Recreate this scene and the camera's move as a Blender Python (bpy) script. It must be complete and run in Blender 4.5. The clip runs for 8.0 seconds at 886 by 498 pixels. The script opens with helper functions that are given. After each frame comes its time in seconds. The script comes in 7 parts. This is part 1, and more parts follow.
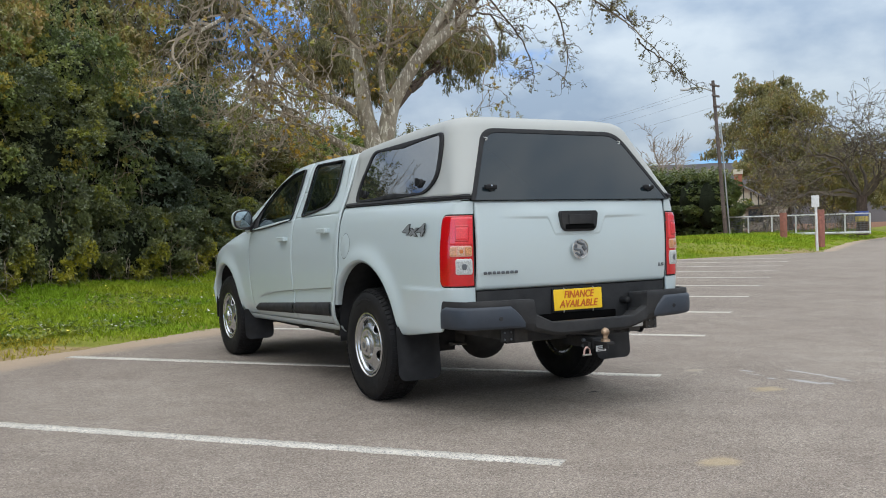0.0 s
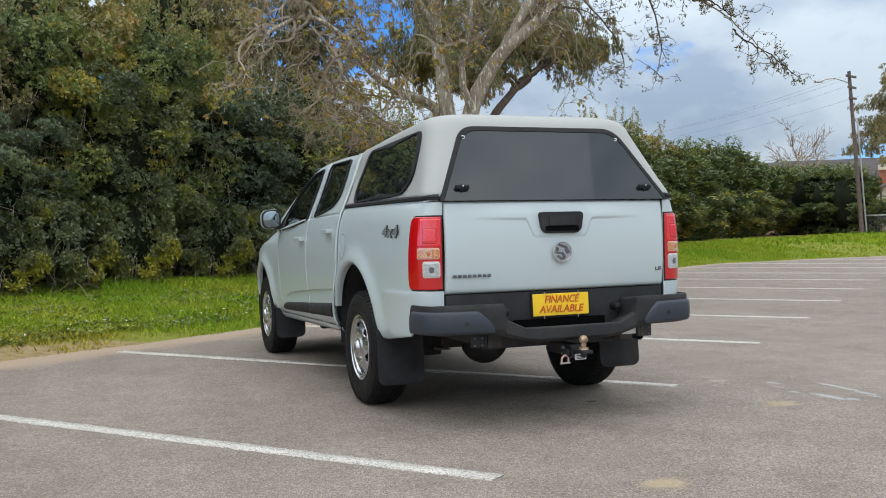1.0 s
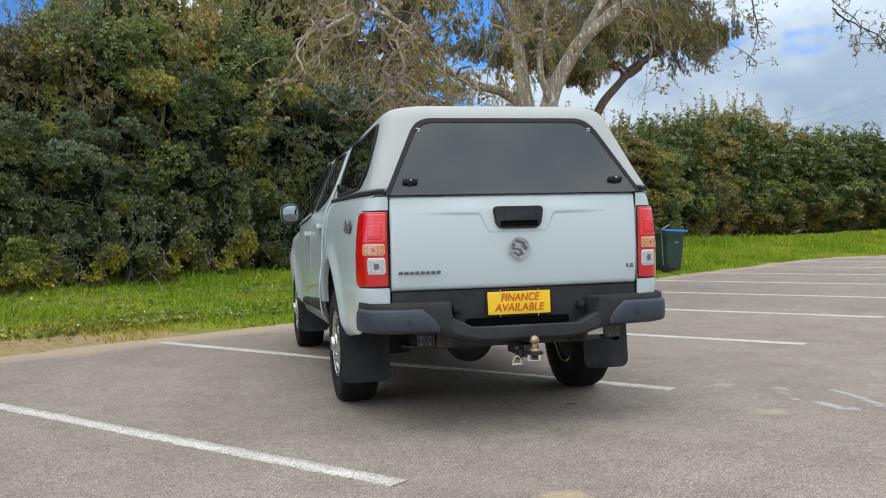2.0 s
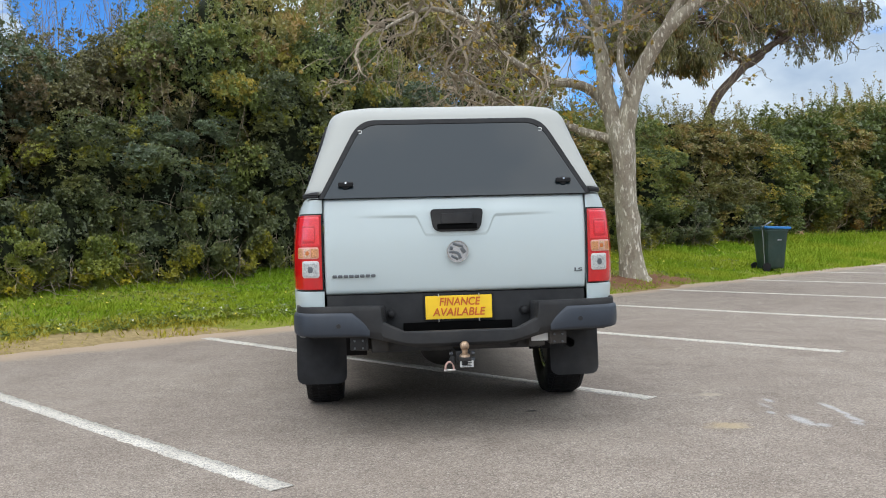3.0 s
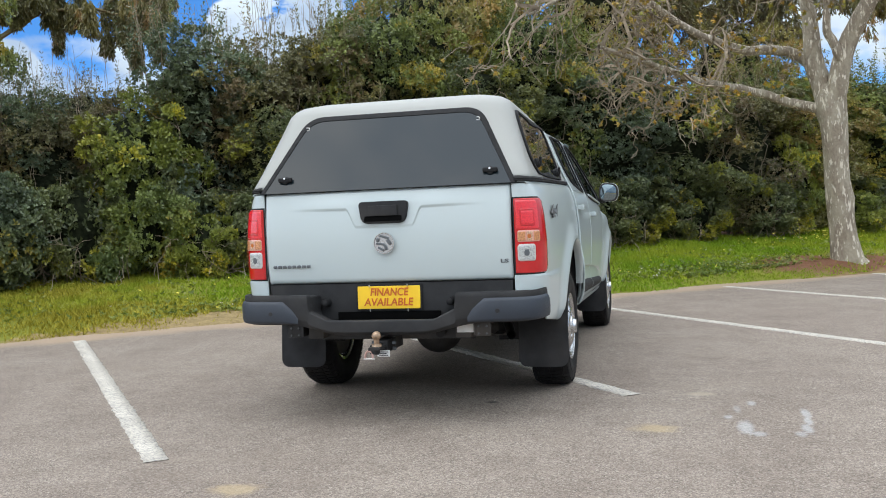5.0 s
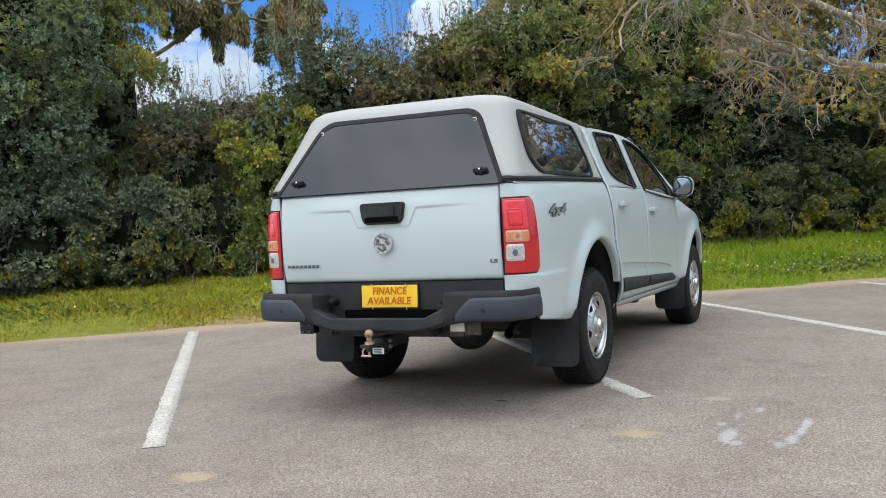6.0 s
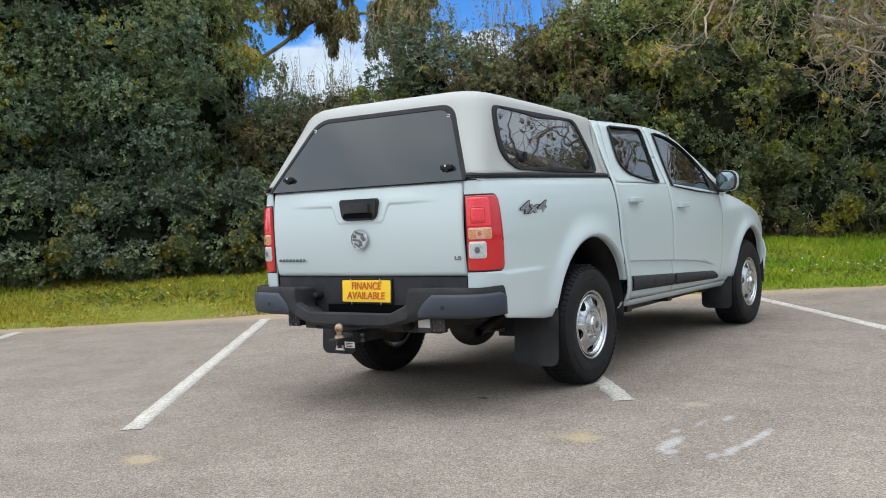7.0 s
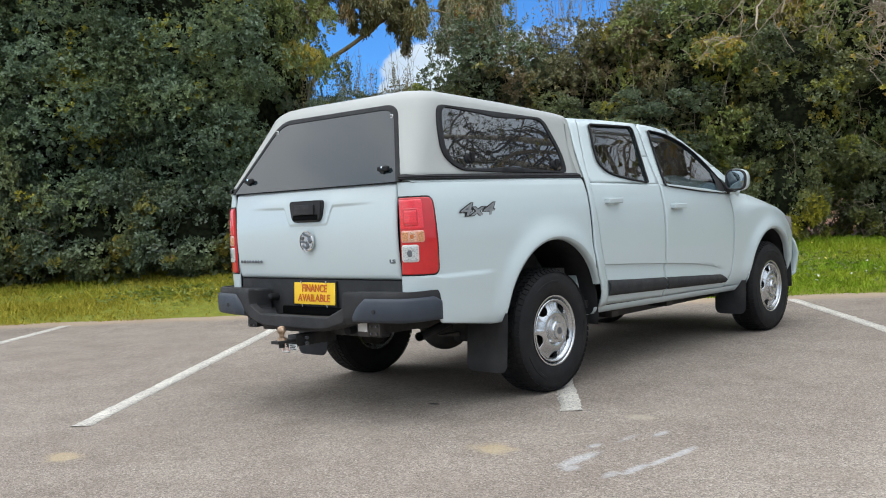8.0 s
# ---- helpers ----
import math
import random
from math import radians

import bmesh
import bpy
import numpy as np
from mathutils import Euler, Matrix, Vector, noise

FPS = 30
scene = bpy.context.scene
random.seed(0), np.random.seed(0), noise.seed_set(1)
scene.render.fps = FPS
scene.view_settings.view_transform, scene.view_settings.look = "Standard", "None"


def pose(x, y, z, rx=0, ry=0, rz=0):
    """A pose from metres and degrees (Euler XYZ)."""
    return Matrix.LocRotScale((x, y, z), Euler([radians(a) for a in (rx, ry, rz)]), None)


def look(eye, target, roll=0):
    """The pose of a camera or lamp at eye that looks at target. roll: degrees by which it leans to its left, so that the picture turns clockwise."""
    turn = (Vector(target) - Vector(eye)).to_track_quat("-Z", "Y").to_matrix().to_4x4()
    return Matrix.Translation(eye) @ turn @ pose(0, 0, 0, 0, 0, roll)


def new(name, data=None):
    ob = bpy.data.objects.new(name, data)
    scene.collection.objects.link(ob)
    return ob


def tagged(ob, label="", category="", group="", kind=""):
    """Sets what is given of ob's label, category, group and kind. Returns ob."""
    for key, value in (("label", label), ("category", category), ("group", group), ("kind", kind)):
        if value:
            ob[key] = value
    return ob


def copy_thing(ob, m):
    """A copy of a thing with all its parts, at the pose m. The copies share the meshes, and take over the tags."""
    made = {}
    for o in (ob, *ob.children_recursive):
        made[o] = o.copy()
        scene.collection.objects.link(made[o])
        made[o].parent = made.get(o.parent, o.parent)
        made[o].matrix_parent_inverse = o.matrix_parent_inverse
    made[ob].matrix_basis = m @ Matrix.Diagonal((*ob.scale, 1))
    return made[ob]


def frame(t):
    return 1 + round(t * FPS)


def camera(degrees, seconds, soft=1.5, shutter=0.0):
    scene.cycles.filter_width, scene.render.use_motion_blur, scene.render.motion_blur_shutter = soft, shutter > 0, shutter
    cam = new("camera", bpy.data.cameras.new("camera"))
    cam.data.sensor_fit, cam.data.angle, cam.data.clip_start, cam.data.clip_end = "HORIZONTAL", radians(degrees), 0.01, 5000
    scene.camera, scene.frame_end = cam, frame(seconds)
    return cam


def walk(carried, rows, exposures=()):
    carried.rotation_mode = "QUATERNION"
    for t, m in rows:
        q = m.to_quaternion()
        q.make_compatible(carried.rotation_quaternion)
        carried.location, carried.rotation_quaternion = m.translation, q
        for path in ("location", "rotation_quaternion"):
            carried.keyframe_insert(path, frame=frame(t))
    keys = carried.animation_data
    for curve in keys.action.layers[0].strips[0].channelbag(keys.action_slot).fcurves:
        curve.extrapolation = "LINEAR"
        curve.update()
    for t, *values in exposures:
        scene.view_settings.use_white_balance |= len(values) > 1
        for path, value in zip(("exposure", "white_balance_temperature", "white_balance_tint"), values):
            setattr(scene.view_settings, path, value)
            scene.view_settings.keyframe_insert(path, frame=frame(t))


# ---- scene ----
cam = camera(49.5, 8.0, soft=1.0)
PATH = [
    (0, (-3.594, -5.83, 1.116), (-2.609, -4.09, 1.079), -1.5),
    (0.5, (-3.153, -5.967, 1.13), (-2.3, -4.158, 1.093), -1.3),
    (1, (-2.68, -6.083, 1.119), (-1.946, -4.223, 1.083), -1.3),
    (1.5, (-2.186, -6.136, 1.115), (-1.582, -4.23, 1.072), -1.6),
    (1.7, (-1.972, -6.193, 1.114), (-1.422, -4.271, 1.068), -1.7),
    (2.8, (-0.729, -6.312, 1.124), (-0.507, -4.324, 1.08), -1.3),
    (2.9, (-0.619, -6.334, 1.127), (-0.423, -4.344, 1.082), -1.6),
    (3, (-0.503, -6.358, 1.13), (-0.339, -4.365, 1.081), -1.5),
    (3.5, (0.044, -6.395, 1.126), (0.01, -4.397, 1.057), -1.8),
    (4, (0.61, -6.451, 1.154), (0.415, -4.462, 1.075), -2.0),
    (4.5, (1.132, -6.409, 1.141), (0.799, -4.438, 1.068), -2.1),
    (4.7, (1.322, -6.356, 1.137), (0.934, -4.395, 1.066), -2.2),
    (5.8, (2.49, -5.989, 1.139), (1.687, -4.159, 1.06), -3.0),
    (6, (2.71, -5.94, 1.138), (1.834, -4.143, 1.065), -3.1),
    (6.5, (3.212, -5.717, 1.132), (2.17, -4.011, 1.06), -2.9),
    (7, (3.632, -5.419, 1.125), (2.471, -3.792, 1.047), -2.8),
    (7.5, (4.032, -5.073, 1.123), (2.779, -3.516, 1.051), -2.8),
    (8, (4.328, -4.713, 1.114), (2.975, -3.241, 1.039), -2.7),
]
walk(cam, [(t, look(eye, target, roll)) for t, eye, target, roll in PATH], exposures=((0, -0.09, 6400, 9.5), (1.5, 0.0, 6400, 9.5), (3, 0.13, 6400, 10.0), (8, 0.18, 6400, 9.5)))

# ---- world and sun ----
# bearing, height and breadth of the heaped clouds, in degrees
CUMULUS = ((-23.3, 11.2, 2.3), (-20.3, 10.9, 1.5), (-25.4, 10.8, 1.7), (-43.8, 7.4, 1.7), (-38.0, 8.6, 1.1), (54.0, 6.0, 5.0))
SUN_AZ, SUN_EL = radians(225), radians(46)
world = bpy.data.worlds.new("sky")
scene.world = world
world.use_nodes = True
wn, wl = world.node_tree.nodes, world.node_tree.links
wn.clear()


def wnode(kind):
    return wn.new(kind)


def wmath(op, a, b=None):
    n = wnode("ShaderNodeMath")
    n.operation = op
    for i, v in enumerate((a, b)):
        if v is None:
            continue
        if isinstance(v, (int, float)):
            n.inputs[i].default_value = v
        else:
            wl.new(v, n.inputs[i])
    return n.outputs[0]


sky = wnode("ShaderNodeTexSky")
sky.sky_type, sky.sun_disc, sky.sun_elevation, sky.sun_rotation = "NISHITA", False, SUN_EL, SUN_AZ
sky.air_density, sky.dust_density, sky.ozone_density, sky.altitude = 0.85, 0.0, 10.0, 400
wcoord = wnode("ShaderNodeTexCoord")
wsep = wnode("ShaderNodeSeparateXYZ")
wl.new(wcoord.outputs["Generated"], wsep.inputs[0])
wcomb = wnode("ShaderNodeCombineXYZ")
wl.new(wsep.outputs["X"], wcomb.inputs[0])
wl.new(wsep.outputs["Y"], wcomb.inputs[1])
wl.new(wmath("MULTIPLY", wsep.outputs["Z"], 1.9), wcomb.inputs[2])
cloud_noise = wnode("ShaderNodeTexNoise")
cloud_noise.inputs["Scale"].default_value, cloud_noise.inputs["Detail"].default_value, cloud_noise.inputs["Roughness"].default_value = 3.4, 9.0, 0.52
wl.new(wcomb.outputs[0], cloud_noise.inputs["Vector"])
# the cloud sheet opens low over the hedge and closes overhead
bank = wmath("ADD", wmath("ADD", wmath("MULTIPLY", wsep.outputs["X"], 0.24), wmath("MULTIPLY", wsep.outputs["Y"], -0.27)), wmath("MULTIPLY", wsep.outputs["Z"], 0.85))
low_bank = wnode("ShaderNodeMapRange")
low_bank.inputs["From Min"].default_value, low_bank.inputs["From Max"].default_value, low_bank.inputs["To Min"].default_value, low_bank.inputs["To Max"].default_value = 0.12, 0.21, 0.03, 0.0
wl.new(wsep.outputs["Z"], low_bank.inputs["Value"])
bank = wmath("ADD", bank, low_bank.outputs[0])
# heaps of cumulus that stand over the hedge
billow = wnode("ShaderNodeTexNoise")
billow.inputs["Scale"].default_value, billow.inputs["Detail"].default_value = 24.0, 6.0
wl.new(wcomb.outputs[0], billow.inputs["Vector"])
puff = wmath("ADD", wmath("MULTIPLY", billow.outputs["Fac"], 3.4), -0.75)
for az, el, size in CUMULUS:
    heap = wnode("ShaderNodeVectorMath")
    heap.operation = "DOT_PRODUCT"
    wl.new(wcoord.outputs["Generated"], heap.inputs[0])
    heap.inputs[1].default_value = (math.sin(radians(az)) * math.cos(radians(el)), math.cos(radians(az)) * math.cos(radians(el)), math.sin(radians(el)))
    lobe = wnode("ShaderNodeMapRange")
    lobe.interpolation_type = "SMOOTHSTEP"
    lobe.inputs["From Min"].default_value, lobe.inputs["From Max"].default_value, lobe.inputs["To Max"].default_value = math.cos(radians(size * 1.7)), math.cos(radians(size * 0.4)), 0.42
    wl.new(heap.outputs["Value"], lobe.inputs["Value"])
    bank = wmath("ADD", bank, wmath("MULTIPLY", lobe.outputs[0], puff))
cover = wmath("ADD", wmath("ADD", wmath("MULTIPLY", cloud_noise.outputs["Fac"], 1.9), -0.475), bank)
ramp = wnode("ShaderNodeValToRGB")
ramp.color_ramp.elements[0].position, ramp.color_ramp.elements[1].position = 0.37, 0.47
wl.new(cover, ramp.inputs[0])
grey_noise = wnode("ShaderNodeTexNoise")
grey_noise.inputs["Scale"].default_value, grey_noise.inputs["Detail"].default_value = 6.5, 8.0
wl.new(wcomb.outputs[0], grey_noise.inputs["Vector"])
grey = wnode("ShaderNodeValToRGB")
grey.color_ramp.elements[0].position, grey.color_ramp.elements[1].position = 0.40, 0.60
grey.color_ramp.elements[0].color, grey.color_ramp.elements[1].color = (0.56, 0.635, 0.735, 1), (0.94, 0.96, 0.97, 1)
wl.new(grey_noise.outputs["Fac"], grey.inputs[0])
blue_bg, cloud_bg, wmix, wout = wnode("ShaderNodeBackground"), wnode("ShaderNodeBackground"), wnode("ShaderNodeMixShader"), wnode("ShaderNodeOutputWorld")
blue_bg.inputs["Strength"].default_value, cloud_bg.inputs["Strength"].default_value = 0.14, 0.85
clear_sky = wnode("ShaderNodeMix")
clear_sky.data_type, clear_sky.blend_type = "RGBA", "MULTIPLY"
clear_sky.inputs[0].default_value, clear_sky.inputs[7].default_value = 1.0, (0.58, 0.92, 1.12, 1)
wl.new(sky.outputs[0], clear_sky.inputs[6])
wl.new(clear_sky.outputs[2], blue_bg.inputs["Color"])
# low cloud is seen through more air and turns bluer
haze = wnode("ShaderNodeValToRGB")
haze.color_ramp.elements[0].position, haze.color_ramp.elements[1].position = 0.15, 0.7
haze.color_ramp.elements[0].color, haze.color_ramp.elements[1].color = (0.84, 0.95, 1.06, 1), (1, 1, 1, 1)
wl.new(wsep.outputs["Z"], haze.inputs[0])
tint = wnode("ShaderNodeMix")
tint.data_type, tint.blend_type = "RGBA", "MULTIPLY"
tint.inputs[0].default_value = 1.0
wl.new(grey.outputs[0], tint.inputs[6])
wl.new(haze.outputs[0], tint.inputs[7])
wl.new(tint.outputs[2], cloud_bg.inputs["Color"])
# an overcast sky is brightest overhead
wl.new(wmath("ADD", 0.59, wmath("MULTIPLY", wmath("MAXIMUM", wsep.outputs["Z"], 0.0), 1.9)), cloud_bg.inputs["Strength"])
wl.new(ramp.outputs[0], wmix.inputs[0])
wl.new(blue_bg.outputs[0], wmix.inputs[1])
wl.new(cloud_bg.outputs[0], wmix.inputs[2])
wl.new(wmix.outputs[0], wout.inputs[0])

sun = new("sun", bpy.data.lights.new("sun", "SUN"))
sun.data.energy, sun.data.angle, sun.data.color = 1.25, radians(120), (1.0, 0.96, 0.9)
sun.matrix_world = look((math.sin(SUN_AZ) * math.cos(SUN_EL) * 50, math.cos(SUN_AZ) * math.cos(SUN_EL) * 50, math.sin(SUN_EL) * 50), (0, 0, 0))

# ---- materials ----
class Nodes:
    """A short way to write node materials."""

    def __init__(self, name):
        self.m = bpy.data.materials.new(name)
        self.m.use_nodes = True
        self.n, self.l = self.m.node_tree.nodes, self.m.node_tree.links
        self.p = self.n["Principled BSDF"]
        self.out = self.n["Material Output"]
        self.co = self.n.new("ShaderNodeTexCoord").outputs["Object"]

    def put(self, socket, v):
        if isinstance(v, bpy.types.NodeSocket):
            self.l.new(v, socket)
        elif isinstance(v, tuple) and len(v) == 3 and socket.type == "RGBA":
            socket.default_value = (*v, 1)
        else:
            socket.default_value = v

    def set(self, **kw):
        names = {"base": "Base Color", "rough": "Roughness", "metal": "Metallic", "coat": "Coat Weight", "coat_rough": "Coat Roughness", "spec": "Specular IOR Level", "normal": "Normal", "trans": "Transmission Weight", "sub": "Subsurface Weight", "alpha": "Alpha"}
        for k, v in kw.items():
            self.put(self.p.inputs[names[k]], v)
        return self

    def noise(self, scale, detail=4, rough=0.55, co=None, dist=0.0):
        t = self.n.new("ShaderNodeTexNoise")
        self.put(t.inputs["Vector"], co or self.co)
        t.inputs["Scale"].default_value, t.inputs["Detail"].default_value, t.inputs["Roughness"].default_value, t.inputs["Distortion"].default_value = scale, detail, rough, dist
        return t.outputs["Fac"]

    def voronoi(self, scale, what="Color", co=None, feature="F1"):
        t = self.n.new("ShaderNodeTexVoronoi")
        t.feature = feature
        self.put(t.inputs["Vector"], co or self.co)
        t.inputs["Scale"].default_value = scale
        return t.outputs[what]

    def scaled(self, s):
        t = self.n.new("ShaderNodeMapping")
        self.put(t.inputs["Vector"], self.co)
        t.inputs["Scale"].default_value = s
        return t.outputs[0]

    def ramp(self, fac, a, b, ca=(0, 0, 0), cb=(1, 1, 1)):
        r = self.n.new("ShaderNodeValToRGB")
        e = r.color_ramp.elements
        e[0].position, e[1].position, e[0].color, e[1].color = a, b, (*ca, 1), (*cb, 1)
        self.put(r.inputs[0], fac)
        return r.outputs[0]

    def math(self, op, a, b=0.0):
        t = self.n.new("ShaderNodeMath")
        t.operation = op
        self.put(t.inputs[0], a)
        self.put(t.inputs[1], b)
        return t.outputs[0]

    def mix(self, fac, a, b, blend="MIX"):
        t = self.n.new("ShaderNodeMix")
        t.data_type, t.blend_type = "RGBA", blend
        self.put(t.inputs[0], fac)
        self.put(t.inputs[6], a)
        self.put(t.inputs[7], b)
        return t.outputs[2]

    def island(self):
        return self.n.new("ShaderNodeNewGeometry").outputs["Random Per Island"]

    def objrand(self):
        return self.n.new("ShaderNodeObjectInfo").outputs["Random"]

    def bump(self, height, strength=0.3, distance=0.01):
        b = self.n.new("ShaderNodeBump")
        b.inputs["Strength"].default_value, b.inputs["Distance"].default_value = strength, distance
        self.put(b.inputs["Height"], height)
        self.set(normal=b.outputs[0])
        return self


def plain(name, base, rough=0.5, metal=0.0, vary=0.15, scale=12.0, bump=0.0, bump_scale=200.0, dust=0.0, coat=0.0, spec=0.5):
    k = Nodes(name)
    n = k.noise(scale, 5)
    lo, hi = tuple(c * (1 - vary) for c in base), tuple(min(1, c * (1 + vary)) for c in base)
    c = k.ramp(n, 0.3, 0.7, lo, hi)
    if dust:
        c = k.mix(k.ramp(k.noise(3.3, 6), 0.45, 0.75, (0, 0, 0), (dust, dust, dust)), c, (0.24, 0.20, 0.16))
    k.set(base=c, rough=k.ramp(k.noise(scale * 2.3, 4), 0.2, 0.8, (rough * 0.85,) * 3, (min(1, rough * 1.15),) * 3), metal=metal, coat=coat, spec=spec)
    if bump:
        k.bump(k.noise(bump_scale, 3), bump, 0.002)
    return k.m


def foliage(name, dark, light, accent=None, share=0.08, rough=0.36):
    k = Nodes(name)
    at = k.n.new("ShaderNodeAttribute")
    at.attribute_name = "tone"
    tone = at.outputs["Fac"]
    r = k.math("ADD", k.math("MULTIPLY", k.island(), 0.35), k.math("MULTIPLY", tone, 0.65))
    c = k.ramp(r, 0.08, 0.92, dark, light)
    if accent:
        sel = k.math("GREATER_THAN", k.math("ADD", k.math("MULTIPLY", tone, 0.42), k.noise(1.15, 2)), 1.02 - share)
        c = k.mix(sel, c, accent)
    c = k.mix(k.ramp(k.noise(0.75, 3), 0.46, 0.62, (0, 0, 0), (0.75,) * 3), c, k.mix(1.0, c, (1.45, 1.22, 0.72), "MULTIPLY"))
    k_tone = k.ramp(k.objrand(), 0.0, 1.0, (0.88, 0.9, 0.92), (1.16, 1.14, 1.1))
    c = k.mix(1.0, c, k_tone, "MULTIPLY")
    k.set(base=c, rough=rough, spec=0.5)
    tr = k.n.new("ShaderNodeBsdfTranslucent")
    k.put(tr.inputs[0], k.mix(0.22, c, (0.42, 0.52, 0.16)))
    mx = k.n.new("ShaderNodeMixShader")
    mx.inputs[0].default_value = 0.20
    k.l.new(k.p.outputs[0], mx.inputs[1])
    k.l.new(tr.outputs[0], mx.inputs[2])
    k.l.new(mx.outputs[0], k.out.inputs[0])
    return k.m


# asphalt: chips of stone in worn bitumen, broad stains, sandy spills and a splash of white paint
k = Nodes("asphalt")
chips = k.voronoi(150.0)
chip = k.n.new("ShaderNodeSeparateColor")
k.l.new(chips, chip.inputs[0])
base = k.ramp(chip.outputs[0], 0.0, 1.0, (0.162, 0.138, 0.117), (0.432, 0.370, 0.310))
base = k.mix(k.ramp(chip.outputs[1], 0.93, 0.97, (0, 0, 0), (0.6,) * 3), base, (0.62, 0.57, 0.50))
base = k.mix(k.ramp(k.noise(55, 3), 0.40, 0.75), base, k.mix(0.35, base, (0.295, 0.246, 0.205)))
base = k.mix(k.ramp(k.noise(0.45, 6, 0.6), 0.35, 0.7), k.mix(1.0, base, (0.84, 0.82, 0.82), "MULTIPLY"), base)
base = k.mix(k.ramp(k.noise(2.7, 6, 0.68), 0.42, 0.70, (0, 0, 0), (0.75,) * 3), base, k.mix(1.0, base, (0.74, 0.72, 0.71), "MULTIPLY"))
base = k.mix(k.ramp(k.noise(0.8, 4, 0.5, co=k.scaled((1, 3.5, 1))), 0.55, 0.8, (0, 0, 0), (0.5,) * 3), base, (0.28, 0.235, 0.19))
base = k.mix(k.ramp(k.noise(0.55, 5, 0.6, co=k.scaled((2.6, 0.7, 1)), dist=0.6), 0.5, 0.72, (0, 0, 0), (0.5,) * 3), base, k.mix(1.0, base, (0.80, 0.78, 0.77), "MULTIPLY"))
base = k.mix(k.ramp(k.noise(16, 5, 0.7), 0.35, 0.7, (0, 0, 0), (0.6,) * 3), base, k.mix(1.0, base, (0.80, 0.79, 0.78), "MULTIPLY"))
pos = k.n.new("ShaderNodeNewGeometry").outputs["Position"]


def spot(centre, radius, squash, colour, amount, scale=9.0):
    """A stain of its own shape on the asphalt."""
    global base
    t = k.n.new("ShaderNodeMapping")
    k.put(t.inputs["Vector"], pos)
    t.inputs["Location"].default_value = (-centre[0] / radius, -centre[1] * squash / radius, 0)
    t.inputs["Scale"].default_value = (1 / radius, squash / radius, 0)
    ln = k.n.new("ShaderNodeVectorMath")
    ln.operation = "LENGTH"
    k.l.new(t.outputs[0], ln.inputs[0])
    d = k.math("ADD", ln.outputs["Value"], k.math("MULTIPLY", k.math("SUBTRACT", k.noise(scale, 5, 0.65), 0.5), 1.3))
    f = k.ramp(d, 0.45, 1.0, (amount,) * 3, (0, 0, 0))
    base = k.mix(f, base, colour)


spot((1.44, -1.29), 0.15, 1.4, (0.48, 0.37, 0.21), 0.5)
spot((-0.27, -2.55), 0.14, 1.3, (0.48, 0.37, 0.21), 0.5)
for at, size, squash, much in (((1.89, -1.24), 0.050, 0.26, 0.9), ((1.945, -1.38), 0.045, 0.7, 0.8), ((1.815, -1.0), 0.030, 0.5, 0.8), ((1.955, -0.64), 0.030, 0.35, 0.8), ((2.215, -0.90), 0.030, 0.20, 0.9), ((2.205, -1.08), 0.026, 0.22, 0.9), ((2.18, -1.25), 0.034, 0.26, 0.9), ((2.14, -1.37), 0.035, 0.5, 0.7), ((1.87, -0.80), 0.025, 0.2, 0.45)):
    spot(at, size, squash, (0.60, 0.63, 0.66), much * 0.36, scale=38.0)
spot((1.68, -0.37), 0.10, 1.5, (0.42, 0.36, 0.27), 0.5)
spot((0.47, -0.66), 0.05, 2.0, (0.03, 0.03, 0.03), 0.9)
dust = k.n.new("ShaderNodeAttribute")
dust.attribute_name = "sand"
base = k.mix(k.ramp(k.math("ADD", dust.outputs["Fac"], k.math("MULTIPLY", k.math("SUBTRACT", k.noise(1.9, 6, 0.65), 0.5), 0.9)), 0.3, 0.9, (0, 0, 0), (0.85,) * 3), base, (0.40, 0.30, 0.21))
k.set(base=base, rough=0.88, spec=0.25)
k.bump(k.math("ADD", k.voronoi(150.0, "Distance"), k.math("MULTIPLY", k.noise(30, 4), 0.6)), 0.40, 0.006)
ASPHALT = k.m

k = Nodes("road_paint")
worn = k.math("MULTIPLY", k.ramp(k.noise(75, 5, 0.75), 0.43, 0.49), k.ramp(k.noise(7, 5, 0.7), 0.26, 0.38))
crack = k.ramp(k.noise(6, 2, 0.5, dist=2.5), 0.488, 0.498)
crack2 = k.ramp(k.noise(6, 2, 0.5, dist=2.5), 0.502, 0.512)
keep = k.math("MULTIPLY", worn, k.math("MAXIMUM", crack2, k.math("SUBTRACT", 1.0, crack)))
k.set(base=k.mix(keep, (0.26, 0.245, 0.23), k.ramp(k.noise(3, 4), 0.3, 0.7, (0.52, 0.48, 0.415), (0.68, 0.635, 0.555))), rough=0.75)
k.bump(k.noise(140, 3), 0.4, 0.003)
PAINT = k.m

k = Nodes("soil_and_grass")
turf = k.ramp(k.noise(7, 6, 0.7), 0.3, 0.7, (0.14, 0.16, 0.022), (0.245, 0.255, 0.045))
dry = k.ramp(k.noise(11, 6, 0.7), 0.3, 0.7, (0.20, 0.150, 0.068), (0.38, 0.285, 0.145))
edge = k.n.new("ShaderNodeAttribute")
edge.attribute_name = "bare"
k.set(base=k.mix(k.ramp(k.math("ADD", edge.outputs["Fac"], k.math("MULTIPLY", k.math("SUBTRACT", k.noise(2.6, 6, 0.65), 0.5), 1.1)), 0.42, 0.62), turf, dry), rough=0.95, spec=0.15)
red = k.n.new("ShaderNodeAttribute")
red.attribute_name = "earth"
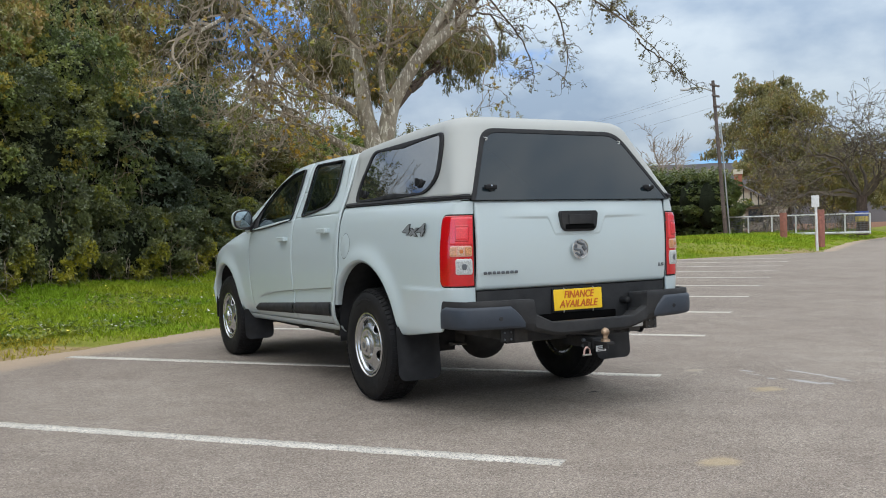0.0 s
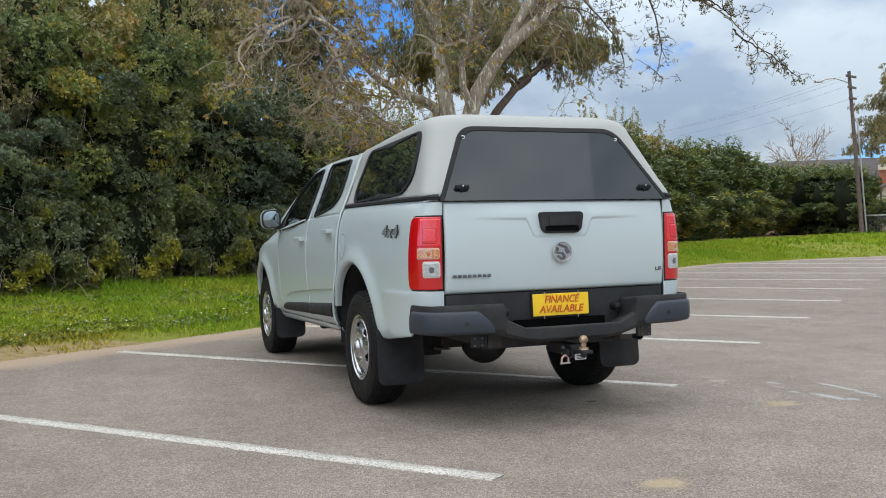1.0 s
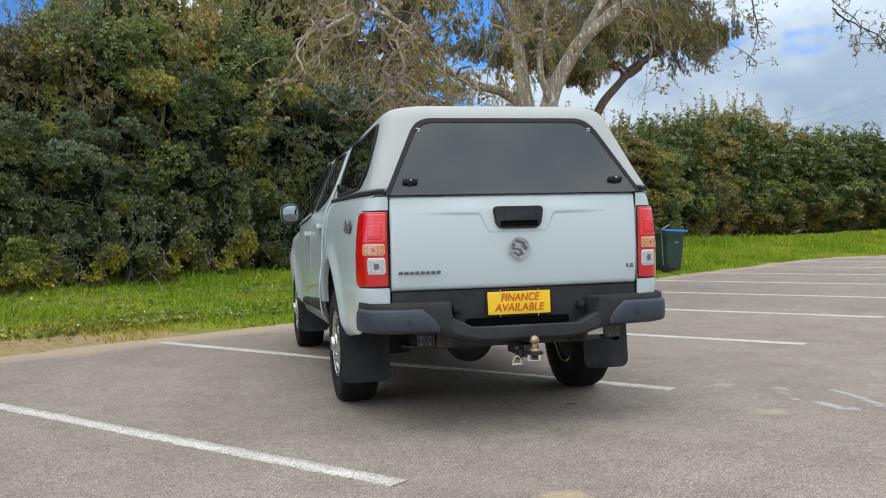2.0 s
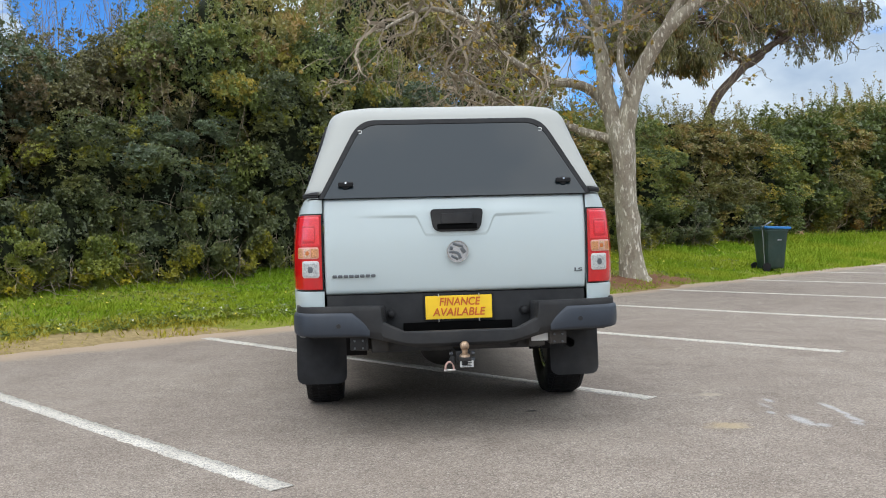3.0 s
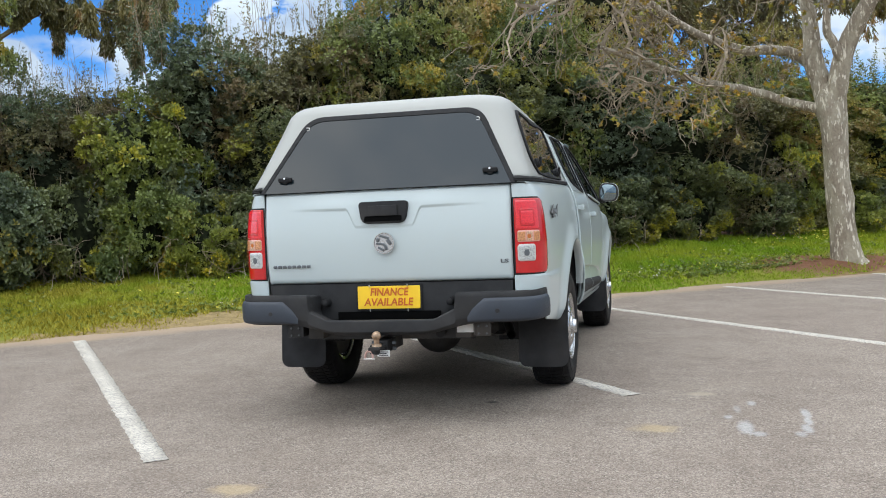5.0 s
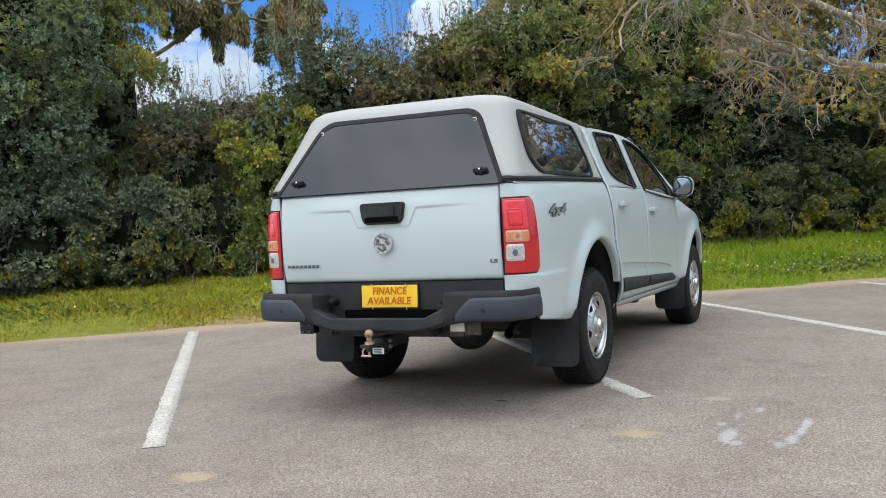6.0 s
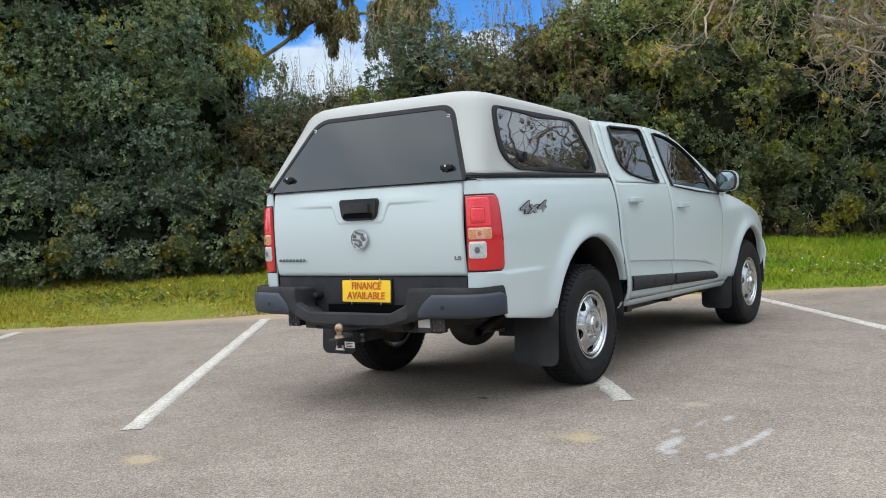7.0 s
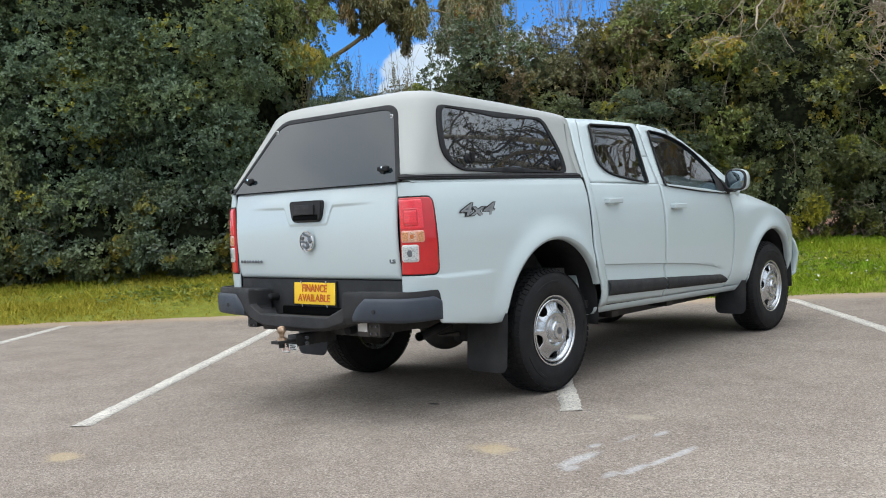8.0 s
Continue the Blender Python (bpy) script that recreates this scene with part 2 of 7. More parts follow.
k.set(base=k.mix(k.ramp(k.math("ADD", red.outputs["Fac"], k.math("MULTIPLY", k.math("SUBTRACT", k.noise(4, 5), 0.5), 0.6)), 0.3, 0.6), k.p.inputs["Base Color"].links[0].from_socket, k.ramp(k.noise(15, 6, 0.7), 0.3, 0.7, (0.13, 0.060, 0.035), (0.25, 0.130, 0.078))))
k.bump(k.noise(40, 6), 0.7, 0.03)
SOIL = k.m

k = Nodes("grass_blades")
c = k.ramp(k.island(), 0.0, 1.0, (0.15, 0.25, 0.015), (0.255, 0.375, 0.034))
c = k.mix(k.ramp(k.noise(0.55, 5, 0.6), 0.42, 0.62, (0, 0, 0), (0.7,) * 3), c, k.ramp(k.island(), 0.0, 1.0, (0.27, 0.30, 0.022), (0.41, 0.42, 0.052)))
c = k.mix(k.ramp(k.noise(1.6, 3), 0.55, 0.7, (0, 0, 0), (0.6,) * 3), c, k.mix(1.0, c, (0.5, 0.72, 0.5), "MULTIPLY"))
parched = k.n.new("ShaderNodeAttribute")
parched.attribute_name = "parched"
straw = k.ramp(k.math("ADD", parched.outputs["Fac"], k.math("MULTIPLY", k.math("SUBTRACT", k.noise(1.9, 5, 0.65), 0.5), 1.6)), 0.45, 1.0, (0, 0, 0), (0.85,) * 3)
c = k.mix(straw, c, k.ramp(k.island(), 0.0, 1.0, (0.25, 0.21, 0.025), (0.43, 0.35, 0.06)))
k.set(base=c, rough=0.9, spec=0.04)
GRASS = k.m

LEAF_DARK = foliage("leaf_dark_olive", (0.034, 0.048, 0.021), (0.20, 0.23, 0.097), (0.24, 0.25, 0.035), 0.14)
LEAF_BLUE = foliage("leaf_blue_green", (0.033, 0.050, 0.031), (0.165, 0.215, 0.13), (0.24, 0.22, 0.05), 0.08)
LEAF_GREY = foliage("leaf_grey_green", (0.048, 0.078, 0.046), (0.215, 0.30, 0.175), (0.30, 0.30, 0.04), 0.09)
LEAF_MID = foliage("leaf_mid_green", (0.052, 0.080, 0.020), (0.25, 0.30, 0.09), (0.34, 0.29, 0.05), 0.10)
LEAF_YELLOW = foliage("leaf_yellow_green", (0.075, 0.105, 0.020), (0.31, 0.34, 0.06), (0.46, 0.42, 0.04), 0.10)
LEAF_BROWN = foliage("leaf_brown_olive", (0.068, 0.065, 0.031), (0.25, 0.235, 0.112), (0.16, 0.125, 0.075), 0.18)
LEAF_OLIVE = foliage("leaf_yellow_olive", (0.10, 0.098, 0.03), (0.31, 0.285, 0.085), (0.26, 0.19, 0.07), 0.14)
LEAF_GOLD = foliage("leaf_autumn_gold", (0.30, 0.19, 0.03), (0.58, 0.41, 0.085), (0.36, 0.34, 0.06), 0.25)
LEAF_FAR = foliage("leaf_far_hedge", (0.042, 0.066, 0.020), (0.175, 0.22, 0.068), (0.26, 0.25, 0.05), 0.10)
LEAF_FEATHER = foliage("leaf_feathery_olive", (0.115, 0.105, 0.035), (0.31, 0.27, 0.085), (0.30, 0.20, 0.08), 0.10)
LEAF_WEED = foliage("leaf_weed", (0.10, 0.15, 0.022), (0.21, 0.27, 0.05), (0.24, 0.28, 0.05), 0.2)
LEAF_GUM = foliage("leaf_gum", (0.075, 0.078, 0.030), (0.225, 0.205, 0.075), (0.28, 0.18, 0.07), 0.14)
# dark colour that paints the shade inside the bushes
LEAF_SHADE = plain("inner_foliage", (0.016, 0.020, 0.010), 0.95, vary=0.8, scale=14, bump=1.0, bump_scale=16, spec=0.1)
PETAL = plain("yellow_petal", (0.80, 0.68, 0.10), 0.6)
PETAL_WHITE = plain("white_petal", (0.75, 0.75, 0.68), 0.6)

k = Nodes("plane_tree_bark")
patch = k.ramp(k.noise(24, 4, 0.62, co=k.scaled((1, 1, 0.26))), 0.555, 0.60)
mottle = k.ramp(k.noise(5, 4, 0.55, co=k.scaled((1, 1, 0.5))), 0.45, 0.56)
c = k.mix(mottle, k.ramp(k.noise(30, 6, 0.7), 0.3, 0.7, (0.21, 0.175, 0.13), (0.35, 0.30, 0.235)), k.ramp(k.noise(24, 6, 0.7), 0.3, 0.7, (0.31, 0.275, 0.21), (0.43, 0.385, 0.30)))
c = k.mix(patch, c, k.ramp(k.noise(9, 4), 0.3, 0.7, (0.62, 0.57, 0.46), (0.75, 0.70, 0.60)))
k.set(base=c, rough=0.9, spec=0.2)
k.bump(k.math("ADD", patch, k.noise(30, 6, co=k.scaled((1, 1, 0.3)))), 0.6, 0.015)
BARK = k.m
k = Nodes("dark_bark")
k.set(base=k.ramp(k.noise(11, 6, 0.7, co=k.scaled((1, 1, 0.3))), 0.3, 0.75, (0.05, 0.036, 0.028), (0.16, 0.12, 0.095)), rough=0.95, spec=0.15)
k.bump(k.noise(22, 6, co=k.scaled((1, 1, 0.25))), 0.9, 0.02)
BARK_DARK = k.m
BARK_OLIVE = plain("olive_bark", (0.22, 0.18, 0.10), 0.9, vary=0.45, scale=5, bump=0.6, bump_scale=30, spec=0.15)
TWIG = plain("bare_twig", (0.31, 0.255, 0.19), 0.9, vary=0.4, scale=4, spec=0.15)
TWIG_DARK = plain("dark_twig", (0.13, 0.105, 0.08), 0.9, vary=0.4, scale=4, spec=0.15)

# the vehicle
k = Nodes("white_paint")
film = k.ramp(k.noise(2.2, 6, 0.65), 0.5, 0.85, (0, 0, 0), (0.10,) * 3)
k.set(base=k.mix(film, (0.505, 0.575, 0.580), (0.45, 0.435, 0.39)), rough=0.34, coat=0.55, coat_rough=0.05, spec=0.5)
k.bump(k.noise(420, 2), 0.02, 0.001)
WHITE = k.m
k = Nodes("canopy_gelcoat")
k.set(base=k.mix(k.ramp(k.noise(3.0, 6, 0.65), 0.45, 0.85, (0, 0, 0), (0.20,) * 3), (0.35, 0.357, 0.335), (0.29, 0.275, 0.25)), rough=0.5, coat=0.15, coat_rough=0.2)
k.bump(k.noise(260, 2), 0.05, 0.001)
GEL = k.m
BLACK = plain("textured_black_plastic", (0.023, 0.0235, 0.025), 0.74, vary=0.25, scale=8, bump=0.35, bump_scale=600, dust=0.08, spec=0.35)
GREYPLASTIC = plain("slate_plastic", (0.034, 0.042, 0.056), 0.5, vary=0.12, scale=6, bump=0.25, bump_scale=700, dust=0.05, spec=0.4)
# near-black that stands in for the shade in slots and recesses
DEEP = plain("painted_recess_shade", (0.003, 0.003, 0.003), 0.95, vary=0.2, spec=0.05)
SEAL = plain("rubber_seal", (0.012, 0.012, 0.013), 0.7, vary=0.2, spec=0.3)
FLAP = plain("rubber_flap", (0.046, 0.047, 0.051), 0.7, vary=0.3, scale=7, bump=0.3, bump_scale=90, dust=0.2)
TYRE = plain("tyre_rubber", (0.011, 0.011, 0.012), 0.62, vary=0.3, scale=9, bump=0.3, bump_scale=150, dust=0.03, spec=0.22)
ALLOY = plain("silver_wheel", (0.56, 0.57, 0.58), 0.24, 0.9, vary=0.08, dust=0.04)
CHROME = plain("chrome", (0.75, 0.76, 0.78), 0.1, 1.0, vary=0.05)
BADGE = plain("dark_badge", (0.12, 0.13, 0.14), 0.35, 0.4)
DECAL = plain("grey_decal", (0.25, 0.265, 0.275), 0.4)
STEEL = plain("black_steel", (0.02, 0.02, 0.021), 0.5, 0.3, vary=0.35, dust=0.25)
UNDER = plain("dusty_underbody", (0.045, 0.042, 0.039), 0.85, vary=0.5, scale=5, bump=0.4, bump_scale=60, dust=0.25)
ZINC = plain("zinc_bolt", (0.55, 0.54, 0.52), 0.4, 0.9)
RUST = plain("rusty_brass", (0.44, 0.31, 0.21), 0.42, 0.7, vary=0.45, scale=40)
PINK = plain("faded_red_steel", (0.55, 0.36, 0.31), 0.55, 0.3)
LABEL = plain("white_label", (0.72, 0.72, 0.70), 0.6)
PLATE = plain("yellow_plate", (0.88, 0.56, 0.015), 0.45, vary=0.06)
LETTER = plain("red_lettering", (0.60, 0.135, 0.02), 0.5)
SEAT = plain("seat_fabric", (0.035, 0.036, 0.04), 0.9, vary=0.3, scale=30)


def lens(name, colour, rough=0.12, facets=0.0):
    k = Nodes(name)
    cells = k.n.new("ShaderNodeSeparateColor")
    k.l.new(k.voronoi(210.0), cells.inputs[0])
    k.set(base=k.ramp(k.noise(20, 3), 0.3, 0.7, tuple(c * 0.85 for c in colour), colour) if not facets else k.mix(1.0, colour, k.ramp(cells.outputs[0], 0.1, 0.9, (1 - facets,) * 3, (1, 1, 1)), "MULTIPLY"), rough=rough, coat=1.0, coat_rough=0.03)
    ribs = k.n.new("ShaderNodeTexWave")
    ribs.bands_direction = "Z"
    k.put(ribs.inputs["Vector"], k.co)
    ribs.inputs["Scale"].default_value = 34
    k.bump(ribs.outputs["Fac"], 0.05, 0.002)
    return k.m


RED, RED_DEEP = lens("red_lens", (0.56, 0.004, 0.008), 0.14), lens("bright_red_lens", (0.86, 0.030, 0.045), 0.14, 0.20)
RED_DARK = lens("dark_red_lens", (0.64, 0.010, 0.018), 0.14, 0.25)
AMBER, CLEAR = lens("amber_lens", (0.72, 0.32, 0.14), 0.12, 0.45), lens("clear_lens", (0.60, 0.56, 0.55), 0.12, 0.15)
ROSE = lens("rose_reflector", (0.74, 0.46, 0.30), 0.1, 0.5)
PINK_LENS, BULB = lens("pinkish_lens", (0.72, 0.33, 0.26), 0.12, 0.15), lens("amber_bulb", (0.55, 0.15, 0.03), 0.12)
FACET = lens("faceted_reflector", (0.55, 0.57, 0.56), 0.1, 0.42)

k = Nodes("dark_tinted_glass")
k.set(base=(0.012, 0.019, 0.023), rough=0.03, spec=0.50, coat=0.0)
TINT = k.m
k = Nodes("reflecting_tinted_glass")
k.set(base=(0.012, 0.014, 0.016), rough=0.02, spec=1.0, coat=1.0, coat_rough=0.01)
TINT_SIDE = k.m
k = Nodes("cab_glass")
tp, gl, fr, mx = k.n.new("ShaderNodeBsdfTransparent"), k.n.new("ShaderNodeBsdfGlossy"), k.n.new("ShaderNodeFresnel"), k.n.new("ShaderNodeMixShader")
tp.inputs[0].default_value, gl.inputs["Roughness"].default_value, fr.inputs[0].default_value = (0.20, 0.265, 0.29, 1), 0.01, 1.6
k.l.new(k.math("ADD", k.math("MULTIPLY", fr.outputs[0], 1.1), 0.05), mx.inputs[0])
k.l.new(tp.outputs[0], mx.inputs[1])
k.l.new(gl.outputs[0], mx.inputs[2])
k.l.new(mx.outputs[0], k.out.inputs[0])
GLASS = k.m
k = Nodes("mirror_glass")
k.set(base=(0.24, 0.30, 0.33), rough=0.02, metal=1.0)
MIRROR = k.m

BIN_GREEN = plain("bin_plastic", (0.018, 0.045, 0.036), 0.5, vary=0.15, bump=0.2, dust=0.1)
BIN_BLUE = plain("bin_lid", (0.03, 0.20, 0.52), 0.5, vary=0.1)
POLE = plain("weathered_pole", (0.13, 0.10, 0.085), 0.9, vary=0.35, scale=5)
CABLE = plain("cable", (0.22, 0.22, 0.23), 0.7)
CREAM = plain("cream_render", (0.62, 0.56, 0.42), 0.85, vary=0.1)
STONE = plain("pale_stone_wall", (0.42, 0.36, 0.28), 0.9, vary=0.3, scale=4)
TIMBER = plain("dark_timber", (0.045, 0.05, 0.04), 0.7)
IRON_ROOF = plain("grey_iron_roof", (0.27, 0.26, 0.26), 0.6, vary=0.15, scale=2)
BRICK = plain("red_brick", (0.34, 0.12, 0.065), 0.9, vary=0.3, scale=8)
WINDOW = plain("dark_window", (0.03, 0.035, 0.04), 0.15)
FENCE_WHITE = plain("white_rail", (0.70, 0.70, 0.68), 0.7)
RED_POST = plain("red_brown_post", (0.30, 0.12, 0.09), 0.85, vary=0.3)
MESH_WIRE = plain("wire_mesh", (0.22, 0.22, 0.22), 0.6, 0.4)
HILL = plain("distant_hill", (0.05, 0.040, 0.038), 1.0, vary=0.35, scale=0.05)
BLUE_BAND, YELLOW_BAND = plain("blue_band", (0.08, 0.13, 0.42), 0.7), plain("yellow_band", (0.72, 0.55, 0.12), 0.7)

# ---- mesh tools ----
def finish(ob, mat, parent=None, label="", smooth=True, sharp=40):
    if mat is not None:
        ob.data.materials.append(mat)
    if smooth:
        ob.data.polygons.foreach_set("use_smooth", [True] * len(ob.data.polygons))
        ob.data.set_sharp_from_angle(angle=radians(sharp))
    if parent is not None:
        ob.parent = parent
    if label:
        ob["label"] = label
    return ob


def part(name, bm, mat, parent, label="", smooth=True, sharp=40):
    """Links a bmesh as one mesh object under a thing or a part."""
    me = bpy.data.meshes.new(name)
    bmesh.ops.recalc_face_normals(bm, faces=bm.faces[:])
    bm.to_mesh(me)
    bm.free()
    return finish(new(name, me), mat, parent, label, smooth, sharp)


def raw(name, verts, faces, mat, parent=None, label="", smooth=True, sharp=40):
    """A mesh object from arrays: faces is an (n, k) array."""
    me = bpy.data.meshes.new(name)
    verts, faces = np.asarray(verts, np.float32).reshape(-1, 3), np.asarray(faces, np.int32)
    n, kk = faces.shape
    me.vertices.add(len(verts))
    me.vertices.foreach_set("co", verts.ravel())
    me.loops.add(n * kk)
    me.loops.foreach_set("vertex_index", faces.ravel())
    me.polygons.add(n)
    me.polygons.foreach_set("loop_start", np.arange(0, n * kk, kk, dtype=np.int32))
    me.update(calc_edges=True)
    return finish(new(name, me), mat, parent, label, smooth, sharp)


def thing(name, label, category, group="", at=None):
    ob = new(name)
    ob.empty_display_size = 0.2
    if at is not None:
        ob.matrix_world = at
    return tagged(ob, label, category, group)


def box(bm, size, at=(0, 0, 0), turn=None, bevel=0.0, segs=2):
    m = Matrix.Translation(at) @ (turn.to_4x4() if turn is not None else Matrix.Identity(4)) @ Matrix.Diagonal((*size, 1))
    r = bmesh.ops.create_cube(bm, size=1.0, matrix=m)
    if bevel:
        edges = list({e for v in r["verts"] for e in v.link_edges})
        bmesh.ops.bevel(bm, geom=edges, offset=bevel, segments=segs, affect="EDGES", profile=0.7)


def cyl(bm, a, b, r1, r2=None, n=20, caps=True):
    a, b = Vector(a), Vector(b)
    q = (b - a).to_track_quat("Z", "Y").to_matrix().to_4x4()
    bmesh.ops.create_cone(bm, cap_ends=caps, segments=n, radius1=r1, radius2=r1 if r2 is None else r2, depth=(b - a).length, matrix=Matrix.Translation((a + b) / 2) @ q)


def tube(points, radii, n=6):
    """Vertices and quads of a tube along points."""
    p, r = np.asarray(points, float), np.asarray(radii, float)
    t = np.gradient(p, axis=0)
    t /= np.linalg.norm(t, axis=1)[:, None] + 1e-9
    ref = np.array((0.31, 0.17, 0.93)) if abs(t[0, 2]) < 0.9 else np.array((1.0, 0.1, 0))
    e1 = np.cross(t, ref)
    e1 /= np.linalg.norm(e1, axis=1)[:, None] + 1e-9
    e2 = np.cross(t, e1)
    a = np.arange(n) * 2 * np.pi / n
    v = p[:, None] + r[:, None, None] * (e1[:, None] * np.cos(a)[None, :, None] + e2[:, None] * np.sin(a)[None, :, None])
    i, j = np.meshgrid(np.arange(len(p) - 1), np.arange(n), indexing="ij")
    jj = (j + 1) % n
    f = np.stack([i * n + j, i * n + jj, (i + 1) * n + jj, (i + 1) * n + j], -1).reshape(-1, 4)
    return v.reshape(-1, 3), f


def tubes(name, runs, mat, parent, label="", n=6):
    vs, fs, k = [], [], 0
    for pts, rad in runs:
        v, f = tube(pts, rad, n)
        vs.append(v)
        fs.append(f + k)
        k += len(v)
    return raw(name, np.concatenate(vs), np.concatenate(fs), mat, parent, label, sharp=80)


def vnoise(x, y, seed=0):
    """Smooth value noise on a plane, 0 to 1."""
    tab = np.random.default_rng(seed).random((64, 64))
    x, y = np.asarray(x, float), np.asarray(y, float)
    i, j = np.floor(x).astype(int), np.floor(y).astype(int)
    fx, fy = x - i, y - j
    fx, fy = fx * fx * (3 - 2 * fx), fy * fy * (3 - 2 * fy)
    g = lambda a, b: tab[a % 64, b % 64]
    return (g(i, j) * (1 - fx) + g(i + 1, j) * fx) * (1 - fy) + (g(i, j + 1) * (1 - fx) + g(i + 1, j + 1) * fx) * fy


def fbm(x, y, seed=0, octaves=4):
    s, a = 0, 0.5
    for o in range(octaves):
        s, a, x, y = s + a * vnoise(x, y, seed + o), a / 2, x * 2.03 + 5.1, y * 2.03 + 3.7
    return s / (1 - 0.5 ** octaves)


def step(a, b, t):
    t = np.clip((np.asarray(t, float) - a) / (b - a), 0, 1)
    return t * t * (3 - 2 * t)


def sprigs(centres, axes, leaves, length, width, rng, lo=25, hi=80, droop=0.0, tiny=False):
    """Rosettes of small leaves round each axis: folded quads, or broad-tipped triangles where they are tiny."""
    n = len(centres)
    axes = axes / (np.linalg.norm(axes, axis=1)[:, None] + 1e-9)
    ref = np.where(np.abs(axes[:, 2:]) < 0.9, np.array([[0, 0, 1.0]]), np.array([[1.0, 0, 0]]))
    e1 = np.cross(axes, ref)
    e1 /= np.linalg.norm(e1, axis=1)[:, None]
    e2 = np.cross(axes, e1)
    rep = lambda a: np.repeat(a, leaves, axis=0)
    A, E1, E2, C = rep(axes), rep(e1), rep(e2), rep(centres)
    m = n * leaves
    phi = np.tile(np.arange(leaves) * 2.4, n) + rng.random(m) * 0.9 + rep(rng.random(n)[:, None])[:, 0] * 6
    th = np.radians(lo + (hi - lo) * rng.random(m))
    d = A * np.cos(th)[:, None] + (E1 * np.cos(phi)[:, None] + E2 * np.sin(phi)[:, None]) * np.sin(th)[:, None]
    d[:, 2] -= droop
    d /= np.linalg.norm(d, axis=1)[:, None]
    s = np.cross(d, A + 0.3 * rng.standard_normal((m, 3)))
    s /= np.linalg.norm(s, axis=1)[:, None] + 1e-9
    nn = np.cross(s, d)
    L = (length * (0.65 + 0.7 * rng.random(m)))[:, None]
    Wd = (width * (0.7 + 0.6 * rng.random(m)))[:, None]
    b = C + A * (L * 0.25 * (rng.random(m)[:, None] - 0.5) * 2)
    if tiny:
        return np.stack([b, b + d * L + s * Wd * 0.5, b + d * L * (0.8 + 0.4 * rng.random((m, 1))) - s * Wd * 0.5], 1).reshape(-1, 3), np.arange(m * 3).reshape(-1, 3)
    v = np.stack([b, b + d * L * 0.5 + s * Wd * 0.5 + nn * Wd * 0.12, b + d * L - nn * Wd * 0.15, b + d * L * 0.5 - s * Wd * 0.5 + nn * Wd * 0.12], 1)
    return v.reshape(-1, 3), np.arange(m * 4).reshape(-1, 4)


def toned(ob, values):
    """Gives each leaf of a crown the tone of its shoot: young and pale, or old and dark; inner shrub leaves are dark as
    painted shade.
    """
    at = ob.data.attributes.new("tone", "FLOAT", "POINT")
    at.data.foreach_set("value", np.asarray(values, np.float32))
    return ob


def merge(pieces):
    vs, fs, k = [], [], 0
    for v, f in pieces:
        vs.append(v)
        fs.append(f + k)
        k += len(v)
    return np.concatenate(vs), np.concatenate(fs)


# ---- the car park's own directions: u along the row of bays, v across it towards the hedge ----
LU, LV, LO = np.array((0.784, 0.6208)), np.array((-0.6208, 0.784)), np.array((-0.905, -2.165))


def lot(u, v, z=0.0):
    p = LO + LU * u + LV * v
    return (p[0], p[1], z)


def verge(u):
    """Where along v the asphalt ends."""
    return np.interp(u, (-400, -20, 1.5, 4.5, 9, 21, 24, 28, 33, 51, 68, 120, 600), (5.95, 5.95, 5.85, 5.6, 5.5, 5.55, 5.3, 3.0, -0.9, -2.3, -5.4, -12, -60))


def ground_z(u, v):
    u, v = np.asarray(u, float), np.asarray(v, float)
    w = v - verge(u)
    rag = (fbm(u * 0.9, v * 0.9, 3) - 0.5) * 0.09 + (fbm(u * 4, v * 4, 8) - 0.5) * 0.035
    z = -0.07 + 0.09 * step(-0.6, 0.9, w) + rag * step(-1.2, -0.2, w) * (1 - step(6, 12, w))
    z = z + 0.40 * np.clip((w - 0.1) / 3.9, 0, 1)
    return z + 0.09 * np.exp(-(((u - 11.1) / 1.1) ** 2 + ((v - 6.15) / 0.75) ** 2))

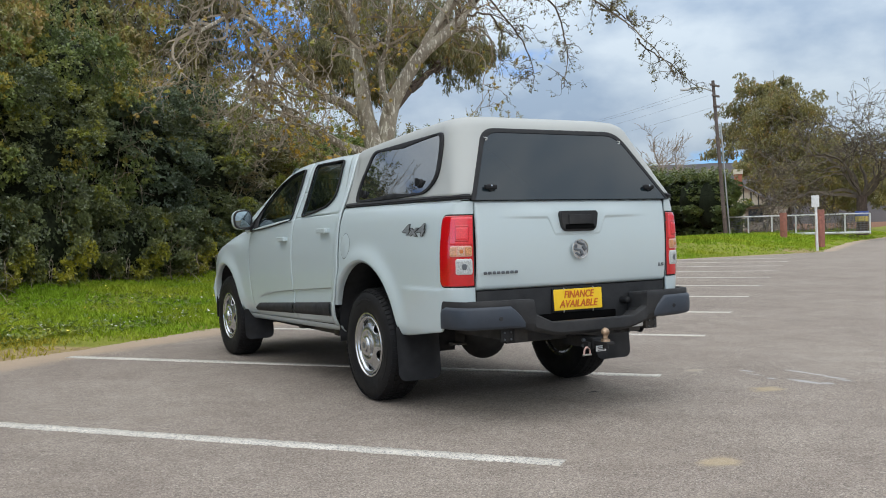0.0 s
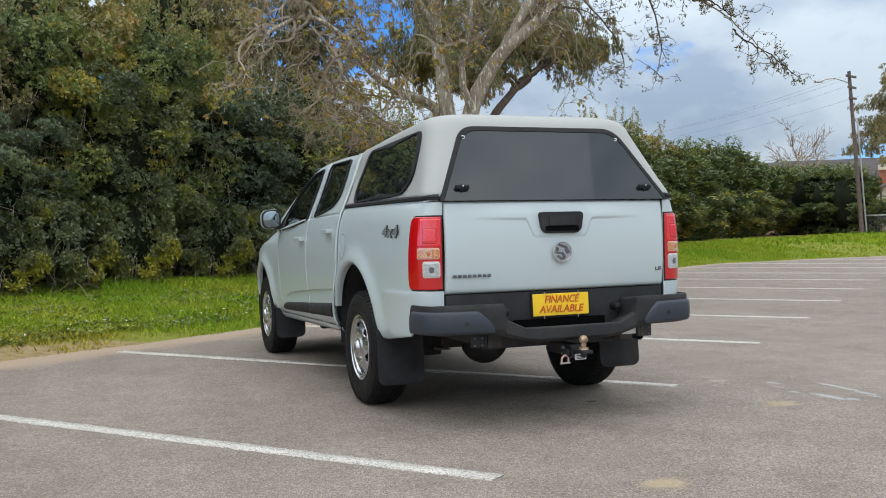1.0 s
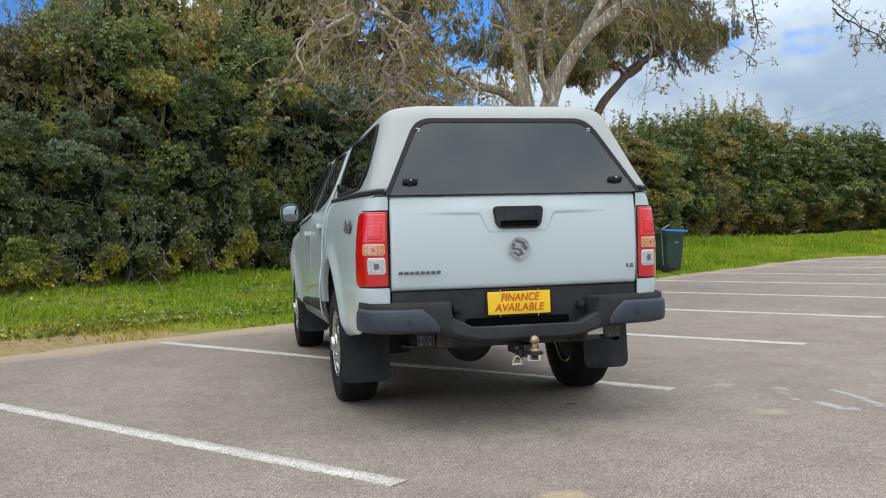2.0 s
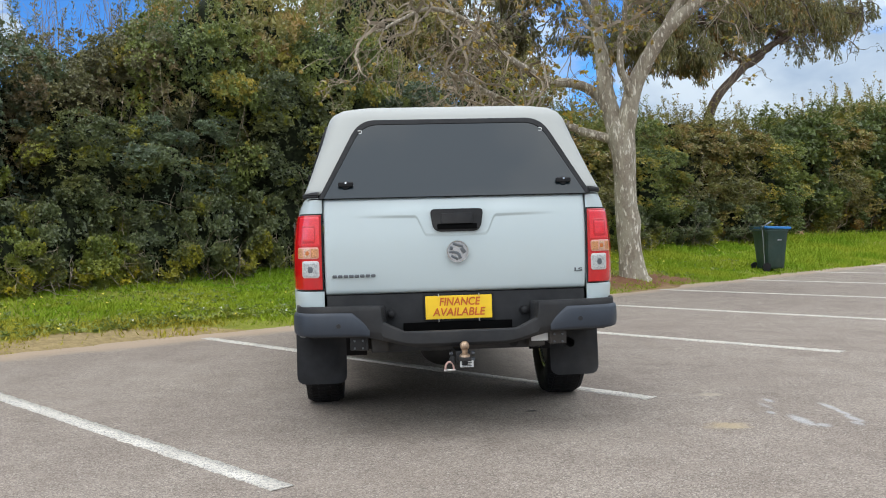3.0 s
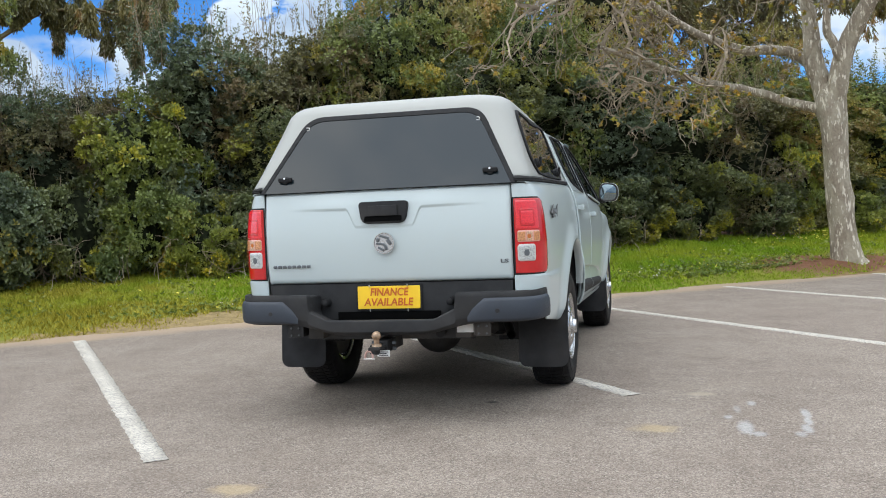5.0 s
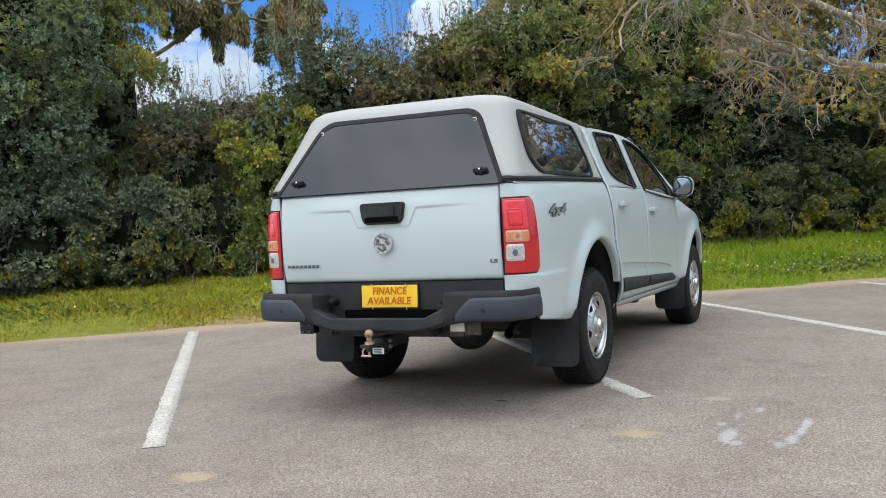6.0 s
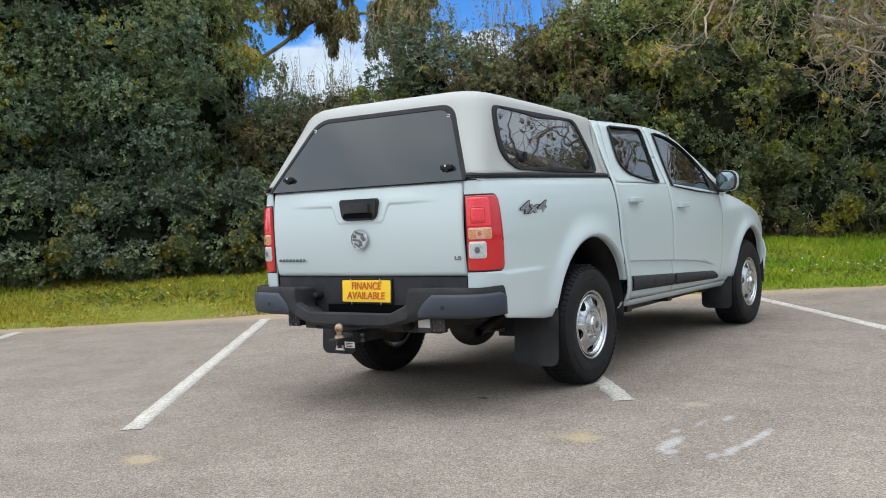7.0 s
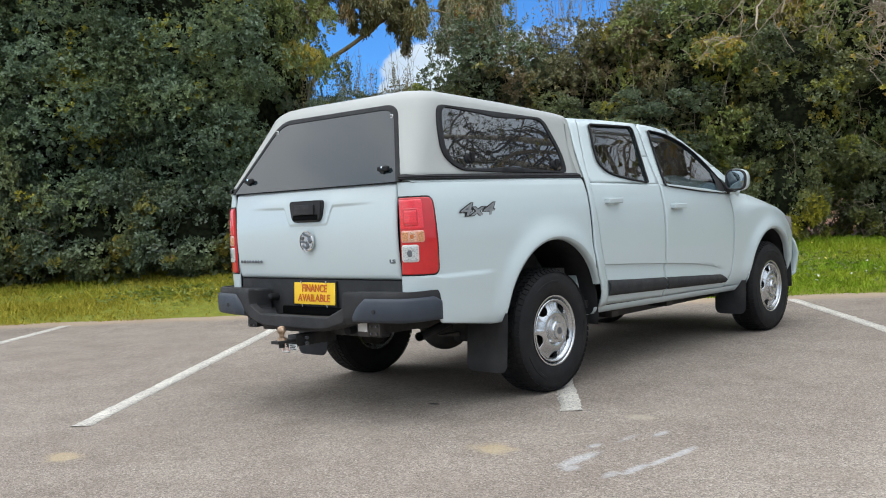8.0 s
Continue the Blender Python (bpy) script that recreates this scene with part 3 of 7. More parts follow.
# ---- ground ----
def build_ground():
    us = np.concatenate([[-3000, -900, -300, -120, -60, -35, -22], np.arange(-15, 30, 0.13), np.arange(30, 60, 0.8), [65, 75, 90, 120, 180, 400, 1000, 3000]])
    ws = np.concatenate([[-3000, -800, -250, -90, -45, -28, -15, -6, -2.5], np.arange(-1.2, 1.6, 0.09), np.arange(1.6, 6, 0.3), [6.5, 8, 11, 16, 30, 60, 150, 500, 3000]])
    U, Wd = np.meshgrid(us, ws, indexing="ij")
    V = Wd + verge(U)
    Z = ground_z(U, V)
    X, Y = LO[0] + LU[0] * U + LV[0] * V, LO[1] + LU[1] * U + LV[1] * V
    n, m = U.shape
    i, j = np.meshgrid(np.arange(n - 1), np.arange(m - 1), indexing="ij")
    f = np.stack([i * m + j, (i + 1) * m + j, (i + 1) * m + j + 1, i * m + j + 1], -1).reshape(-1, 4)
    ob = raw("ground", np.stack([X, Y, Z], -1), f, SOIL, sharp=180)
    bare = 0.95 * (1 - step(0.10, 0.95, Wd + 0.55 * step(2.6, 4.4, U) + 0.4 * (1 - step(-1.2, 0.6, U)))) + 0.75 * np.exp(-(((U - 11.1) / 1.5) ** 2 + ((V - 6.25) / 1.1) ** 2))
    bare = bare + 0.55 * np.exp(-((U - 1.6) / 1.5) ** 2) * (1 - step(0.5, 1.5, Wd))
    bare = np.maximum(bare, 0.9 * np.exp(-(((U - 33) / 2.5) ** 2 + ((V + 0.5) / 1.6) ** 2)))
    at = ob.data.attributes.new("bare", "FLOAT", "POINT")
    at.data.foreach_set("value", bare.ravel().astype(np.float32))
    at = ob.data.attributes.new("earth", "FLOAT", "POINT")
    at.data.foreach_set("value", (1.1 * np.exp(-(((U - 11.3) / 1.9) ** 2 + ((V - 6.45) / 1.0) ** 2)) + 0.8 * step(3.7, 4.3, Wd)).ravel().astype(np.float32))
    return tagged(ob, "grassy verge with sandy worn edge, rising towards the hedge", "ground", kind="structure")


def build_asphalt():
    us = np.concatenate([np.arange(-60, -12, 6), np.arange(-12, 30, 0.5), np.arange(30, 130, 4)])
    ts = np.concatenate([[0, 0.2, 0.4, 0.6], np.linspace(0.7, 0.93, 8), np.linspace(0.94, 1, 16)])
    U, T = np.meshgrid(us, ts, indexing="ij")
    V = -45 + (verge(U) + 0.3 + 45) * T
    X, Y = LO[0] + LU[0] * U + LV[0] * V, LO[1] + LU[1] * U + LV[1] * V
    n, m = U.shape
    i, j = np.meshgrid(np.arange(n - 1), np.arange(m - 1), indexing="ij")
    f = np.stack([i * m + j, (i + 1) * m + j, (i + 1) * m + j + 1, i * m + j + 1], -1).reshape(-1, 4)
    ob = raw("pavement", np.stack([X, Y, np.zeros_like(X)], -1), f, ASPHALT, sharp=180)
    at = ob.data.attributes.new("sand", "FLOAT", "POINT")
    at.data.foreach_set("value", (step(-0.75, 0.15, V - verge(U))).ravel().astype(np.float32))
    return tagged(ob, "grey-brown worn asphalt of a car park with sandy stains", "pavement", kind="structure")


def build_line(k, near, far, width=0.118):
    """One bay line of slightly uneven edges, a thin coat of paint."""
    n = int((far - near) / 0.025)
    v = np.linspace(near, far, n)
    rng = np.random.default_rng(100 + k)
    off = float(np.interp(k, (-3, 0, 1, 2, 3, 11), (-8.30, 0.03, 2.80, 5.50, 8.16, 29.9)))
    a, b = off - width / 2 + rng.normal(0, 0.005, n), off + width / 2 + rng.normal(0, 0.005, n)
    top = 0.004
    rows = []
    for uu, z in ((a, -0.002), (a, top), (b, top), (b, -0.002)):
        rows.append(np.stack([LO[0] + LU[0] * uu + LV[0] * v, LO[1] + LU[1] * uu + LV[1] * v, np.full(n, z)], -1))
    P = np.stack(rows, 1)
    i, j = np.meshgrid(np.arange(n - 1), np.arange(3), indexing="ij")
    f = np.stack([i * 4 + j, i * 4 + j + 1, (i + 1) * 4 + j + 1, (i + 1) * 4 + j], -1).reshape(-1, 4)
    ob = raw("bay_line", P, f[:, ::-1], PAINT, smooth=False)
    return tagged(ob, "worn white painted bay line on asphalt", "road marking", "bay lines of the car park", "structure")


build_ground()
build_asphalt()
for k in range(-3, 11):
    build_line(k, 0.0, 5.62 if k < 2 else 5.42)


def build_grass():
    rng = np.random.default_rng(5)
    pieces, parched = [], []
    for n, u0, u1, w0, w1, h, wd in ((235000, -9, 15, 0.02, 4.6, 0.038, 0.0085), (70000, 15, 30, 0.02, 5.0, 0.07, 0.011), (60000, 30, 75, 0.05, 9, 0.045, 0.03)):
        u, w = u0 + (u1 - u0) * rng.random(n), w0 + (w1 - w0) * rng.random(n)
        v = w + verge(u)
        dens = step(0.0, 0.5, w + 0.25 * step(2.6, 4.4, u) + 0.2 * (1 - step(-1.2, 0.6, u)) - 0.32 * np.exp(-((u - 1.6) / 1.5) ** 2) + 1.5 * (fbm(u * 1.1, v * 1.1, 50) - 0.5)) * 0.95 + 0.03
        dens = dens * (0.35 + 0.9 * step(0.3, 0.6, fbm(u * 1.3, v * 1.3, 21)))
        dens = dens * (1 - np.clip(1.5 * np.exp(-(((u - 11.3) / 1.75) ** 2 + ((v - 6.5) / 0.85) ** 2)), 0, 0.97))
        keep = rng.random(n) < dens
        u, v, w = u[keep], v[keep], w[keep]
        n = len(u)
        tall = 0.45 + 1.1 * step(0.35, 0.75, fbm(u * 0.8, v * 0.8, 33)) + 0.5 * step(0.4, 1.2, w) + 1.1 * step(3.0, 3.9, w)
        hh = h * tall * (0.5 + rng.random(n))
        z = ground_z(u, v) - 0.005
        b = np.stack([LO[0] + LU[0] * u + LV[0] * v, LO[1] + LU[1] * u + LV[1] * v, z], -1)
        parched.append(np.repeat(0.95 * (1 - step(-1.0, 5.5, u)) + (1 - step(0.3, 1.7, w)) * (1 - 0.7 * step(2.6, 4.4, u)), 3))
        a = rng.random(n) * 6.283
        s = np.stack([np.cos(a), np.sin(a), np.zeros(n)], -1) * (wd * (0.6 + 0.8 * rng.random(n)))[:, None]
        lean = rng.normal(0, 0.55, (n, 2)) * hh[:, None]
        tip = b + np.concatenate([lean, hh[:, None]], 1)
        pieces.append((np.stack([b - s, b + s, tip], 1).reshape(-1, 3), np.arange(n * 3).reshape(-1, 3)))
    v, f = merge(pieces)
    ob = raw("grass", v, f, GRASS, smooth=False)
    at = ob.data.attributes.new("parched", "FLOAT", "POINT")
    at.data.foreach_set("value", np.concatenate(parched).astype(np.float32))
    return tagged(ob, "short green and yellowing grass on the verge", "grass", kind="stuff")


build_grass()


def build_weeds(name, mat, n, spots, size, label, rise, petal):
    """Broad-leaved weeds or small flowers scattered over the verge."""
    rng = np.random.default_rng(len(name))
    cs, ax = [], []
    for (u, w, su, sw, share) in spots:
        m = int(n * share)
        uu = u + rng.normal(0, su, m)
        vv = verge(uu) + np.minimum(0.7 + np.abs(w - 0.7 + rng.normal(0, sw, m)), 4.6)
        cs.append(np.stack([LO[0] + LU[0] * uu + LV[0] * vv, LO[1] + LU[1] * uu + LV[1] * vv, ground_z(uu, vv) + rise * (0.4 + 0.8 * rng.random(m)) * (1 + 1.4 * step(3.0, 3.7, vv - verge(uu)))], -1))
    c = np.concatenate(cs)
    a = np.stack([rng.normal(0, 0.3, len(c)), rng.normal(0, 0.3, len(c)), np.ones(len(c))], -1)
    v, f = sprigs(c, a, petal, size, size * 0.55, rng, 45, 85)
    return tagged(toned(raw(name, v, f, mat, smooth=False), np.repeat(rng.random(len(c)), petal * 4)), label, "plants", kind="stuff")


build_weeds("clover", LEAF_WEED, 2200, ((-1.6, 1.6, 0.8, 0.35, 0.16), (3.2, 0.9, 1.2, 0.3, 0.2), (6, 2.2, 3.5, 1.3, 0.34), (9, 0.8, 1.0, 0.5, 0.2), (14, 2.5, 4, 1.2, 0.1)), 0.044, "low broad-leaved weeds in the grass", 0.03, 7)
build_weeds("dandelions", PETAL, 240, ((0.6, 3.7, 0.35, 0.12, 0.25), (3.5, 3.7, 0.9, 0.2, 0.15), (4, 1.8, 4, 1.3, 0.28), (9.4, 1.0, 0.6, 0.4, 0.08), (14, 3.4, 3, 0.5, 0.22), (13.6, 3.3, 0.5, 0.15, 0.30), (15.6, 3.6, 0.5, 0.15, 0.12), (18.2, 3.8, 0.5, 0.2, 0.12)), 0.022, "small yellow flowers in the grass", 0.10, 8)
build_weeds("daisies", PETAL_WHITE, 70, ((5.5, 0.8, 2.0, 0.4, 0.6), (8, 1.5, 2, 0.7, 0.4)), 0.02, "small white flowers in the grass", 0.08, 7)

# ---- hedge and trees ----
def blob(radii, centre, seed, amp=0.28, n=12):
    """An uneven closed lump, a core that carries a bush's inner shade in its colour."""
    th, ph = np.meshgrid(np.linspace(0.02, np.pi - 0.02, n), np.arange(2 * n) * np.pi / n, indexing="ij")
    r = 1 - amp + 2 * amp * fbm(th * 2.2 + 9, np.cos(ph) * 1.7 + np.sin(ph) * 1.1 + 7, seed)
    P = np.stack([radii[0] * r * np.sin(th) * np.cos(ph), radii[1] * r * np.sin(th) * np.sin(ph), radii[2] * r * np.cos(th)], -1) + np.array(centre)
    m = 2 * n
    i, j = np.meshgrid(np.arange(n - 1), np.arange(m), indexing="ij")
    jj = (j + 1) % m
    return P.reshape(-1, 3), np.stack([i * m + j, (i + 1) * m + j, (i + 1) * m + jj, i * m + jj], -1).reshape(-1, 4)


def wander(rng, a, b, n, amp, radius, tip, sag=0.0):
    """A crooked run from a to b, with tapering radii."""
    t = np.linspace(0, 1, n)[:, None]
    a, b = np.asarray(a, float), np.asarray(b, float)
    w = np.cumsum(rng.normal(0, 1, (n, 3)), 0)
    w = w - w[-1] * t
    w = w - w[0] * (1 - t)
    L = np.linalg.norm(b - a)
    p = a + (b - a) * t + w * amp * L / n ** 0.5
    p[:, 2] += sag * L * 4 * t[:, 0] * (1 - t[:, 0])
    return p, radius + (tip - radius) * t[:, 0] ** 0.8


def shrub(seed, leaf, lobes, per, size, spiky=0.0, label="", shoots=10, rx=1.45, ry=1.2, height=4.2, whips=0, leaves=8, lump=0.0):
    """A dense bush, fullest on the side towards the car park (-y): clumps of leafy rosettes, some bare stems, a core
    coloured dark as inner shade.
    """
    size *= 0.90
    rng = np.random.default_rng(seed)
    ob = thing("shrub", label, "shrub", "shrubs of the hedge")
    hz = height / 2
    d = rng.standard_normal((lobes * 4, 3))
    d /= np.linalg.norm(d, axis=1)[:, None]
    d = d[rng.random(lobes * 4) < np.where(d[:, 1] > 0.15, 0.10, 1.0)][:lobes]
    lobes = len(d)
    sq = np.sign(d) * np.abs(d) ** 0.72
    sc = 0.58 + 0.46 * rng.random(lobes)
    C = sq * np.array((rx, ry, hz)) * sc[:, None] + np.array((0, 0, hz))
    R = (lump or 0.36) * (0.60 + 0.75 * rng.random(lobes))
    C[:, 2] = np.clip(C[:, 2], 0.12, None)
    dd = rng.standard_normal((lobes, per, 3))
    dd /= np.linalg.norm(dd, axis=2)[:, :, None]
    out = sq / np.linalg.norm(sq, axis=1)[:, None] * np.array((1, 1, 0.6)) + np.array((0, -0.15, 0.35))
    out /= np.linalg.norm(out, axis=1)[:, None]
    side = (dd * out[:, None]).sum(2)
    dd = np.where((side < -0.05)[:, :, None], dd - 2 * side[:, :, None] * out[:, None], dd)
    rr = R[:, None] * (0.72 + 0.36 * rng.random((lobes, per)))
    P = C[:, None] + dd * rr[:, :, None] * np.array((1, 1, 0.68))
    A = dd * 0.9 + out[:, None] * 0.4 + np.array((0, 0, 0.5)) + 0.25 * rng.standard_normal((lobes, per, 3))
    tone = np.clip(0.56 + 0.24 * rng.standard_normal((lobes, 1)) + 0.17 * rng.standard_normal((lobes, per)), 0.02, 1)
    P, A, tone = P.reshape(-1, 3), A.reshape(-1, 3), tone.ravel()
    # a second, deeper layer that closes the gaps, its darker tones painting inner shade
    q = rng.standard_normal((lobes * per // 3, 3))
    q /= np.linalg.norm(q, axis=1)[:, None]
    q = q[q[:, 1] < 0.25]
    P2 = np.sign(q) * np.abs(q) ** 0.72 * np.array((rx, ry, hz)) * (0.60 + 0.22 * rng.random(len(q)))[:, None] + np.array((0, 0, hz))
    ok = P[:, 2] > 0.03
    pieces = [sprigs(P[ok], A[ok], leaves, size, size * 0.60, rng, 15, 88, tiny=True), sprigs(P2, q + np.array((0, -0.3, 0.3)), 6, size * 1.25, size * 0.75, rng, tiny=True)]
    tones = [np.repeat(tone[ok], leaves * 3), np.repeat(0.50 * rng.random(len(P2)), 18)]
    for i in range(int(60 * spiky)):
        base = np.array((rng.uniform(-rx, rx) * 0.8, rng.uniform(-ry, ry) * 0.7, height * rng.uniform(0.84, 0.95)))
        n = 12
        t = np.linspace(0, 1, n)[:, None]
        pieces.append(sprigs(base + t * np.array((rng.normal(0, 0.13), rng.normal(0, 0.13), rng.uniform(0.25, 0.9))) * height / 4, np.tile((0, 0, 1.0), (n, 1)), 5, size * 1.1, size * 0.45, rng, tiny=True))
        tones.append(np.full(n * 15, 0.3 + 0.5 * rng.random()))
    v, f = merge(pieces)
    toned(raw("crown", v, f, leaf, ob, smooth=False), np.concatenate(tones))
    # a lump added inside, its dark colour standing in for shade
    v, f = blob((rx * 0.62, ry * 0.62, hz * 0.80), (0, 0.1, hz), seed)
    raw("inner_foliage", v, f, LEAF_SHADE, ob, "dark lump coloured as the shade inside the bush", sharp=180)
    runs = []
    for i in range(shoots):
        a = rng.uniform(3.3, 6.1)
        base = (math.cos(a) * rx * 0.3, math.sin(a) * ry * 0.3, -0.1)
        zz = rng.uniform(0.25, 0.75) * height
        runs.append(wander(rng, base, (math.cos(a) * rx * 0.98, math.sin(a) * ry * 0.98, zz), 12, 0.09, 0.018, 0.004))
        main = runs[-1][0]
        for j in range(4):
            t = main[rng.integers(5, 11)]
            e = t + rng.normal(0, 0.25, 3) + np.array((math.cos(a), math.sin(a), 0)) * 0.22
            runs.append(wander(rng, t, e, 6, 0.1, 0.007, 0.0025))
    for i in range(whips):
        x, y = rng.uniform(-rx, rx) * 0.8, rng.uniform(-ry, ry) * 0.7
        runs.append(wander(rng, (x, y, height * 0.7), (x + rng.normal(0, 0.18), y + rng.normal(0, 0.15), height * rng.uniform(1.0, 1.24)), 9, 0.03, 0.008, 0.003))
        for j in range(4):
            t = runs[-1 - j][0][rng.integers(4, 8)]
            runs.append(wander(rng, t, t + np.array((rng.normal(0, 0.16), rng.normal(0, 0.12), rng.uniform(0.15, 0.45))), 5, 0.05, 0.004, 0.002))
    ob["height"] = height
    tagged(tubes("stem_growth", runs, TWIG, ob, "bare grey-brown stems", 3), kind="stuff")
    return ob


SHRUBS = [
    shrub(11, LEAF_DARK, 46, 94, 0.060, label="dense dark olive shrub in the hedge", shoots=7),
    shrub(12, LEAF_GREY, 130, 118, 0.058, label="tall dense grey-green shrub in the hedge", shoots=2, height=9.2, lump=0.48),
    shrub(13, LEAF_MID, 46, 90, 0.060, 0.6, label="mid-green leafy shrub with yellowing leaves", shoots=6),
    shrub(14, LEAF_BROWN, 66, 60, 0.058, 0.4, label="brownish thin-leaved shrub in the hedge", shoots=16, whips=30),
    shrub(15, LEAF_BLUE, 46, 94, 0.061, 0.3, label="dark blue-green shrub with upright shoots", shoots=5, whips=10),
    shrub(16, LEAF_GREY, 130, 118, 0.058, label="tall full grey-green shrub in the hedge", shoots=2, height=9.2, lump=0.48),
    shrub(17, LEAF_FAR, 50, 44, 0.13, 0.6, label="green leafy shrub in the far hedge", shoots=2, leaves=8),
    shrub(18, LEAF_OLIVE, 50, 60, 0.075, 0.35, label="tall brownish shrub behind the hedge", shoots=6, leaves=6),
    shrub(19, LEAF_MID, 30, 44, 0.062, label="low leafy bush at the foot of the hedge", shoots=3, rx=0.8, ry=0.65, height=1.25, lump=0.17),
    shrub(20, LEAF_YELLOW, 48, 46, 0.066, label="yellow-green leafy bush in the hedge", shoots=4, rx=1.0, ry=0.85, height=2.4, lump=0.22),
    shrub(21, LEAF_YELLOW, 26, 40, 0.056, label="low yellow-green bush at the foot of the hedge", shoots=5, rx=0.6, ry=0.5, height=1.0, lump=0.14),
    shrub(22, LEAF_BLUE, 62, 52, 0.067, 0.7, label="tall dark blue-green shrub with leafy spires", shoots=4, rx=1.0, ry=0.9, height=4.0, whips=12),
    shrub(23, LEAF_DARK, 30, 44, 0.062, label="low dark bush at the foot of the hedge", shoots=6, rx=0.85, ry=0.6, height=1.25, lump=0.17),
    shrub(24, LEAF_BLUE, 34, 56, 0.066, label="low grey-green skirt of the tall hedge", shoots=2, rx=1.05, ry=0.7, height=1.5, lump=0.24),
]
# kind of shrub, u, v, height, width factor
ROW = (
    (6, -8.8, 10.0, 6.4, 1.3), (5, -6.4, 9.8, 9.4, 1.15), (1, -4.4, 9.85, 9.4, 1.1), (5, -2.6, 10.0, 8.4, 0.95), (6, -3.5, 10.9, 7.6, 0.9), (6, -3.4, 11.8, 6.8, 1.2), (2, -1.5, 10.9, 5.0, 0.78), (13, -5.4, 8.9, 2.2, 1.0),
    (4, -0.6, 10.7, 2.9, 0.72), (9, 1.2, 10.1, 2.65, 0.9), (3, -0.1, 10.4, 2.6, 0.62), (12, 0.3, 9.7, 1.5, 0.95), (12, 1.3, 10.0, 1.7, 0.8), (3, 0.5, 11.5, 3.05, 0.8), (11, 2.15, 10.7, 3.75, 1.0), (3, 3.2, 11.0, 3.5, 0.85), (0, 3.5, 10.2, 2.6, 0.75), (3, 4.3, 11.2, 4.1, 0.9), (4, 4.6, 10.3, 2.7, 0.8), (2, 5.5, 10.9, 4.5, 0.95), (7, 6.6, 11.6, 5.2, 1.05), (0, 6.9, 10.4, 3.6, 0.9),
    (2, 8.3, 10.9, 4.7, 0.95), (4, 9.4, 10.5, 3.7, 1.0), (7, 10.0, 11.8, 4.4, 0.9), (7, 16.2, 11.6, 3.7, 0.9), (7, 19.0, 11.8, 3.7, 1.1), (7, 22.6, 11.8, 3.8, 1.1), (7, 31.5, 11.9, 4.9, 1.3), (7, 34.6, 12.1, 5.3, 1.4), (7, 37.8, 12.2, 5.0, 1.4), (0, 11.0, 10.5, 3.3, 1.0), (3, 12.9, 10.6, 3.2, 1.0), (2, 14.6, 11.4, 3.6, 1.0), (7, 15.0, 10.6, 3.0, 0.95), (2, 17.4, 11.2, 3.6, 1.1), (2, 17.2, 10.4, 2.7, 0.95), (7, 19.6, 10.9, 3.5, 1.1), (7, 21.4, 10.9, 3.6, 1.15), (2, 23.6, 10.9, 3.4, 1.15), (6, 25.8, 11.2, 3.8, 1.2), (7, 28.4, 11.2, 4.1, 1.25),
    (6, 31.0, 11.4, 4.3, 1.3), (6, 34.2, 11.6, 3.6, 1.5), (6, 38.0, 11.6, 4.1, 1.6), (6, 42.4, 11.6, 3.8, 1.7), (6, 47.0, 11.8, 4.8, 1.8), (6, 52.0, 11.6, 4.4, 1.9), (6, 57.4, 11.4, 4.2, 1.9), (6, 62.6, 10.6, 4.1, 1.9), (6, 67.0, 9.6, 4.1, 1.8), (6, 60.5, 8.3, 4.0, 1.5), (6, 57.8, 6.6, 3.9, 1.4), (6, 56.2, 5.4, 3.7, 1.2),
    (7, 8.2, 13.4, 6.4, 1.2), (7, 11.6, 13.6, 6.6, 1.3), (7, 15.2, 13.2, 5.0, 1.2),
    (8, 1.15, 9.6, 1.35, 0.9), (10, 2.0, 9.35, 0.95, 0.85), (12, 2.8, 9.6, 1.3, 0.9), (10, 3.35, 9.45, 0.85, 0.8), (12, 4.2, 9.55, 1.1, 0.8), (12, 5.3, 9.6, 1.4, 0.9), (12, 6.6, 9.7, 1.4, 0.9), (12, 8.3, 9.7, 1.3, 0.9), (12, 9.6, 9.7, 1.3, 1.0), (12, 11.0, 9.7, 1.1, 0.9), (9, 13.9, 10.1, 2.3, 0.7), (12, 13.0, 9.7, 1.2, 1.0), (12, 16.0, 9.8, 1.2, 1.1), (12, 18.6, 9.8, 1.3, 1.1), (10, 15.2, 9.4, 0.9, 0.9), (12, 21.0, 9.8, 1.2, 1.2), (13, -0.9, 9.4, 1.5, 0.9), (13, -2.2, 9.1, 1.5, 1.0), (13, -3.7, 9.0, 1.6, 1.05), (13, -5.2, 8.95, 1.5, 1.0), (13, -6.7, 8.95, 1.5, 1.05),
)


def plant_row():
    rng = np.random.default_rng(77)
    used = set()
    face = math.atan2(LU[1], LU[0])
    for kind, u, v, h, wf in ROW:
        x, y, _ = lot(u, v)
        a = face + rng.uniform(-0.5, 0.5)
        m = Matrix.Translation((x, y, float(ground_z(u, v)) - 0.05)) @ Matrix.Rotation(a, 4, "Z")
        s = Matrix.Diagonal((wf, wf, h / SHRUBS[kind]["height"], 1))
        src = SHRUBS[kind] if kind not in used else copy_thing(SHRUBS[kind], m)
        src.matrix_basis = m @ s
        used.add(kind)


plant_row()


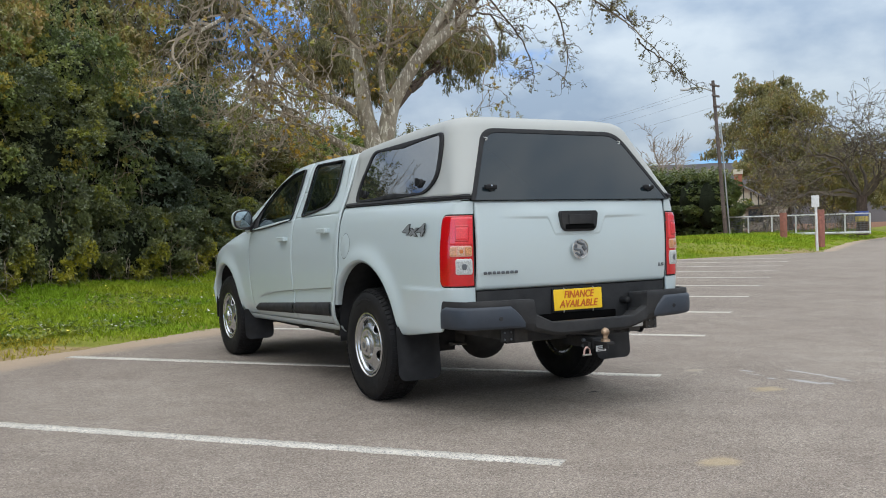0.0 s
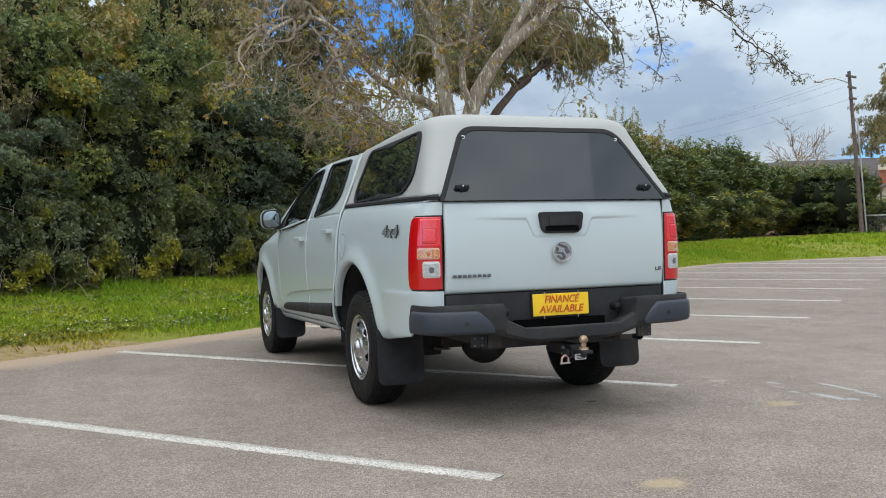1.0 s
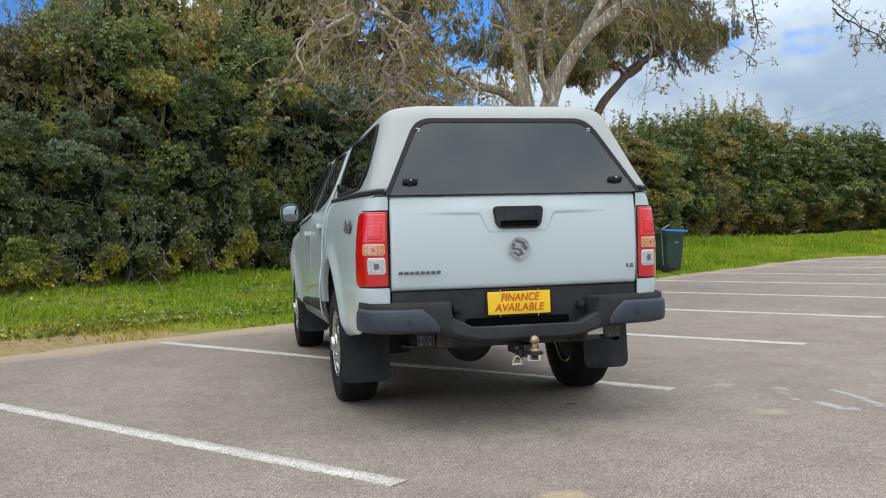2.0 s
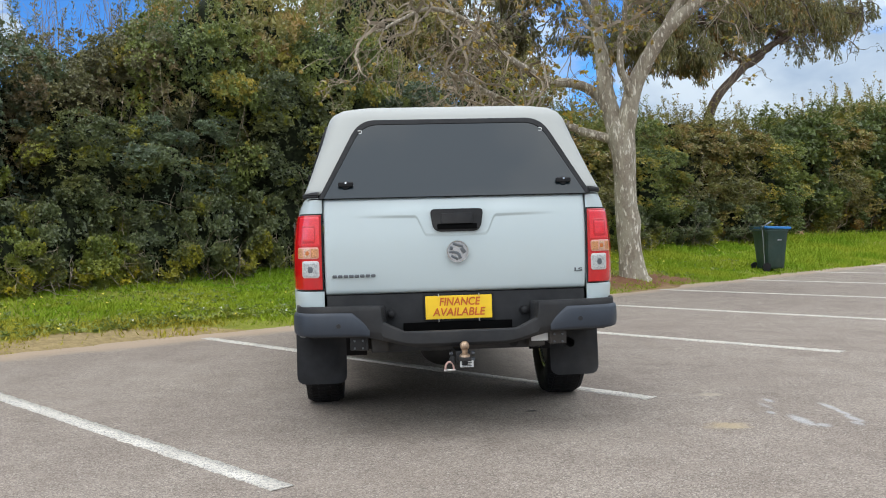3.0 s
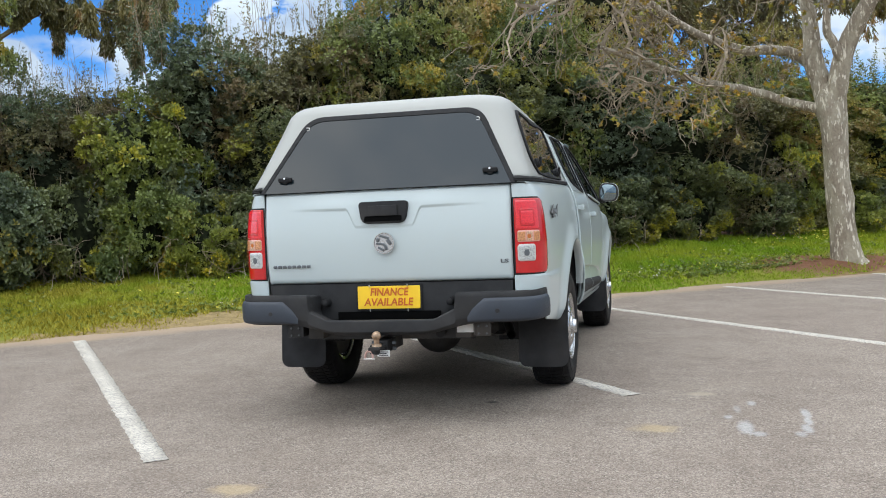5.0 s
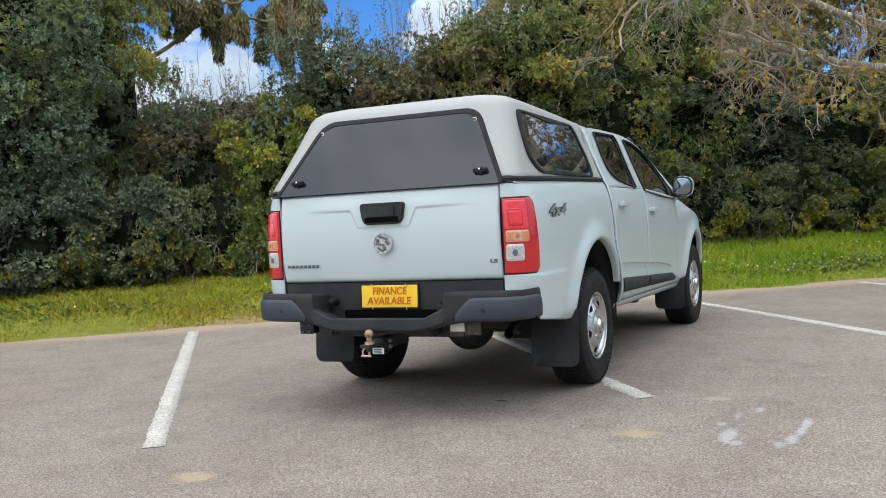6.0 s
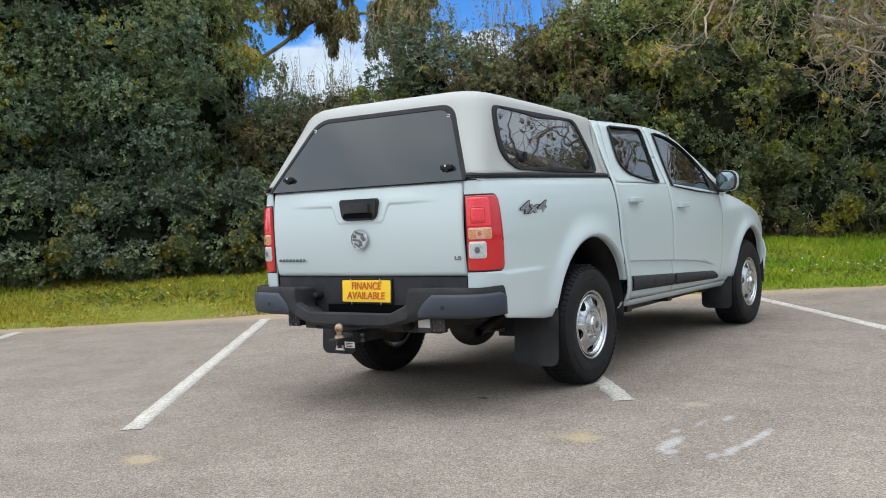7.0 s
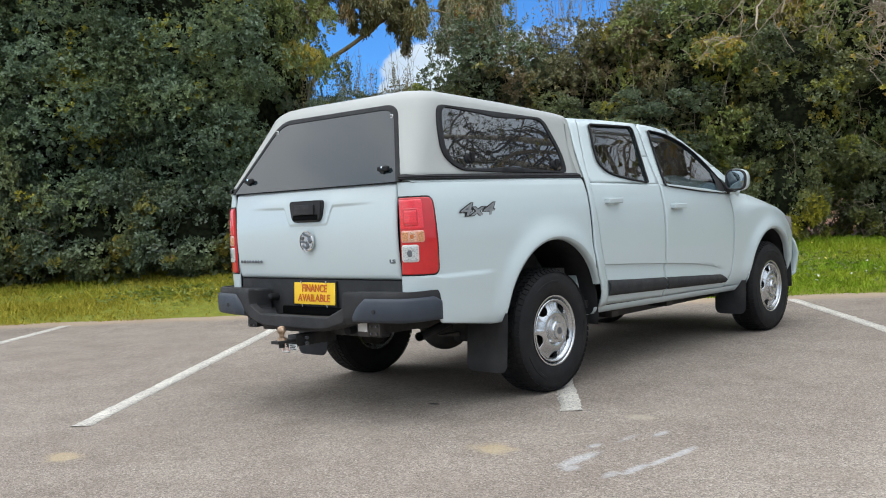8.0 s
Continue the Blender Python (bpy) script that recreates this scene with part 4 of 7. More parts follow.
def branch_out(rng, start, direction, length, radius, depth, runs, tips, droop=0.12, spread=0.7, kids=(3, 5), wobble=0.09):
    """Crooked limbs that fork into finer and finer twigs."""
    d = np.asarray(direction, float)
    d /= np.linalg.norm(d)
    n = max(5, int(length / 0.12)) if depth > 1 else 6
    n = min(n, 16)
    p = [np.asarray(start, float)]
    for i in range(n):
        d = d + rng.normal(0, wobble * 2.2, 3) + np.array((0, 0, -droop * (0.3 + i / n) * 0.55))
        d /= np.linalg.norm(d)
        p.append(p[-1] + d * length / n)
    p = np.array(p)
    r = radius * (1 - 0.72 * np.linspace(0, 1, n + 1))
    runs.append((p, np.maximum(r, 0.0022)))
    if depth == 0:
        tips.append((p[-1], d))
        tips.append((p[n // 2], d))
        return
    for i in range(rng.integers(*kids)):
        k = rng.integers(int(n * 0.3), n + 1)
        t = p[k] - p[k - 1]
        t /= np.linalg.norm(t)
        s = np.cross(t, rng.standard_normal(3))
        s /= np.linalg.norm(s) + 1e-9
        branch_out(rng, p[k], t + s * spread * rng.uniform(0.6, 1.3), length * rng.uniform(0.42, 0.7), r[k] * 0.62, depth - 1, runs, tips, droop, spread, kids, wobble)


def smooth_path(points, n):
    p = np.asarray(points, float)
    t = np.linspace(0, len(p) - 1, n)
    i = np.clip(t.astype(int), 0, len(p) - 2)
    f = (t - i)[:, None]
    a, b = p[np.clip(i - 1, 0, None)], p[np.clip(i + 2, None, len(p) - 1)]
    m0, m1 = (p[i + 1] - a) / 2, (b - p[i]) / 2
    return (2 * f ** 3 - 3 * f ** 2 + 1) * p[i] + (f ** 3 - 2 * f ** 2 + f) * m0 + (-2 * f ** 3 + 3 * f ** 2) * p[i + 1] + (f ** 3 - f ** 2) * m1


def plane_tree():
    rng = np.random.default_rng(41)
    tree = thing("plane_tree", "plane tree with pale flaking bark and sparse golden leaves", "tree", at=pose(*lot(11.1, 6.15, 0.10)))
    o = np.array(lot(11.1, 6.15, 0.10))
    L = lambda u, v, z: np.array(lot(u, v, z)) - o
    # trunk with root flare
    tp = smooth_path([L(11.22, 6.15, -0.05), L(11.13, 6.15, 0.5), L(11.02, 6.15, 1.3), L(10.97, 6.15, 2.1), L(10.98, 6.21, 2.86)], 26)
    tr = np.interp(np.linspace(0, 1, 26), (0, 0.05, 0.12, 0.26, 0.62, 0.80, 0.92, 1), (0.52, 0.36, 0.25, 0.198, 0.178, 0.197, 0.213, 0.14))
    v, f = tube(tp, tr, 28)
    a = np.tile(np.arange(28) * 2 * np.pi / 28, 26)
    lift = np.repeat(np.linspace(0, 1, 26), 28)
    cen = np.repeat(tp, 28, axis=0)
    k = 1 + 0.20 * np.cos(a * 5 + 1.1) * np.exp(-lift * 9) + 0.05 * np.cos(a * 3 + lift * 7) + 0.05 * (fbm(a * 2, lift * 9, 4) - 0.5)
    # healed knots
    for ka, kl, w, amp in ((4.4, 0.44, 0.045, 0.22), (1.0, 0.86, 0.05, 0.30), (3.4, 0.80, 0.05, 0.16)):
        k = k + amp * np.exp(-((np.mod(a - ka + np.pi, 2 * np.pi) - np.pi) / 0.42) ** 2 - ((lift - kl) / w) ** 2)
    v = cen + (v - cen) * k[:, None]
    raw("trunk", v, f, BARK, tree, "pale flaking trunk", sharp=180)
    limbs = {
        "up": ([L(10.98, 6.2, 2.42), L(10.95, 6.38, 2.98), L(10.87, 6.46, 3.4), L(10.88, 6.52, 3.95), L(10.83, 6.52, 4.45), L(10.74, 6.5, 5.6), L(10.5, 6.4, 7.2), L(10.0, 6.2, 9.0)], 0.175, 0.03),
        "mid": ([L(10.98, 5.97, 3.15), L(10.80, 5.96, 3.42), L(10.62, 5.95, 3.68), L(10.60, 5.97, 4.0), L(10.42, 5.78, 4.32), L(10.3, 5.6, 5.2), L(10.6, 5.7, 7.0)], 0.078, 0.02),
        "right": ([L(10.98, 6.18, 2.45), L(10.98, 6.02, 2.98), L(11.05, 5.96, 3.38), L(11.08, 5.78, 3.76), L(11.22, 5.45, 4.24), L(11.55, 5.1, 4.65), L(12.3, 4.95, 5.2), L(13.6, 5.1, 5.9), L(15.2, 5.1, 6.7), L(16.8, 4.9, 7.3), L(18.2, 4.6, 7.4)], 0.165, 0.03),
        "low_left": ([L(11.0, 6.25, 2.46), L(10.55, 6.62, 2.65), L(9.95, 6.85, 2.87), L(8.8, 6.6, 3.0), L(7.6, 6.3, 3.2), L(6.5, 6.0, 3.35)], 0.085, 0.03),
        "left": ([L(10.93, 6.48, 3.1), L(10.95, 6.8, 3.38), L(10.44, 6.88, 3.48), L(9.5, 6.5, 3.42), L(8.6, 6.4, 3.65), L(7.8, 6.3, 4.0), L(6.8, 6.3, 4.15), L(5.8, 6.3, 3.75)], 0.10, 0.018),
        "over_a": ([L(11.2, 5.48, 4.2), L(11.8, 5.0, 5.4), L(12.6, 4.4, 6.4), L(13.4, 3.9, 7.3), L(14.6, 3.4, 8.4)], 0.085, 0.02),
        "over_b": ([L(10.73, 6.5, 5.8), L(10.9, 5.6, 6.8), L(11.4, 4.5, 7.6), L(12.6, 3.9, 8.6)], 0.075, 0.02),
        "over_c": ([L(12.9, 5.0, 5.55), L(14.0, 4.6, 6.7), L(15.6, 4.2, 7.9), L(17.0, 3.8, 9.0)], 0.075, 0.02),
        "over_d": ([L(10.79, 6.51, 5.0), L(10.0, 5.4, 6.2), L(9.0, 4.2, 7.2), L(8.2, 3.4, 8.0)], 0.06, 0.02),
        "high_left": ([L(10.83, 6.52, 4.45), L(9.8, 6.4, 5.1), L(8.6, 6.3, 5.4), L(7.2, 6.5, 5.4), L(6.0, 6.6, 5.0)], 0.07, 0.015),
    }
    tips = []
    spec = {"up": (14, 1.7, 0.22), "mid": (10, 1.6, 0.25), "right": (24, 1.5, 0.16), "low_left": (16, 1.25, 0.28), "left": (26, 1.35, 0.34), "high_left": (24, 1.4, 0.36), "over_a": (18, 1.5, 0.02), "over_b": (16, 1.5, 0.02), "over_c": (16, 1.5, 0.02), "over_d": (14, 1.4, 0.02)}
    twigs = []
    for name, (pts, r0, r1) in limbs.items():
        p = smooth_path(pts, 30)
        p[2:] += np.cumsum(rng.normal(0, 0.012, p[2:].shape), 0)
        t = np.linspace(0, 1, 30)
        v, f = tube(p, r0 + (r1 - r0) * t ** 1.05, 12)
        raw("limb", v, f, BARK, tree, sharp=180)
        count, length, droop = spec[name]
        for i in range(count):
            k = int(rng.uniform({"up": 0.52, "mid": 0.6, "right": 0.48, "low_left": 0.62, "left": 0.42}.get(name, 0.32), 1.0) * 29)
            d = p[k] - p[k - 1]
            d /= np.linalg.norm(d)
            s = np.cross(d, rng.standard_normal(3))
            s /= np.linalg.norm(s)
            branch_out(rng, p[k], d * 0.7 + s, length * rng.uniform(0.7, 1.2), 0.021 + 0.012 * rng.random(), 3, twigs, tips, droop, 0.85, (2, 4), 0.20)
    # hanging boughs on the side away from the car
    for pts, r0 in (
        (((11.4, 5.25, 4.5), (12.0, 4.9, 5.4), (12.0, 4.0, 5.8), (12.3, 3.1, 5.4), (13.2, 2.7, 5.16), (14.0, 2.4, 4.96), (14.26, 1.9, 4.39), (14.55, 1.5, 3.78)), 0.042),
        (((13.27, 2.7, 5.14), (13.9, 2.5, 5.2), (14.5, 2.3, 5.1), (15.0, 2.1, 5.25)), 0.018),
        (((14.1, 2.2, 4.7), (14.7, 1.8, 4.4), (15.2, 1.3, 3.95)), 0.018),
        (((12.9, 5.0, 5.55), (13.5, 4.6, 6.1), (14.4, 4.0, 5.75), (14.68, 3.75, 5.14), (14.6, 3.6, 4.6), (13.9, 3.56, 3.94)), 0.028),
        (((12.2, 4.97, 5.1), (12.7, 4.9, 5.6), (13.26, 4.6, 5.28), (14.0, 4.4, 4.74), (13.94, 4.2, 4.16), (13.4, 4.3, 3.95)), 0.026),
    ):
        p = smooth_path([L(*q) for q in pts], 34)
        p[3:] += np.cumsum(rng.normal(0, 0.012, p[3:].shape), 0)
        twigs.append((p, np.linspace(r0, 0.006, 34)))
        for i in range(15):
            k = int(rng.uniform(0.42 if r0 > 0.02 else 0.1, 1.0) * 33)
            d = p[k] - p[k - 1]
            d /= np.linalg.norm(d)
            q = np.cross(d, rng.standard_normal(3))
            q /= np.linalg.norm(q)
            branch_out(rng, p[k], d * 0.6 + q, rng.uniform(0.25, 0.55), 0.010, 2, twigs, tips, 0.16, 0.9, (2, 4), 0.26)
    # the twigs of the boughs over the asphalt are dark and knotty, the rest pale
    far_side = [((np.asarray(p[0])[:2] + o[:2] - LO) @ LU) > 11.9 for p, _ in twigs]
    tagged(tubes("twig_growth", [(np.asarray(p), np.maximum(r, 0.0045)) for (p, r), s in zip(twigs, far_side) if not s], TWIG, tree, "bare crooked pale twigs", 3), kind="stuff")
    tagged(tubes("twig_growth", [(p, r * 1.15) for (p, r), s in zip(twigs, far_side) if s], TWIG_DARK, tree, "bare crooked dark twigs", 3), kind="stuff")
    P, D = np.array([t[0] for t in tips]), np.array([t[1] for t in tips])
    local = P + o
    left = ((local[:, :2] - LO) @ LU) < 11.6
    clump = fbm(local[:, 0] * 1.3 + local[:, 2] * 0.7, local[:, 1] * 1.3 + local[:, 2] * 0.9, 61)
    near = step(7.5, 9.8, (local[:, :2] - LO) @ LU)
    keep = left & (rng.random(len(P)) < 0.07 + (0.25 + 0.58 * near) * step(0.45, 0.57, clump))
    v, f = sprigs(P[keep], D[keep] + np.array((0, 0, -0.4)), 10, 0.050, 0.036, rng, 15, 95, 0.35)
    toned(raw("leaves", v, f, LEAF_GOLD, tree, "sparse golden and olive leaves", smooth=False), np.repeat(rng.random(keep.sum()), 40))
    keep = ~left & (rng.random(len(P)) < 0.7)
    v, f = sprigs(P[keep], D[keep], 3, 0.045, 0.026, rng, 20, 85)
    toned(raw("bud_growth", v, f, LEAF_BROWN, tree, "tiny dark buds", smooth=False), np.repeat(0.4 * rng.random(keep.sum()), 12))
    # withered leaves left in the top of the crown
    top = (local[:, 2] > 5.6) & (rng.random(len(P)) < 0.15 + 0.5 * step(0.5, 0.6, clump))
    v, f = sprigs(P[top], D[top] + np.array((0, 0, -0.3)), 4, 0.055, 0.036, rng, 15, 90, 0.3)
    toned(raw("withered_leaves", v, f, LEAF_BROWN, tree, "withered brown leaves", smooth=False), np.repeat(rng.random(top.sum()), 16))
    return tree


plane_tree()


def gum_tree(seed, base, lean, height, crowns, label, leaf, trunk_r=0.22, size=0.17, bark=None, line=None, lumps=14, hang=False):
    """A eucalypt: a leaning dark trunk, forked limbs and hanging tufts of narrow leaves."""
    rng = np.random.default_rng(seed)
    o = np.array(base, float)
    tree = thing("gum_tree", label, "tree", "gum trees behind the hedge", at=pose(*base))
    top = np.array((lean[0], lean[1], height * 0.62))
    p, r = wander(rng, (0, 0, -0.2), top, 22, 0.05, trunk_r, trunk_r * 0.55)
    if line is not None:
        p = smooth_path(np.array(line) - o, 22)
    v, f = tube(p, r, 12)
    raw("trunk", v, f, bark or BARK_DARK, tree, sharp=180)
    runs, pieces, tones = [], [], []
    for (cx, cy, cz, rad, n) in crowns:
        c = np.array((cx, cy, cz)) - o
        k = rng.integers(11, 22)
        q, rr = wander(rng, p[k], c, 14, 0.08, trunk_r * 0.42, 0.03)
        runs.append((q, rr))
        for i in range(12):
            e = c + rng.normal(0, rad * 0.55, 3)
            runs.append(wander(rng, q[rng.integers(8, 14)], e, 8, 0.1, 0.03, 0.008))
        d = rng.standard_normal((n, 3))
        d /= np.linalg.norm(d, axis=1)[:, None]
        mid = c + rng.normal(0, 1, (lumps, 3)) * rad * np.array((0.62, 0.62, 0.42))
        li = rng.integers(0, lumps, n)
        P = mid[li] + d * (rad * 0.42 * rng.random(n)[:, None] ** 0.45) * np.array((1, 1, 0.75))
        if hang:
            fall = rng.random(n) ** 0.8
            P = mid[li] + d * np.array((0.16, 0.16, 0.10)) * rad + np.stack([0 * fall, 0 * fall, -0.75 * rad * fall * (0.5 + rng.random(lumps)[li])], -1)
        pieces.append(sprigs(P, d * (0.25 if hang else 0.5) + np.array((0, 0, -0.8)), 7, size * 1.08, size * (0.17 if hang else 0.30), rng, 6 if hang else 10, 42 if hang else 60, 0.4 if hang else 0.3, True))
        tones.append(np.repeat(np.clip(0.15 + 0.5 * rng.random(lumps)[li] + 0.35 * rng.random(n), 0, 1), 21))
    tagged(tubes("limb_growth", runs, bark or BARK_DARK, tree, "thin dark limbs", 6), kind="stuff")
    v, f = merge(pieces)
    toned(raw("crown", v, f, leaf, tree, smooth=False), np.concatenate(tones))
    return tree


gum_tree(61, lot(22.0, 12.0, 0.4), (2.6, 1.6), 8.5, [(*lot(u, v, z), r, n) for u, v, z, r, n in ((19.8, 12.2, 6.5, 0.85, 1900), (21.6, 12.2, 6.9, 1.0, 2000), (24.0, 12.2, 7.7, 1.1, 2000), (26.6, 12.0, 8.1, 1.0, 1900), (29.2, 11.8, 8.1, 0.9, 1700), (31.6, 11.6, 8.5, 0.8, 1500), (21, 12.8, 8.4, 1.3, 1700), (25, 12.8, 9.4, 1.4, 1700), (29, 12.6, 9.6, 1.3, 1500), (22.4, 12, 5.9, 0.5, 900))], "gum tree with dark leaning trunk and drooping leaf tufts", LEAF_GUM, 0.17, size=0.14, line=[lot(22.0, 12.0, 0.3), lot(22.6, 12, 2.8), lot(23.5, 12, 4.54), lot(24.8, 12, 5.5), lot(26.2, 12, 6.3), lot(27.7, 12, 6.95), lot(29.6, 12, 7.6)], lumps=46, hang=True)
gum_tree(62, lot(-2.3, 14.0, 0.45), (1.0, 0.9), 7.0, [(*lot(u, v, z), r, n) for u, v, z, r, n in ((-0.25, 14, 5.5, 0.36, 1500), (-1.7, 14, 5.5, 0.40, 1100), (0.5, 14.2, 5.4, 0.48, 1500), (1.8, 14.0, 5.15, 0.56, 2600), (1.9, 14.2, 5.75, 0.5, 1300), (-0.8, 14.4, 6.1, 0.6, 1300))], "gum tree with a curved olive trunk and hanging foliage", LEAF_GUM, 0.062, size=0.12, bark=BARK_OLIVE, line=[lot(-2.2, 14.0, 0.3), lot(-1.95, 14, 2.4), lot(-1.6, 14, 3.45), lot(-1.1, 14, 4.2), lot(-0.45, 14, 4.62), lot(0.35, 14.1, 5.25), lot(0.9, 14.2, 5.7)], lumps=20, hang=True)
gum_tree(63, lot(14.0, 15.5, 0.45), (0.5, 0.4), 9.5, [(*lot(u, v, z), r, n) for u, v, z, r, n in ((12.6, 15, 6.6, 1.5, 900), (14.8, 15, 6.3, 1.5, 900), (17.4, 15, 6.6, 1.5, 900), (13, 15, 8.0, 1.6, 900), (16.5, 15, 8.6, 1.8, 1000), (11.2, 15.4, 8.4, 1.4, 900), (19, 15.4, 7.2, 1.4, 900))], "tall gum tree with thin olive-brown foliage behind the hedge", LEAF_BROWN, 0.22)

# ---- the far end of the car park and beyond ----
def away(az, d, z=0.0):
    """A place at a bearing (degrees from +y towards +x) and distance from the near end of the row."""
    return (-3.594 + d * math.sin(radians(az)), -5.83 + d * math.cos(radians(az)), z)


def utility_pole():
    b = Vector(away(45.95, 58, 0.0))
    ob = thing("utility_pole", "dark weathered utility pole with wires and a street lamp", "pole", at=pose(*b))
    t = Vector((-0.5, 0.3, 9.4))
    bm = bmesh.new()
    cyl(bm, (0, 0, 0.1), t, 0.125, 0.09, 14)
    part("shaft", bm, POLE, ob)
    side = Vector((math.cos(radians(45)), -math.sin(radians(45)), 0))
    for z, w in ((9.1, 1.1), (8.5, 0.9), (7.9, 0.8)):
        bm = bmesh.new()
        c = t * (z / 9.4)
        box(bm, (w, 0.09, 0.11), c - Vector((0, 0.12, 0)), Matrix.Rotation(radians(20), 3, "Z"), 0.01)
        part("crossarm", bm, POLE, ob)
    bm = bmesh.new()
    cyl(bm, (0.22, -0.1, 0.2), t * 0.72 + Vector((0.22, -0.1, 0)), 0.045, n=8)
    part("conduit", bm, ZINC, ob)
    runs = smooth_path(np.array((t * 0.93, t * 0.95 - side * 0.8 + Vector((0, 0, 0.15)), t * 0.95 - side * 1.6 + Vector((0, 0, 0.05)))), 10)
    v, f = tube(runs, np.full(10, 0.035), 6)
    arm = raw("lamp_arm", v, f, ZINC, ob)
    bm = bmesh.new()
    box(bm, (0.5, 0.2, 0.14), Vector(runs[-1]), Matrix.Rotation(radians(-45), 3, "Z"), 0.04, 2)
    part("street_lamp_head", bm, ZINC, arm)
    far = Vector(away(26, 105, 10.5)) - b
    for i, z in enumerate((9.15, 9.15, 8.55, 8.0)):
        a = t * (z / 9.4) + side * (0.4 if i % 2 else -0.35)
        e = far + Vector((0, 0, (z - 9.4)))
        s = np.linspace(0, 1, 26)[:, None]
        p = np.array(a) * (1 - s) + np.array(e) * s
        p[:, 2] -= (1.4 * 4 * s * (1 - s))[:, 0]
        v, f = tube(p, np.full(26, 0.006), 4)
        raw("wire", v, f, CABLE, ob)


def cottage():
    o = away(47.0, 100, 0.1)
    ob = thing("cottage", "cream cottage with a dark-timbered gable and brick chimney", "house", at=pose(*o, 0, 0, -47))
    bm = bmesh.new()
    box(bm, (7.5, 6, 2.7), (0.4, 3.5, 1.35))
    part("wall", bm, STONE, ob)
    bm = bmesh.new()
    v = [bm.verts.new(c) for c in ((-2.3, 0, 2.7), (2.1, 0, 2.7), (2.1, 0, 3.35), (-0.1, 0, 4.6), (-2.3, 0, 3.35))]
    w = [bm.verts.new(c.co + Vector((0, 0.25, 0))) for c in v]
    bm.faces.new(v), bm.faces.new(w[::-1])
    for i in range(5):
        bm.faces.new((v[i], w[i], w[(i + 1) % 5], v[(i + 1) % 5]))
    gable = part("gable", bm, CREAM, ob, "cream gable with dark battens", smooth=False)
    for x in np.linspace(-2.2, 2.0, 7):
        h = 4.5 - abs(x + 0.1) * 0.56 - 2.72
        bm = bmesh.new()
        box(bm, (0.12, 0.06, h), (x, -0.02, 2.72 + h / 2))
        part("batten", bm, TIMBER, gable)
    bm = bmesh.new()
    box(bm, (4.6, 0.08, 0.18), (-0.1, -0.03, 2.72))
    part("fascia", bm, TIMBER, gable)
    for sg in (1, -1):
        bm = bmesh.new()
        box(bm, (3.1, 7.4, 0.14), (-0.1 + sg * 1.28, 3.2, 3.98), Matrix.Rotation(radians(sg * 30), 3, "Y"))
        part("roof", bm, IRON_ROOF, ob)
    bm = bmesh.new()
    box(bm, (6.5, 5.5, 0.14), (4.2, 3.8, 3.15), Matrix.Rotation(radians(6), 3, "Y"))
    part("veranda_roof", bm, IRON_ROOF, ob)
    bm = bmesh.new()
    box(bm, (0.75, 0.75, 2.6), (-0.6, 4.2, 5.2))
    ch = part("chimney", bm, BRICK, ob, "red brick chimney")
    bm = bmesh.new()
    box(bm, (0.95, 0.95, 0.5), (-0.6, 4.2, 6.35))
    part("chimney_cap", bm, CREAM, ch)
    for x in (-1.0, 1.0):
        bm = bmesh.new()
        box(bm, (1.35, 0.08, 1.3), (x, -0.02 + 0.5, 1.75))
        part("window", bm, WINDOW, ob)
    for x in (-2.1, -0.1, 1.9):
        bm = bmesh.new()
        box(bm, (0.22, 0.22, 2.6), (x, 0.15, 1.4))
        part("veranda_post", bm, CREAM, ob)


def front_fence():
    a, b = Vector(away(45.9, 60, 0.32)), Vector(away(53.5, 60, 0.32))
    ob = thing("front_fence", "white pipe rail fence with wire mesh panels", "fence", at=pose(*a))
    d = b - a
    n = 6
    for z, r in ((1.18, 0.04), (0.10, 0.07)):
        bm = bmesh.new()
        cyl(bm, (0, 0, z), d + Vector((0, 0, z)), r, n=8)
        part("rail", bm, FENCE_WHITE, ob)
    for i in range(n + 1):
        bm = bmesh.new()
        p = d * (i / n)
        cyl(bm, p, p + Vector((0, 0, 1.2)), 0.045, n=8)
        part("post", bm, FENCE_WHITE, ob)
    runs = [(np.array([np.array(d * t), np.array(d * t) + np.array((0, 0, 1.18))]), np.full(2, 0.012)) for t in np.linspace(0, 1, 110)]
    runs += [(np.array([(0, 0, z), np.array(d) + np.array((0, 0, z))]), np.full(2, 0.010)) for z in np.arange(0.2, 1.15, 0.12)]
    tagged(tubes("wire_mesh", runs, MESH_WIRE, ob, n=3), kind="stuff")


def sign_post():
    o = away(50.8, 37, 0.06)
    ob = thing("sign_post", "white sign post with a small blank sign", "sign", at=pose(*o, 0, 0, -50))
    bm = bmesh.new()
    cyl(bm, (0, 0, 0), (-0.03, 0, 1.75), 0.045, n=10)
    part("post", bm, FENCE_WHITE, ob)
    bm = bmesh.new()
    box(bm, (0.26, 0.02, 0.42), (-0.04, -0.05, 1.78), bevel=0.01)
    part("panel", bm, LABEL, ob)
    for az, d, z, h in ((50.95, 40, 0.12, 1.45), (49.05, 52, 0.25, 1.35)):
        p = thing("bollard", "red-brown timber bollard on the grass", "bollard", "red-brown bollards", pose(*away(az, d, z)))
        bm = bmesh.new()
        box(bm, (0.26, 0.26, h), (0, 0, h / 2), bevel=0.03)
        part("timber", bm, RED_POST, p)


utility_pole()
cottage()
front_fence()
sign_post()


